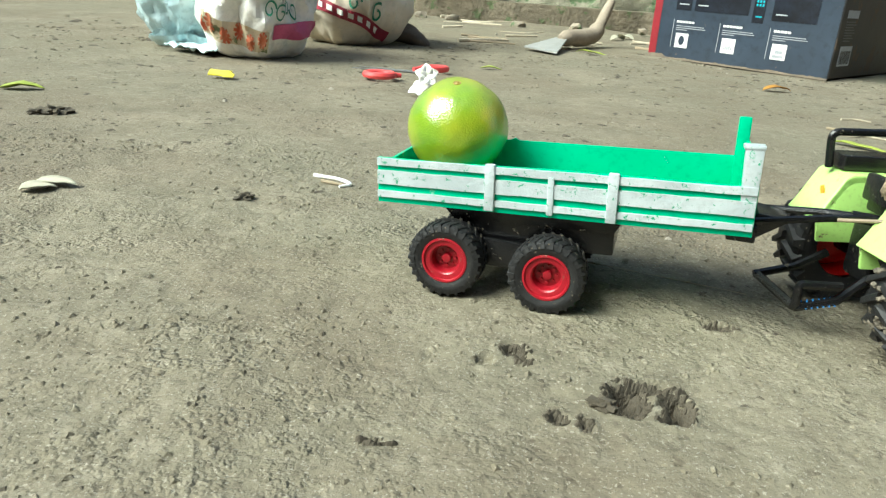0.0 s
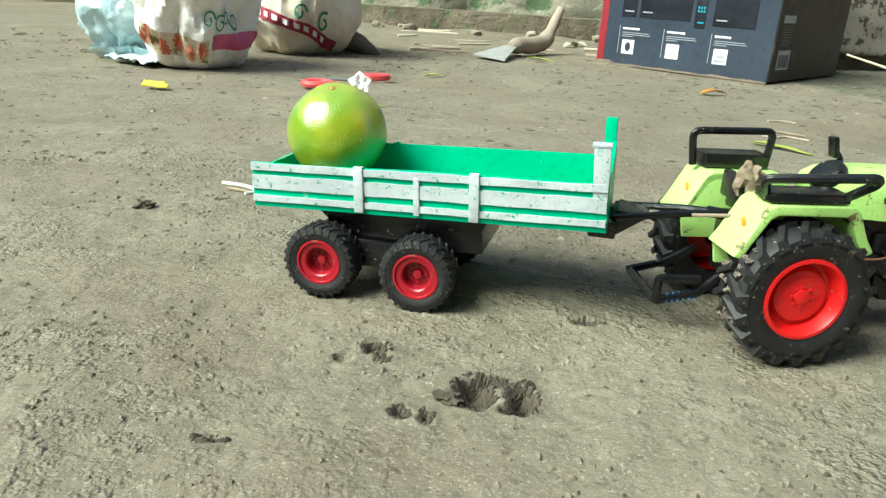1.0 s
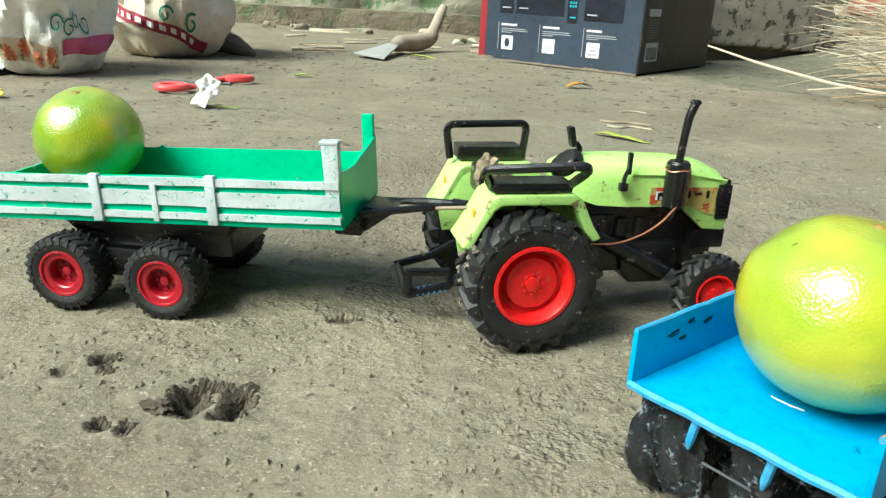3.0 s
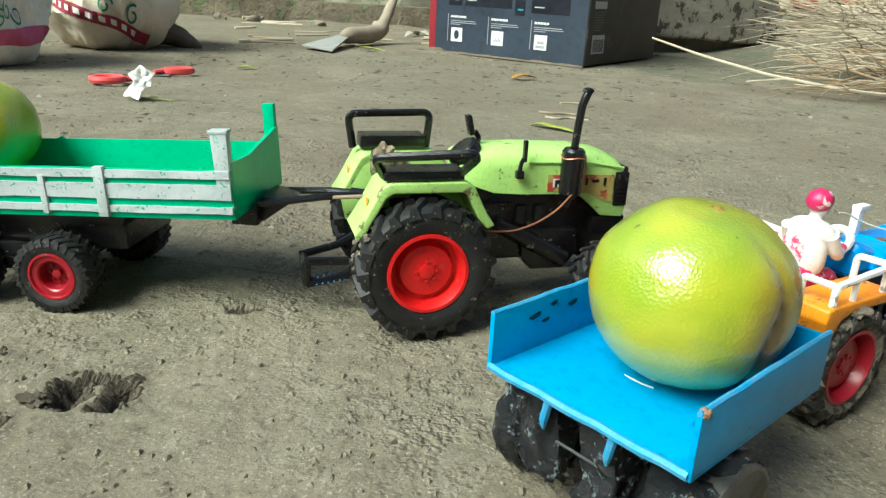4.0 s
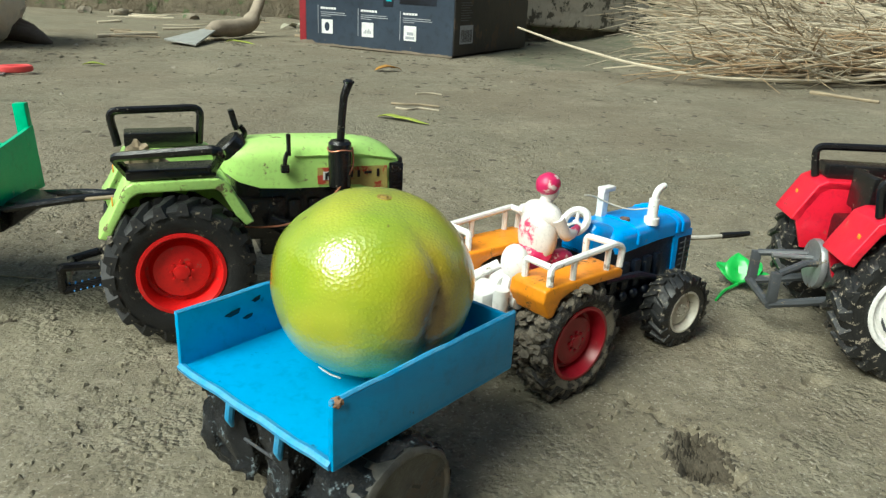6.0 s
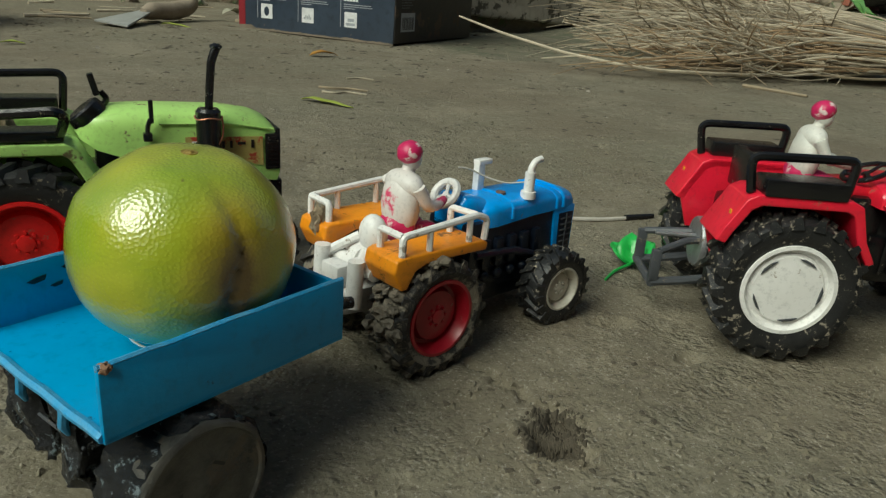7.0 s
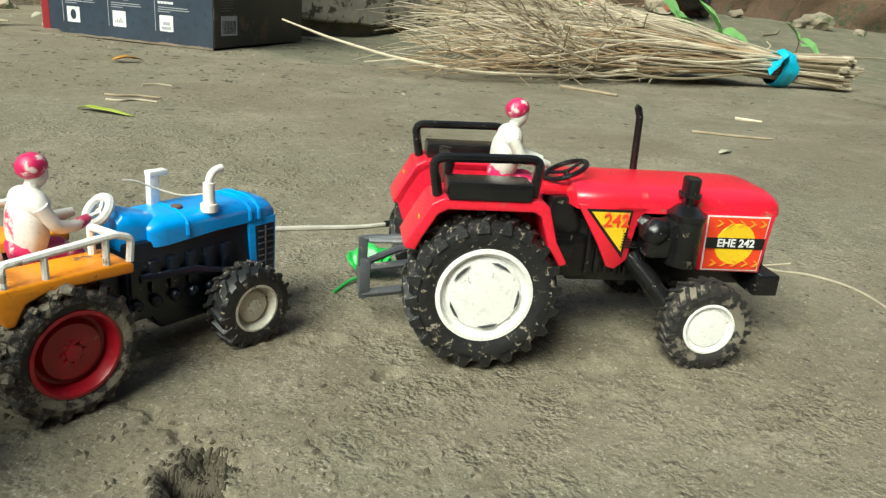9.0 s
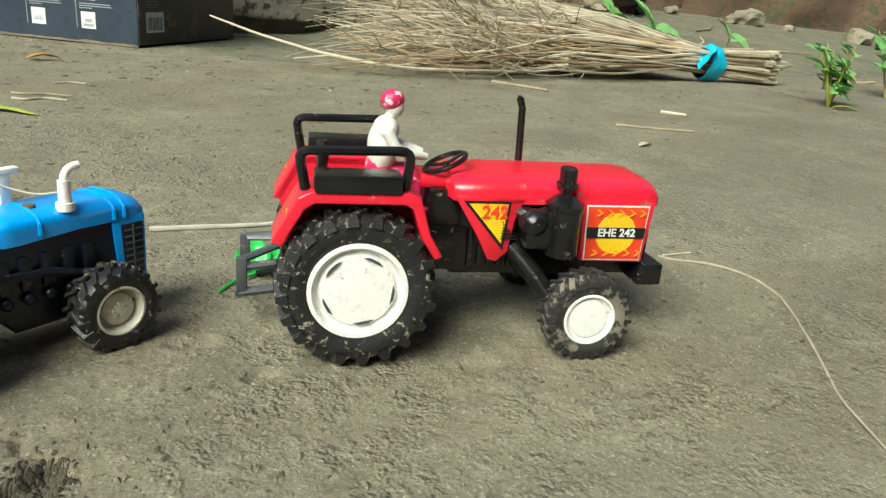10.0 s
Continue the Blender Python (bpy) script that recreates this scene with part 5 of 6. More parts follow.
            if abs(v.co.y) < 0.0092:
                v.co += Vector((v.co.x, 0, v.co.z)).normalized() * 0.0016 * k
        w = part("wheel", bm, TIN, t, "mud-caked tin lid wheel", at=pose(x * MM, y * MM, 20.8 * MM))
        bm = B()
        lathe(bm, [(a * s * wide, r) for a, r in ((-11.8, 20.4), (-10, 21.8), (-7, 21.8), (-4, 21.6), (-1, 21.8), (2, 21.6), (5, 21.6), (8.6, 21.0))], 60)
        for v in bm.verts:
            k = noise.noise(v.co * 260 + Vector((s * 4, 0, 0)))
            v.co += Vector((v.co.x, 0, v.co.z)).normalized() * 0.0030 * k
        part("tread", bm, TAR, w)
        for k in range(3):
            a = 0.6 + k * 2.1
            bm = B()
            prism(bm, [(-2.2, -0.5), (2.2, -0.5), (2.0, 0.6), (-2.0, 0.6)], 8.7 * s * wide, 9.4 * s * wide, 0)
            part("rim_slot", bm, PRINT_BLACK, w, at=pose(0, 0, 0, 0, math.degrees(a), 0) @ pose(0, 0, 8 * MM))
    bm = B()
    tube(bm, [(80, 0, 42), (100, -4, 40), (116, -8, 38)], [3.4, 3, 2.4], 10, soft=5)
    prism(bm, [(60, 30), (84, 38), (96, 42), (84, 44), (60, 44)], -6, 6, 1.5)
    part("drawbar", bm, TAR, t)
    return t


blue_trailer()


# ---- cardboard carton ----
CARTON = material("black_printed_carton", (0.026, 0.036, 0.054), 0.34, (0.038, 0.054, 0.08), 7, bump=0.0008, bump_scale=30, spots=(0.16, 0.13, 0.1), spot_amount=0.27, spot_scale=40, coat=0.25)
CARTON_SIDE = material("dark_carton_side", (0.018, 0.017, 0.017), 0.5, (0.028, 0.024, 0.022), 9, bump=0.0008, bump_scale=30, spots=(0.10, 0.075, 0.055), spot_amount=0.4, spot_scale=14)
CARTON_RED = material("carton_red_strip", (0.30, 0.02, 0.03), 0.45, (0.22, 0.02, 0.03), 20)
KRAFT = material("bare_kraft_card", (0.24, 0.19, 0.14), 0.9, (0.13, 0.11, 0.085), 30, bump=0.001)
DEVICE = material("printed_device", (0.008, 0.009, 0.012), 0.3, (0.02, 0.025, 0.04), 30)
CYAN = material("cyan_print", (0.02, 0.4, 0.5), 0.5)
GREY_PRINT = material("grey_print", (0.38, 0.40, 0.43), 0.5)


def carton():
    yaw, W, D, H = -47.0, 0.449, 0.42, 0.34
    cx, cy = 0.902, 1.668
    t = thing("cardboard_box", "large black printed cardboard box with a red edge", "box")
    t.matrix_basis = pose(cx, cy, 0.0, 0, 0, yaw) @ pose(-W, 0, 0)
    w, d, h = W * 1000, D * 1000, H * 1000
    bm = B()
    block(bm, 0, w, 0, d, 4, h, 3)
    body = part("body", bm, CARTON_SIDE, t)
    bm = B()
    edge = [(3 + (w - 6) * i / 40, 4.5 + 3.5 * max(0, noise.noise(Vector((i * 0.7, 1, 0))))) for i in range(41)]
    prism(bm, edge + [(w - 3, h - 2), (3, h - 2)], -1.6, 0.6, 0)
    front = part("front_face", bm, CARTON, body, "glossy dark printed front")
    bm = B()
    block(bm, 1, 21, -2.4, -1.2, 6, h - 3, 0.3)
    part("edge_strip", bm, CARTON_RED, front, "dull red edge strip")
    bm = B()
    ragged = [(2 + (w - 4) * i / 60, 4 + 7 * abs(noise.noise(Vector((i * 0.9, 3, 0)))) + (5 if i < 6 else 0)) for i in range(61)]
    prism(bm, [(2, 0.5), (w - 2, 0.5)] + ragged[::-1], -3.0, -1.0, 0)
    part("torn_edge", bm, KRAFT, front, "torn wet bottom edge of bare card")
    for i, x in enumerate((88, 210, 331)):
        bm = B()
        prism(bm, [(x - 16, 30), (x + 16, 30), (x + 17, 31), (x + 17, 63), (x + 16, 64), (x - 16, 64), (x - 17, 63), (x - 17, 31)], -2.6, -1.4, 0)
        icon = part("icon", bm, PRINT_WHITE, front)
        bm = B()
        if i == 0:
            lathe(bm, [(-3.0, 0), (-3.0, 9.5), (-2.4, 9.5)], 24, centre=(0, 0, 0))
            for v in bm.verts:
                v.co = Vector((v.co.x * 0.8 + x * MM, v.co.y, v.co.z * 1.15 + 0.047))
        elif i == 1:
            for k, hh in enumerate((5, 9, 7, 11, 6)):
                block(bm, x - 11 + k * 4.6, x - 8 + k * 4.6, -3, -2.4, 38, 38 + hh, 0)
        else:
            block(bm, x - 12, x + 12, -3, -2.4, 34, 40, 0)
            block(bm, x - 8, x + 9, -3, -2.4, 43, 50, 0)
        part("icon_mark", bm, GREY_PRINT if i else CARTON, icon)
        bm = B()
        block(bm, x - 29, x - 27.6, -2.2, -1.4, 30, 96, 0)
        part("rule", bm, GREY_PRINT, front)
        bm = B()
        x0 = x - 20
        for k in range(8):
            if k < (6 if i < 2 else 5):
                block(bm, x0 + k * 8 - 0, x0 + k * 8 + 6.5, -2.3, -1.4, 88, 93, 0)
        part("heading_bars", bm, PRINT_WHITE, front)
        for z, l in ((80, 74), (75.5, 78), (71, 30)):
            bm = B()
            block(bm, x0, x0 + l, -2.2, -1.4, z, z + 1.7, 0)
            part("text_bar", bm, GREY_PRINT, front)
    for x0, x1, z0, z1 in ((110, 245, 118, 190), (255, 282, 104, 175), (300, 400, 112, 200), (60, 100, 118, 170)):
        bm = B()
        block(bm, x0, x1, -2.6, -1.3, z0, z1, 0.3)
        dv = part("printed_device", bm, DEVICE, front)
        bm = B()
        block(bm, x0 + 8, min(x1 - 4, x0 + 34), -3.0, -2.4, z0 + 12, z0 + 15, 0)
        part("device_mark", bm, CYAN if x0 == 255 else GREY_PRINT, dv)
        for k in range(6 if x0 == 255 else 0):
            bm = B()
            block(bm, 260 + (k % 3) * 7, 264 + (k % 3) * 7, -3, -2.4, 140 + (k // 3) * 8, 145 + (k // 3) * 8, 0)
            part("device_key", bm, CYAN, dv)
    # side with barcode and small print
    def side_block(y0, y1, z0, z1, out):
        b = B()
        block(b, w - 0.5, w + out, y0, y1, z0, z1, 0)
        return b
    bc = part("barcode_label", side_block(26, 92, 30, 72, 0.9), GREY_PRINT, body)
    for k in range(13):
        part("bar", side_block(31 + k * 4.4, 31 + k * 4.4 + (1.2 + (k * 7 % 3) * 0.6), 34, 62, 1.3), PRINT_BLACK, bc)
    part("small_label", side_block(24, 86, 130, 146, 0.8), GREY_PRINT, body)
    for k in range(8):
        part("text_bar", side_block(26, 26 + 40 + (k * 13 % 20), 82 + k * 5.6, 84 + k * 5.6, 0.7), DARK_GREY, body)
    return t


carton()

# ---- sacks ----
WOVEN = material("white_woven_sack", (0.88, 0.87, 0.84), 0.5, (0.82, 0.79, 0.72), 9, bump=0.006, bump_scale=24, spots=(0.66, 0.57, 0.45), spot_amount=0.32, spot_scale=10)
WOVEN_TAN = material("tan_woven_sack", (0.80, 0.72, 0.60), 0.6, (0.68, 0.57, 0.44), 9, bump=0.004, bump_scale=28, spots=(0.6, 0.54, 0.44), spot_amount=0.38, spot_scale=9)
SACK_PINK = material("pink_sack_print", (0.55, 0.10, 0.22), 0.55, (0.48, 0.08, 0.18), 40, bump=0.002, bump_scale=60)
SACK_RED = material("crimson_sack_print", (0.36, 0.03, 0.06), 0.6, (0.28, 0.03, 0.05), 40, bump=0.002, bump_scale=60)
SACK_GREEN = material("green_sack_print", (0.03, 0.22, 0.13), 0.6)
FLOWER_RED = material("orange_red_sack_print", (0.55, 0.10, 0.05), 0.6, (0.48, 0.2, 0.1), 60)
DARK_CLOTH = material("dirty_dark_cloth", (0.20, 0.16, 0.12), 0.9, bump=0.003)
PLASTIC_BAG = material("pale_blue_plastic_bag", (0.45, 0.62, 0.66), 0.25, (0.55, 0.68, 0.70), 16, bump=0.004, bump_scale=25, coat=0.3)


class Sack:
    """A bulging, creased sack; on(a, v) gives the surface at an angle round it and a height share."""

    def __init__(self, x, y, rx, ry, tall, seed, yaw=0):
        self.p = (x, y, rx, ry, tall, seed, radians(yaw))

    def on(self, a, v, out=0.0):
        x, y, rx, ry, tall, seed, yaw = self.p
        bulge = (0.80 + 0.34 * math.sin(math.pi * min(1, v * 0.85 + 0.16))) * (1 - 0.35 * max(0, v - 0.6) / 0.4)
        bulge *= 0.62 + 0.38 * min(1, v / 0.22) ** 0.45
        q = Vector((math.cos(a) * 1.6, math.sin(a) * 1.6, v * 2.4)) + Vector((seed, 0, 0))
        k = bulge * (1 + 0.22 * noise.noise(q) + 0.22 * (0.35 - abs(noise.noise(q * 1.9))) + 0.10 * (0.3 - abs(noise.noise(q * 4.6))))
        px, py = math.cos(a) * (rx * k + out), math.sin(a) * (ry * k + out)
        return Vector((x + px * math.cos(yaw) - py * math.sin(yaw), y + px * math.sin(yaw) + py * math.cos(yaw), tall * v + 0.012 * noise.noise(q * 1.3) * (v > 0.05)))

    def patch(self, bm, f, nu, nv, out=0.003):
        vs = [[bm.verts.new(self.on(*f(i / nu, j / nv), out)) for i in range(nu + 1)] for j in range(nv + 1)]
        for j in range(nv):
            for i in range(nu):
                bm.faces.new((vs[j][i], vs[j][i + 1], vs[j + 1][i + 1], vs[j + 1][i]))
        return bm

    def body(self, name, mat, label):
        bm = B()
        self.patch(bm, lambda u, v: (u * math.tau, v), 96, 40, 0)
        bmesh.ops.remove_doubles(bm, verts=bm.verts, dist=0.0004)
        x, y = self.p[0], self.p[1]
        rim = [e for e in bm.edges if e.is_boundary and e.verts[0].co.z > self.p[4] * 0.5]
        bmesh.ops.edgeloop_fill(bm, edges=rim)
        return tagged(part(name, bm, mat), label, "sack")


def deg(a):
    return radians(a)


s1 = Sack(-0.272, 1.452, 0.094, 0.108, 0.30, 2.2, 8)
sack = s1.body("woven_sack", WOVEN, "full white woven sack with red flowers and a pink band")
bm = B()
s1.patch(bm, lambda u, v: (deg(294 + u * 62), 0.115 + 0.085 * v + 0.02 * u), 24, 4)
part("pink_band", bm, SACK_PINK, sack, "pink printed band")
bm = B()
s1.patch(bm, lambda u, v: (deg(214 + u * 76), 0.14 - 0.10 * u + 0.13 * v), 30, 5)
part("floral_strip", bm, material("cream_floral_print", (0.66, 0.56, 0.42), 0.6, (0.55, 0.46, 0.3), 50, spots=(0.16, 0.2, 0.1), spot_amount=0.42, spot_scale=45), sack, "cream strip with flowers")
for k in range(6):
    a0, v0 = 221 + k * 12.5, 0.20 - k * 0.019 + (0.02 if k % 2 else -0.015)
    bm = B()
    for n_ in range(9):
        w = n_ * math.tau / 9
        s1.patch(bm, lambda u, v, w=w: (deg(a0 + (1.2 + 3.6 * u) * math.cos(w) + (v - 0.5) * 1.9 * math.sin(w)), v0 + ((1.2 + 3.6 * u) * math.sin(w) - (v - 0.5) * 1.9 * math.cos(w)) * 0.0105), 3, 2, 0.005)
    s1.patch(bm, lambda u, v: (deg(a0 + u * 1.6 * math.cos(v * math.tau)), v0 + 0.0105 * 1.6 * u * math.sin(v * math.tau)), 2, 10, 0.006)
    part("printed_flower", bm, FLOWER_RED, sack)
for c, (a0, v0) in enumerate(((290, 0.29), (300, 0.26), (308, 0.30), (318, 0.27))):
    bm = B()
    s1.patch(bm, lambda u, v: (deg(a0 + (5.5 - 4 * u + 1.2 * (v - 0.5)) * math.cos(u * 7 + c)), v0 + (5.5 - 4 * u + 1.2 * (v - 0.5)) * 0.0095 * math.sin(u * 7 + c)), 26, 2, 0.004)
    part("printed_scroll", bm, SACK_GREEN, sack)

s2 = Sack(-0.145, 1.83, 0.122, 0.140, 0.34, 7.9, -10)
sack2 = s2.body("woven_sack", WOVEN_TAN, "slumped tan woven sack with a crimson band")
bm = B()
s2.patch(bm, lambda u, v: (deg(238 + u * 92), 0.29 - 0.26 * u + 0.075 * v), 34, 4)
part("crimson_band", bm, SACK_RED, sack2, "crimson band with pale unreadable marks")
for k in range(9):
    bm = B()
    s2.patch(bm, lambda u, v: (deg(246 + k * 8.2 + u * 4.6), 0.29 - 0.26 * ((8 + k * 8.2 + u * 4.6) / 92) + 0.022 + 0.034 * v), 4, 2, 0.005)
    part("print_mark", bm, WOVEN, sack2)
for c, (a0, v0) in enumerate(((292, 0.27), (312, 0.21))):
    bm = B()
    s2.patch(bm, lambda u, v: (deg(a0 + (5.5 - 4 * u + 1.4 * (v - 0.5)) * math.cos(u * 7 + c)), v0 + (5.5 - 4 * u + 1.4 * (v - 0.5)) * 0.011 * math.sin(u * 7 + c)), 26, 2, 0.004)
    part("printed_scroll", bm, SACK_GREEN, sack2)
bm = B()
for k in range(3):
    tube(bm, [(130, -120 + k * 12, 34 + k * 9), (185, -128 + k * 10, 24 + k * 4), (225 - k * 18, -134 + k * 8, 9 + k * 3)], [22, 17, 5], 10, soft=20)
part("knotted_corner", bm, DARK_CLOTH, sack2, "dirty knotted sack corner", at=pose(-0.185, 1.985, -0.008))

s3 = Sack(-0.415, 1.555, 0.082, 0.10, 0.2, 13.1)
bag = tagged(s3.body("plastic_bag", PLASTIC_BAG, "crumpled pale blue plastic bag beside the sacks"), category="bag")
bm = B()
for k in range(5):
    a = 215 + k * 24
    s3.patch(bm, lambda u, v: (deg(a + u * 30), 0.02 + 0.10 * v), 8, 4, 0.012 + 0.018 * (k % 2))
part("loose_fold", bm, PLASTIC_BAG, bag)
bm = B()
bmesh.ops.create_grid(bm, x_segments=24, y_segments=18, size=1)
for v in bm.verts:
    v.co = Vector((v.co.x * 0.06, v.co.y * 0.035, 0.010 + 0.010 * noise.noise(v.co * 3) + 0.003 * noise.noise(v.co * 8)))
flap = part("plastic_scrap", bm, PLASTIC_BAG, at=pose(-0.365, 1.425, 0.0, 0, 0, -35))
flap.modifiers.new("thick", "SOLIDIFY").thickness = 0.001
tagged(flap, "crumpled pale plastic scrap at the foot of the sack", "scrap")


# ---- small things on the earth ----
def on_ground(x, y, dz=0.0, yaw=0, rx=0, ry=0):
    return pose(x, y, height(x, y) + dz, rx, ry, yaw)


ORANGE_PLASTIC = material("coral_red_plastic", (0.82, 0.10, 0.10), 0.35, (0.76, 0.08, 0.08), 60)


def scissors():
    t = thing("scissors", "scissors with coral red handles lying open on the earth", "scissors", 0.02, 1.30, 0, height(0.02, 1.28) - 0.001)
    for x, y, yaw, a in ((-0.043, -0.072, 10, 0), (0.041, 0.052, 18, 1)):
        bm = B()
        prof = [(5.5 * math.sin(k * math.tau / 8), 19 + 4.6 * math.cos(k * math.tau / 8)) for k in range(8)]
        lathe(bm, prof, 32, "z", closed=True)
        for v in bm.verts:
            v.co.x *= 1.15
            v.co.y *= 1.0 if a == 0 else 0.6
            v.co.z += 0.006
        tube(bm, [(20, 0, 6), (34, 4, 5)] if a == 0 else [(-20, 0, 6), (-40, -9, 5)], [5, 3.5], 8)
        part("handle", bm, ORANGE_PLASTIC, t, at=pose(x, y, 0.003, 0, 0, yaw))
    for p0, p1 in (((0.03, 0.03), (-0.10, 0.035)), ((0.02, 0.035), (-0.09, 0.06))):
        bm = B()
        d = (Vector(p1) - Vector(p0))
        n_ = Vector((-d.y, d.x)).normalized() * 0.007
        pts = [Vector(p0) + n_, Vector(p0) - n_, Vector(p1)]
        prism(bm, [(q.x * 1000, q.y * 1000) for q in pts], 3, 4.4, 0, axis="z")
        part("blade", bm, GREY, t, "thin steel blade")
    return t


scissors()

PETAL = material("white_petal", (0.88, 0.88, 0.86), 0.6, (0.7, 0.68, 0.6), 60, trans=0.2)
LEAF_GREEN = material("fresh_leaf", (0.25, 0.50, 0.17), 0.45, (0.18, 0.39, 0.12), 60, bump=0.0006, per_piece=0.2, trans=0.3)
LEAF_LIME = material("yellow_green_leaf", (0.34, 0.40, 0.06), 0.5, (0.28, 0.33, 0.05), 60)
LEAF_OCHRE = material("ochre_dry_leaf", (0.44, 0.22, 0.03), 0.6, (0.32, 0.15, 0.03), 60)
LEAF_PALE = material("pale_dry_leaf", (0.46, 0.43, 0.33), 0.7, (0.36, 0.35, 0.26), 60)
TWIG = material("dry_twig", (0.36, 0.29, 0.19), 0.8, (0.24, 0.19, 0.13), 40, bump=0.001, per_piece=0.3)
TWIG_PALE = material("pale_dry_stalk", (0.54, 0.47, 0.35), 0.7, (0.40, 0.34, 0.25), 40, per_piece=0.25)
TWIG_RUST = material("rusty_dry_stalk", (0.40, 0.28, 0.16), 0.75, (0.32, 0.22, 0.13), 40, per_piece=0.25)
CORD = material("pale_grey_cord", (0.5, 0.47, 0.42), 0.6, (0.36, 0.33, 0.28), 60, bump=0.0005)
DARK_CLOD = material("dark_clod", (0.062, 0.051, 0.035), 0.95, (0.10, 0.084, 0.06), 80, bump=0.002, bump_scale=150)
TOY_GREEN = material("green_toy_leaf", (0.03, 0.38, 0.06), 0.3, (0.05, 0.46, 0.09), 50, trans=0.1)


def leaf_mesh(bm, length, width, curl=0.2, seed=0.0, m=None, thick=0.0):
    """A pointed leaf along x with a folded midrib, in metres."""
    n_ = 10
    rows = []
    for i in range(n_ + 1):
        u = i / n_
        w = width * 0.5 * (math.sin(math.pi * u ** 0.75) ** 0.8 if 0 < u < 1 else 0.02)
        z = curl * length * (u - u * u) + 0.04 * length * noise.noise(Vector((u * 3, seed, 0)))
        rows.append([bm.verts.new((m or Matrix()) @ Vector((u * length, s * w, z + abs(s) * w * 0.35 + 0.05 * width * noise.noise(Vector((u * 5, s, seed)))))) for s in (-1, -0.5, 0, 0.5, 1)])
    for a, b in zip(rows, rows[1:]):
        for k in range(4):
            bm.faces.new((a[k], a[k + 1], b[k + 1], b[k]))


def fallen_leaf(x, y, length, width, yaw, mat, label, curl=0.2, name="fallen_leaf", dz=0.002):
    bm = B()
    leaf_mesh(bm, length, width, curl, x * 7 + y)
    ob = part(name, bm, mat, at=on_ground(x, y, dz, yaw))
    ob.modifiers.new("thick", "SOLIDIFY").thickness = 0.0006
    return tagged(ob, label, "leaf")


bm = B()
for k in range(5):
    leaf_mesh(bm, 0.018, 0.016, 0.5, k, pose(0.004, -0.004, 0.030, 62, 0, 10) @ pose(0, 0, 0, 0, -12, k * 72 + 20))
for k in range(4):
    leaf_mesh(bm, 0.017, 0.015, 0.4, k + 9, pose(-0.004, -0.006, 0.010, 40, 0, -15) @ pose(0, 0, 0, 0, -12, k * 90 + 30))
tube(bm, [(-3, -2, 4), (3, 0, 32)], [3.4, 2.4], 8)
flower = part("white_flower", bm, PETAL, at=on_ground(0.050, 1.088, -0.002))
flower.modifiers.new("thick", "SOLIDIFY").thickness = 0.0008
tagged(flower, "small white flower lying on the earth", "flower")
bm = B()
tube(bm, [(0, 0, 4), (18, -6, 4), (44, -10, 3)], [1.4, 1.1, 0.8], 6, soft=5)
part("stem", bm, LEAF_LIME, flower)

bm = B()
prism(bm, [(-20, -8), (0, -9), (2, -14), (16, -14), (17, -4), (10, 1), (12, 8), (-4, 11), (-19, 9)], 0, 2, 0.4, axis="z")
for v in bm.verts:
    v.co.z += 0.004 * noise.noise(v.co * 60) + 0.003
tagged(part("yellow_scrap", bm, material("yellow_plastic_scrap", (0.72, 0.62, 0.05), 0.4, (0.66, 0.55, 0.05), 60), at=on_ground(-0.236, 1.118, 0.004, 5, 12, 0)), "torn yellow plastic scrap", "scrap")

fallen_leaf(-0.445, 0.925, 0.05, 0.022, 15, LEAF_LIME, "small yellow-green leaf on the earth")
fallen_leaf(-0.212, 0.562, 0.032, 0.016, -4, LEAF_PALE, "pale dry crumpled leaf", 0.12)
fallen_leaf(-0.212, 0.541, 0.024, 0.017, 28, LEAF_PALE, "pale dry crumpled leaf", 0.15)
fallen_leaf(0.655, 1.405, 0.056, 0.02, 8, LEAF_OCHRE, "curled ochre dry leaf", 0.4)
fallen_leaf(0.552, 0.942, 0.078, 0.013, -46, LEAF_LIME, "long narrow green leaf on the earth", 0.05)
fallen_leaf(0.145, 1.46, 0.04, 0.014, -10, LEAF_LIME, "small yellow-green leaf on the earth", 0.2)
fallen_leaf(1.225, 0.575, 0.03, 0.008, 10, LEAF_PALE, "pale dry leaf on the earth", 0.2)
fallen_leaf(2.03, 0.765, 0.05, 0.024, -60, LEAF_LIME, "yellow-green leaf below the weed", 0.2)
fallen_leaf(0.41, 1.98, 0.09, 0.018, -40, LEAF_LIME, "green blade of leaf beside the hoe", 0.1)


def twig(points, r, mat=TWIG, label="dry twig on the earth", name="twig", cat="twig", z=None):
    bm = B()
    pts = [(x, y, (height(x, y) if z is None else z) + r * 0.7 + (e[0] if e else 0)) for x, y, *e in points]
    tube(bm, pts, [r * (1 - 0.35 * i / max(1, len(pts) - 1)) for i in range(len(pts))], 7, unit=1.0, soft=0.01)
    return tagged(part(name, bm, mat), label, cat)


twig([(-0.023, 0.636), (0.000, 0.627), (0.012, 0.614), (0.002, 0.605)], 0.0018, PETAL, "small pale bent twig on the earth")
twig([(-0.014, 0.618), (0.004, 0.612)], 0.0016, TWIG)
twig([(0.596, 1.040), (0.61, 1.030), (0.635, 1.032), (0.660, 1.015)], 0.0021)
twig([(0.592, 0.998), (0.605, 0.985), (0.625, 1.002), (0.650, 0.985)], 0.0019, TWIG_PALE)
twig([(0.655, 1.118), (0.680, 1.128), (0.695, 1.112)], 0.0018, TWIG_PALE)
twig([(1.435, 1.135), (1.455, 1.085), (1.48, 1.02)], 0.0042)
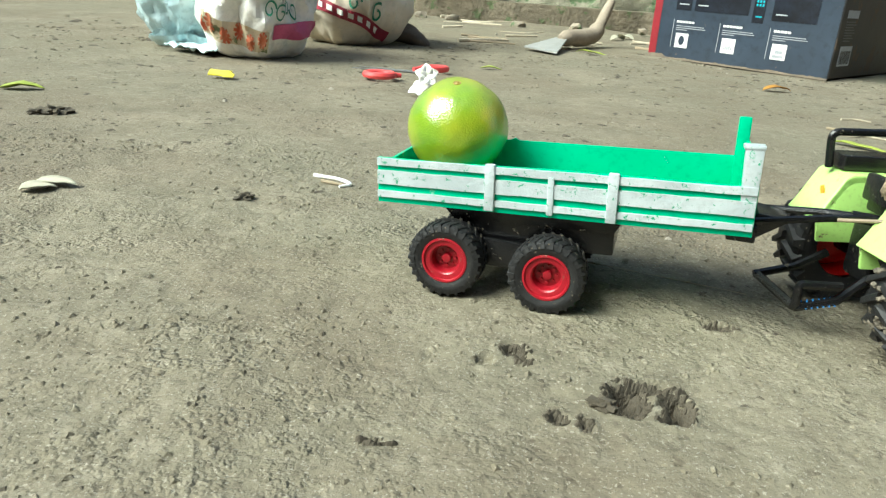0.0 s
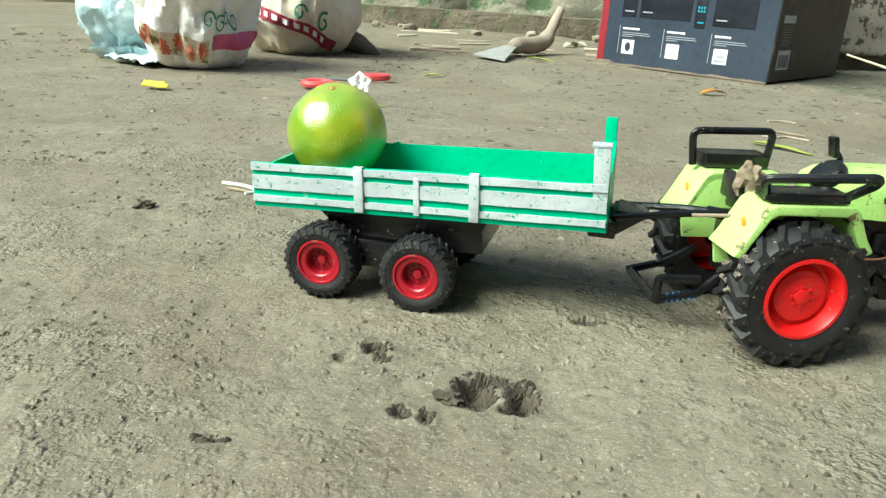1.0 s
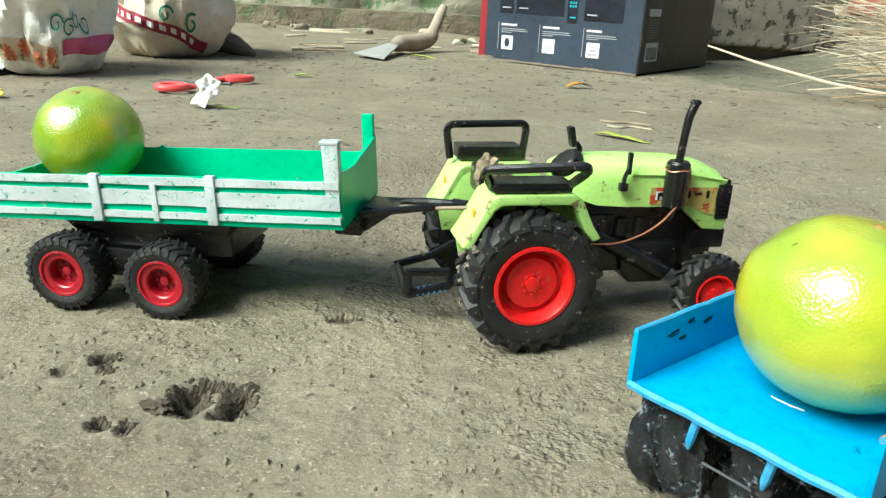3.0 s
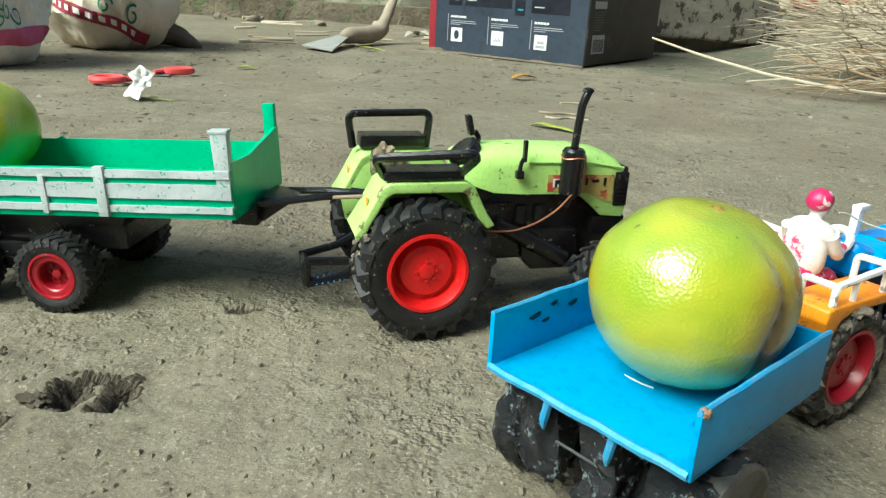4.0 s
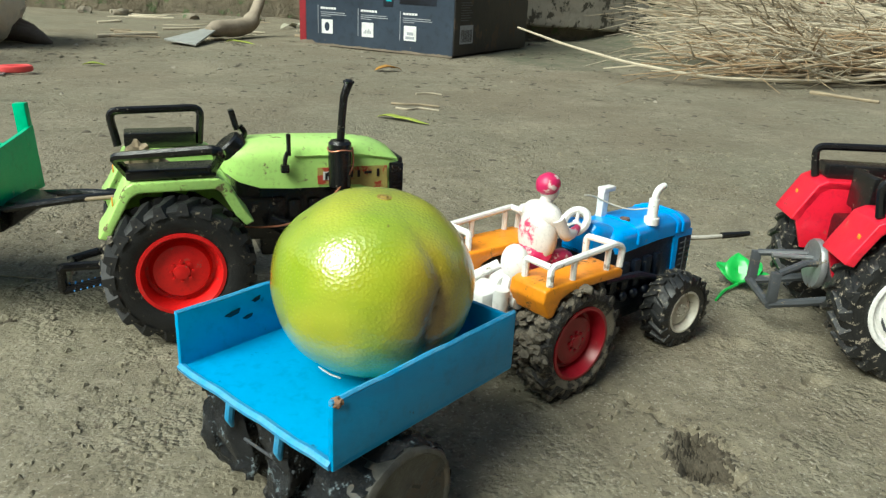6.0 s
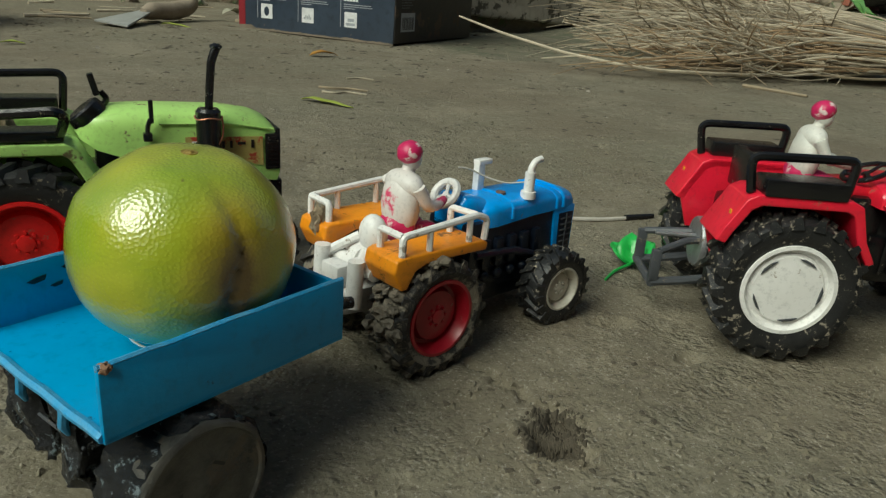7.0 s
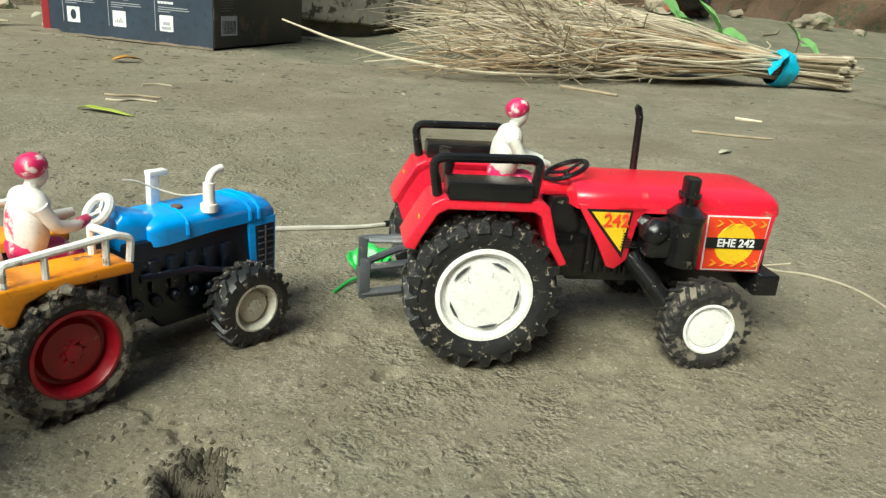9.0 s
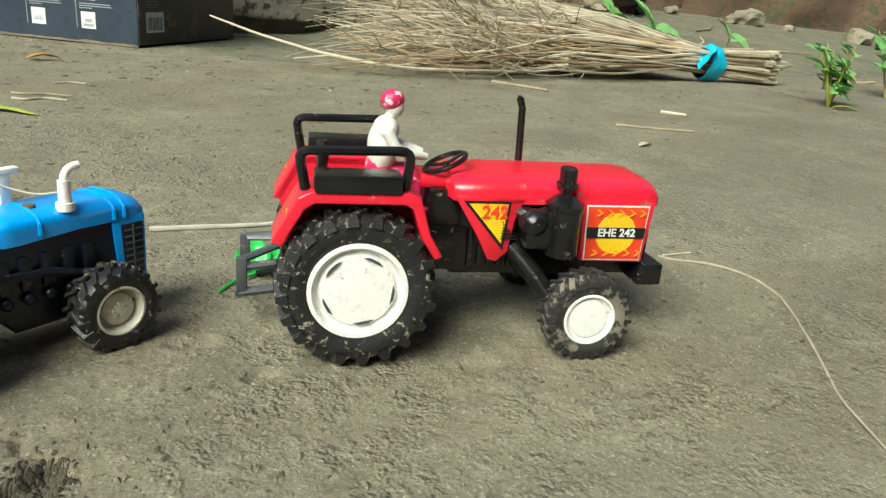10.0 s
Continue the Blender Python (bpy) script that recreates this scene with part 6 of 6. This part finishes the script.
twig([(1.524, 0.787), (1.545, 0.751)], 0.0032, TWIG_PALE)
twig([(1.318, 0.699), (1.36, 0.660), (1.397, 0.624)], 0.0024, TWIG)
twig([(0.612, 0.457), (0.64, 0.450), (0.666, 0.4445), (0.685, 0.441), (0.702, 0.4405)], 0.0021, CORD, "grey cord on the earth between the tractors", "cord", "cord")
twig([(0.700, 0.4405), (0.724, 0.4395)], 0.0026, BLACK, "black end of a cord", "cord_end", "cord")
twig([(0.900, 0.276), (0.908, 0.266), (0.9214, 0.257), (0.928, 0.240), (0.9299, 0.221), (0.918, 0.196), (0.8907, 0.169), (0.872, 0.151), (0.8552, 0.135), (0.825, 0.108), (0.80, 0.075)], 0.0009, TWIG_PALE, "thin pale wire curling on the earth", "wire", "wire")
twig([(0.905, 0.276), (0.930, 0.272)], 0.0008, TWIG_PALE, "thin pale wire curling on the earth", "wire", "wire")
twig([(0.17, 0.475), (0.22, 0.455), (0.26, 0.44)], 0.0005, TWIG, "thin straw on the earth", "straw", "straw")
random.seed(11)
for i in range(34):
    x, y = random.uniform(0.05, 1.0), random.uniform(2.0, 3.25)
    a, l = random.uniform(-0.5, 0.5), random.uniform(0.05, 0.22)
    twig([(x, y), (x + l * 0.5 * math.cos(a), y + l * 0.5 * math.sin(a)), (x + l * math.cos(a + 0.1), y + l * math.sin(a + 0.1))], random.uniform(0.0025, 0.006), random.choice((TWIG_PALE, TWIG_PALE, TWIG)))
for i in range(26):
    x = random.uniform(0.2, 3.4)
    y = random.uniform(2.5, 3.2) - 0.35 * max(0, x - 1.6)
    fallen_leaf(x, y, random.uniform(0.04, 0.1), random.uniform(0.02, 0.05), random.uniform(0, 360), random.choice((LEAF_OCHRE, LEAF_PALE, LEAF_PALE)), "dry fallen leaf near the wall", random.uniform(0.2, 0.6))
for i in range(24):
    x, y = random.uniform(1.7, 3.2), random.uniform(1.5, 2.4)
    y -= 0.3 * (x - 1.7)
    a, l = random.uniform(-0.9, 0.6), random.uniform(0.06, 0.25)
    twig([(x, y), (x + l * 0.5 * math.cos(a), y + l * 0.5 * math.sin(a)), (x + l * math.cos(a + 0.2), y + l * math.sin(a + 0.2))], random.uniform(0.002, 0.006), random.choice((TWIG_PALE, TWIG, TWIG_RUST)))

# a worn hoe blade with its crooked wooden handle
hoe = thing("hoe", "short hoe with a grey blade and a crooked wooden handle", "hoe", 0.32, 1.86, 0, height(0.32, 1.86))
bm = B()
prism(bm, [(-52, 42), (18, -34), (74, 178), (44, 184)], 3, 7, 0.6, axis="z")
part("blade", bm, material("worn_pale_steel", (0.42, 0.43, 0.42), 0.5, (0.34, 0.34, 0.32), 40, metal=0.2), hoe, "dull grey steel blade", at=pose(0, 0, 0.004, 5, -2, 0))
bm = B()
tube(bm, [(52, 160, 22), (80, 190, 30), (115, 225, 26), (160, 280, 34), (182, 308, 72), (206, 338, 122)], [13, 21, 23, 22, 15, 11], 14, soft=18)
for v in bm.verts:
    v.co += v.normal * 0.004 * noise.noise(v.co * 40)
part("handle", bm, material("pale_worn_wood", (0.40, 0.33, 0.25), 0.7, (0.28, 0.23, 0.17), 20, bump=0.002), hoe, "crooked pale wooden handle")

# the green toy sprig behind the red tractor
sprig = thing("toy_plant_sprig", "bright green plastic toy leaf sprig on the earth", "toy plant", 0.643, 0.352, 0, height(0.643, 0.352) - 0.001)
for k, (yaw, up, l, w) in enumerate(((60, 52, 0.021, 0.017), (20, 24, 0.025, 0.018), (95, 22, 0.021, 0.017), (-25, 18, 0.021, 0.016))):
    bm = B()
    leaf_mesh(bm, l, w, 0.35, k)
    lf = part("leaf", bm, TOY_GREEN, sprig, at=pose(0, 0, 0.004, 0, -up, yaw))
    lf.modifiers.new("thick", "SOLIDIFY").thickness = 0.0008
bm = B()
tube(bm, [(0, 0, 4), (-14, -5, 3), (-26, -14, 2)], [1.2, 1.0, 0.8], 6, soft=4)
part("stem", bm, TOY_GREEN, sprig)

# ---- twig broom ----
broom = thing("twig_broom", "long twig broom of dry stalks tied with blue plastic", "broom")
random.seed(5)
HEAD, TIE = Vector((2.315, 1.10, 0.045)), Vector((2.12, 1.145, 0.05))
for i in range(270):
    u = random.random() ** 0.85
    spread = random.gauss(0, 1)
    r0 = Vector((random.uniform(-0.015, 0.015), random.uniform(-0.022, 0.022), random.uniform(-0.028, 0.028)))
    start = HEAD + Vector((random.uniform(-0.05, 0.03), 0, 0)) + r0 * 1.4
    tie = TIE + r0
    tip = Vector((random.uniform(1.08 + 0.42 * u, 1.55 + 0.3 * u), 1.22 + 0.78 * u, 0.006 + 0.20 * u * random.uniform(0.4, 1.15)))
    mid = tie.lerp(tip, 0.45) + Vector((0, random.uniform(-0.07, 0.07), 0.01 + random.uniform(-0.03, 0.05)))
    kink = tie.lerp(tip, 0.75) + Vector((0, random.uniform(-0.09, 0.09), random.uniform(-0.04, 0.05)))
    pts = [start, tie, mid, kink, tip]
    for p in pts:
        p.z = max(p.z, height(p.x, p.y) + 0.004)
    r = random.uniform(0.0013, 0.0033)
    bm = B()
    tube(bm, pts, [r * 1.5, r * 1.3, r, r * 0.75, r * 0.4], 5, unit=1.0, soft=0.06)
    for b_ in range(random.randint(2, 4)):
        f = random.uniform(0.1, 0.85)
        base = mid.lerp(tip, f)
        to = base + Vector((random.uniform(-0.22, 0.02), random.uniform(-0.13, 0.13), random.uniform(-0.05, 0.08)))
        to.z = max(to.z, height(to.x, to.y) + 0.003)
        tube(bm, [base, base.lerp(to, 0.5) + Vector((0, 0, 0.008)), to], [r * 0.6, r * 0.45, r * 0.25], 4, unit=1.0)
    part("stalk", bm, TWIG_RUST if u < 0.3 and random.random() < 0.45 else random.choice((TWIG_PALE, TWIG_PALE, TWIG)), broom)
bm = B()
tube(bm, [(1.70, 1.20, 0.03), (1.56, 1.215, 0.012), (1.42, 1.20, 0.015), (1.31, 1.235, 0.014), (1.24, 1.25, 0.02), (1.165, 1.36, 0.03), (1.09, 1.49, 0.052), (1.037, 1.62, 0.076)], [0.0042, 0.004, 0.004, 0.0036, 0.0034, 0.003, 0.0028, 0.002], 6, unit=1.0, soft=0.03)
tube(bm, [(1.24, 1.24, 0.02), (1.16, 1.30, 0.03), (1.10, 1.33, 0.02)], [0.003, 0.002, 0.0012], 5, unit=1.0)
part("stalk", bm, TWIG_PALE, broom)
# loose forked twigs along the near edge of the spread
random.seed(31)
for i in range(34):
    f = i / 33
    base = Vector((random.uniform(1.45, 1.95), 1.20 + random.uniform(-0.03, 0.10), 0.02 + random.uniform(0, 0.05)))
    a = math.radians(random.uniform(150, 205) - 25 * random.random())
    pts = [base]
    for k in range(4):
        a += random.uniform(-0.22, 0.18)
        step = random.uniform(0.05, 0.12)
        q = pts[-1] + Vector((math.cos(a) * step, math.sin(a) * step * 0.8, random.uniform(-0.018, 0.024)))
        q.z = max(q.z, height(q.x, q.y) + 0.004)
        pts.append(q)
    r = random.uniform(0.0014, 0.003)
    bm = B()
    tube(bm, pts, [r * 1.2, r, r * 0.85, r * 0.65, r * 0.35], 5, unit=1.0, soft=0.012)
    for k in (1, 2, 3):
        s = random.choice((-1, 1))
        to = pts[k] + Vector((random.uniform(-0.10, -0.02), s * random.uniform(0.02, 0.09), random.uniform(-0.02, 0.04)))
        to.z = max(to.z, height(to.x, to.y) + 0.003)
        tube(bm, [pts[k], pts[k].lerp(to, 0.5) + Vector((0, 0.006 * s, 0.005)), to], [r * 0.6, r * 0.45, r * 0.25], 4, unit=1.0)
    part("stalk", bm, TWIG_PALE if i % 3 else TWIG, broom)
bm = B()
prof = [(-22, 36), (-20, 41), (-6, 44), (2, 40), (12, 43), (22, 38), (23, 33)]
lathe(bm, prof, 26, "x")
for v in bm.verts:
    v.co += Vector((0.010 * noise.noise(v.co * 30), 0, 0)) + v.co.normalized() * 0.006 * noise.noise(v.co * 45)
leaf_mesh(bm, 0.07, 0.055, 0.2, 2, pose(-0.01, -0.035, 0.03, 20, 40, 190))
part("binding", bm, material("cyan_plastic_strip", (0.02, 0.42, 0.62), 0.35, (0.015, 0.34, 0.52), 30, bump=0.002), broom, "blue plastic binding", at=pose(2.125, 1.145, 0.048, 0, 0, -12))


# ---- weeds ----
def weed(x, y, stems, tall, leaf, seed, label):
    random.seed(seed)
    t = thing("weed", label, "plant", x, y, 0, height(x, y))
    for s in range(stems):
        a, lean = random.uniform(0, math.tau), random.uniform(0.15, 0.55)
        h = tall * random.uniform(0.6, 1.1)
        end = Vector((math.cos(a) * lean * h, math.sin(a) * lean * h, h))
        bm = B()
        tube(bm, [(0, 0, 0), end * 0.5 + Vector((0, 0, h * 0.08)), end], [0.0028, 0.002, 0.001], 6, unit=1.0, soft=0.02)
        stem = part("stem", bm, LEAF_LIME if s % 2 else TWIG_RUST, t)
        for k in range(random.randint(4, 7)):
            f = random.uniform(0.35, 1.0)
            p = end * f
            bm = B()
            l = leaf * random.uniform(0.6, 1.15)
            leaf_mesh(bm, l, l * random.uniform(0.42, 0.6), random.uniform(-0.1, 0.3), k + s)
            part("leaf", bm, LEAF_LIME if random.random() < 0.12 else LEAF_GREEN, stem, at=pose(p.x, p.y, p.z, 35, 0, 30) @ pose(0, 0, 0, random.uniform(-20, 20), random.uniform(-30, 25), random.uniform(0, 360)))
    return t


weed(2.055, 0.785, 16, 0.12, 0.040, 2, "leafy green weed growing from the bare earth")
weed(2.46, 0.86, 5, 0.20, 0.07, 3, "taller green weed at the yard's edge")


def seedling(x, y, top, leaves, size, seed):
    """A thin bent stem with a few broad leaves spread near its top."""
    random.seed(seed)
    z0 = height(x + 0.03, y + 0.03)
    t = thing("seedling", "young broad-leaved seedling behind the broom", "plant", x + 0.03, y + 0.03, 0, z0)
    end = Vector((-0.03, -0.03, top - z0))
    bm = B()
    tube(bm, [(0, 0, 0), end * 0.55 + Vector((0.006, 0, 0.01)), end], [0.0028, 0.0022, 0.0014], 6, unit=1.0, soft=0.02)
    stem = part("stem", bm, TWIG_RUST, t)
    for k in range(leaves + 1):
        bm = B()
        l = size * random.uniform(0.75, 1.1)
        leaf_mesh(bm, l, l * 0.55, 0.15, k + seed)
        part("leaf", bm, LEAF_GREEN, stem, at=pose(end.x, end.y, end.z - 0.006 * k, 42, 0, 25) @ pose(0, 0, 0, random.uniform(-15, 15), random.uniform(-12, 14), -60 + k * 360 / (leaves + 1) + random.uniform(-25, 25)))
    return t


seedling(2.373, 1.705, 0.145, 3, 0.150, 4)
seedling(2.422, 1.572, 0.108, 3, 0.145, 9)
seedling(2.721, 1.509, 0.107, 2, 0.105, 6)
seedling(2.097, 1.833, 0.119, 2, 0.110, 12)


# ---- loose crumbs of earth ----
def crumbs(name, count, spread, size, mat, seed, label, flat=0.55):
    rng = np.random.default_rng(seed)
    base = [(1, 0, -0.7), (-0.8, 0.7, -0.6), (-0.6, -0.9, -0.7), (0.1, 0.2, 0.9), (0.7, 0.6, 0.2), (-0.5, 0.1, 0.6)]
    tris = [(0, 2, 1), (0, 4, 3), (4, 1, 5), (1, 2, 5), (2, 0, 3), (3, 5, 2), (4, 5, 3), (0, 1, 4)]
    x0, x1, y0, y1 = spread
    xs, ys = rng.uniform(x0, x1, count), y0 + (y1 - y0) * rng.random(count) ** 1.5
    keep = smooth_noise(xs * 14, ys * 14) + 0.3 * rng.standard_normal(count) > 0.0
    xs, ys = xs[keep], ys[keep]
    zs = earth(xs, ys)
    s = size * (0.35 + rng.random(len(xs)) ** 3 * 1.6) * (1 + 1.2 * np.clip(ys - 0.5, 0, 2))
    a = rng.uniform(0, 6.28, len(xs))
    co, faces = [], []
    for i in range(len(xs)):
        c, n_ = math.cos(a[i]), math.sin(a[i])
        for bx, by, bz in base:
            co.append((xs[i] + s[i] * (c * bx - n_ * by), ys[i] + s[i] * (n_ * bx + c * by), zs[i] + s[i] * flat * (bz + 0.3)))
        faces += [tuple(6 * i + k for k in f) for f in tris]
    me = bpy.data.meshes.new(name)
    me.from_pydata(co, [], faces)
    me.materials.append(mat)
    return tagged(new(name, me), label, "soil", kind="stuff")


crumbs("soil_crumbs", 30000, (-0.35, 1.05, 0.12, 0.72), 0.0013, EARTH, 21, "loose pale crumbs of dry earth")
# real crumbs, their dark colour also standing for shade along crust edges
crumbs("dark_soil_crumbs", 13000, (-0.8, 1.9, 0.12, 1.9), 0.0013, DARK_CLOD, 22, "loose dark crumbs of earth, also for shaded crust edges", 0.3)
crumbs("earth_clods", 9000, (-0.9, 2.3, 0.35, 2.1), 0.0019, EARTH, 27, "small flat clods of trodden dry earth", 0.3)
# flat flakes that put the shade of crust edges into dark colour
crumbs("earth_flakes", 3600, (-0.9, 2.3, 0.55, 2.1), 0.0030, DARK_CLOD, 29, "thin flakes coloured dark as the shaded edges of crust", 0.14)
crumbs("gravel_bits", 300, (-0.8, 3.0, 0.5, 2.9), 0.0017, material("grey_gravel", (0.36, 0.33, 0.27), 0.9, (0.24, 0.21, 0.17), 60), 23, "small grey stones on the earth")
def pit_crumbs():
    """Damp crumbs that line the pits, coloured darker to stand for the shade there."""
    rng = np.random.default_rng(31)
    co, faces = [], []
    shape = [(1, 0, -0.7), (-0.8, 0.7, -0.6), (-0.6, -0.9, -0.7), (0.1, 0.2, 0.9), (0.7, 0.6, 0.2), (-0.5, 0.1, 0.6)]
    tris = [(0, 2, 1), (0, 4, 3), (4, 1, 5), (1, 2, 5), (2, 0, 3), (3, 5, 2), (4, 5, 3), (0, 1, 4)]
    for px, py, a, b, d in PITS:
        if d < 0.005:
            continue
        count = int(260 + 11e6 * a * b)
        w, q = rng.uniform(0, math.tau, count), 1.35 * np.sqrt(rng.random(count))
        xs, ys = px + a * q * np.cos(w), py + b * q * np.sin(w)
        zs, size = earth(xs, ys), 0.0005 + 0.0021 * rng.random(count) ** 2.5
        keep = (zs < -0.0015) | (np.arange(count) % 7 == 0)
        for x, y, z, s in zip(xs[keep].tolist(), ys[keep].tolist(), zs[keep].tolist(), size[keep].tolist()):
            n0 = len(co)
            co += [(x + s * u, y + s * v, z + s * 0.8 * h) for u, v, h in shape]
            faces += [tuple(n0 + i for i in f) for f in tris]
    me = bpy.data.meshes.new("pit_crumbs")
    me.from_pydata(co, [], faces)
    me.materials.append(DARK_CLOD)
    return tagged(new("pit_crumbs", me), "damp earth crumbs in the pits, darkened to stand for shade", "soil", kind="stuff")


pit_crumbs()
for k, (x, y, r) in enumerate(((-0.322, 0.808, 0.009), (-0.334, 0.80, 0.006), (-0.311, 0.815, 0.006), (0.118, 0.356, 0.0035), (0.152, 0.312, 0.004), (0.232, 0.39, 0.003), (-0.06, 0.56, 0.005))):
    bm = B()
    ball(bm, (0, 0, 0), (r * 1500, r * 1000, r * 600), 0.9, sub=3, seed=k)
    tagged(part("mud_clod", bm, DARK_CLOD, at=on_ground(x, y, r * 0.2, k * 40)), "crumbly dark mud clod on the earth", "clod", "mud clods")
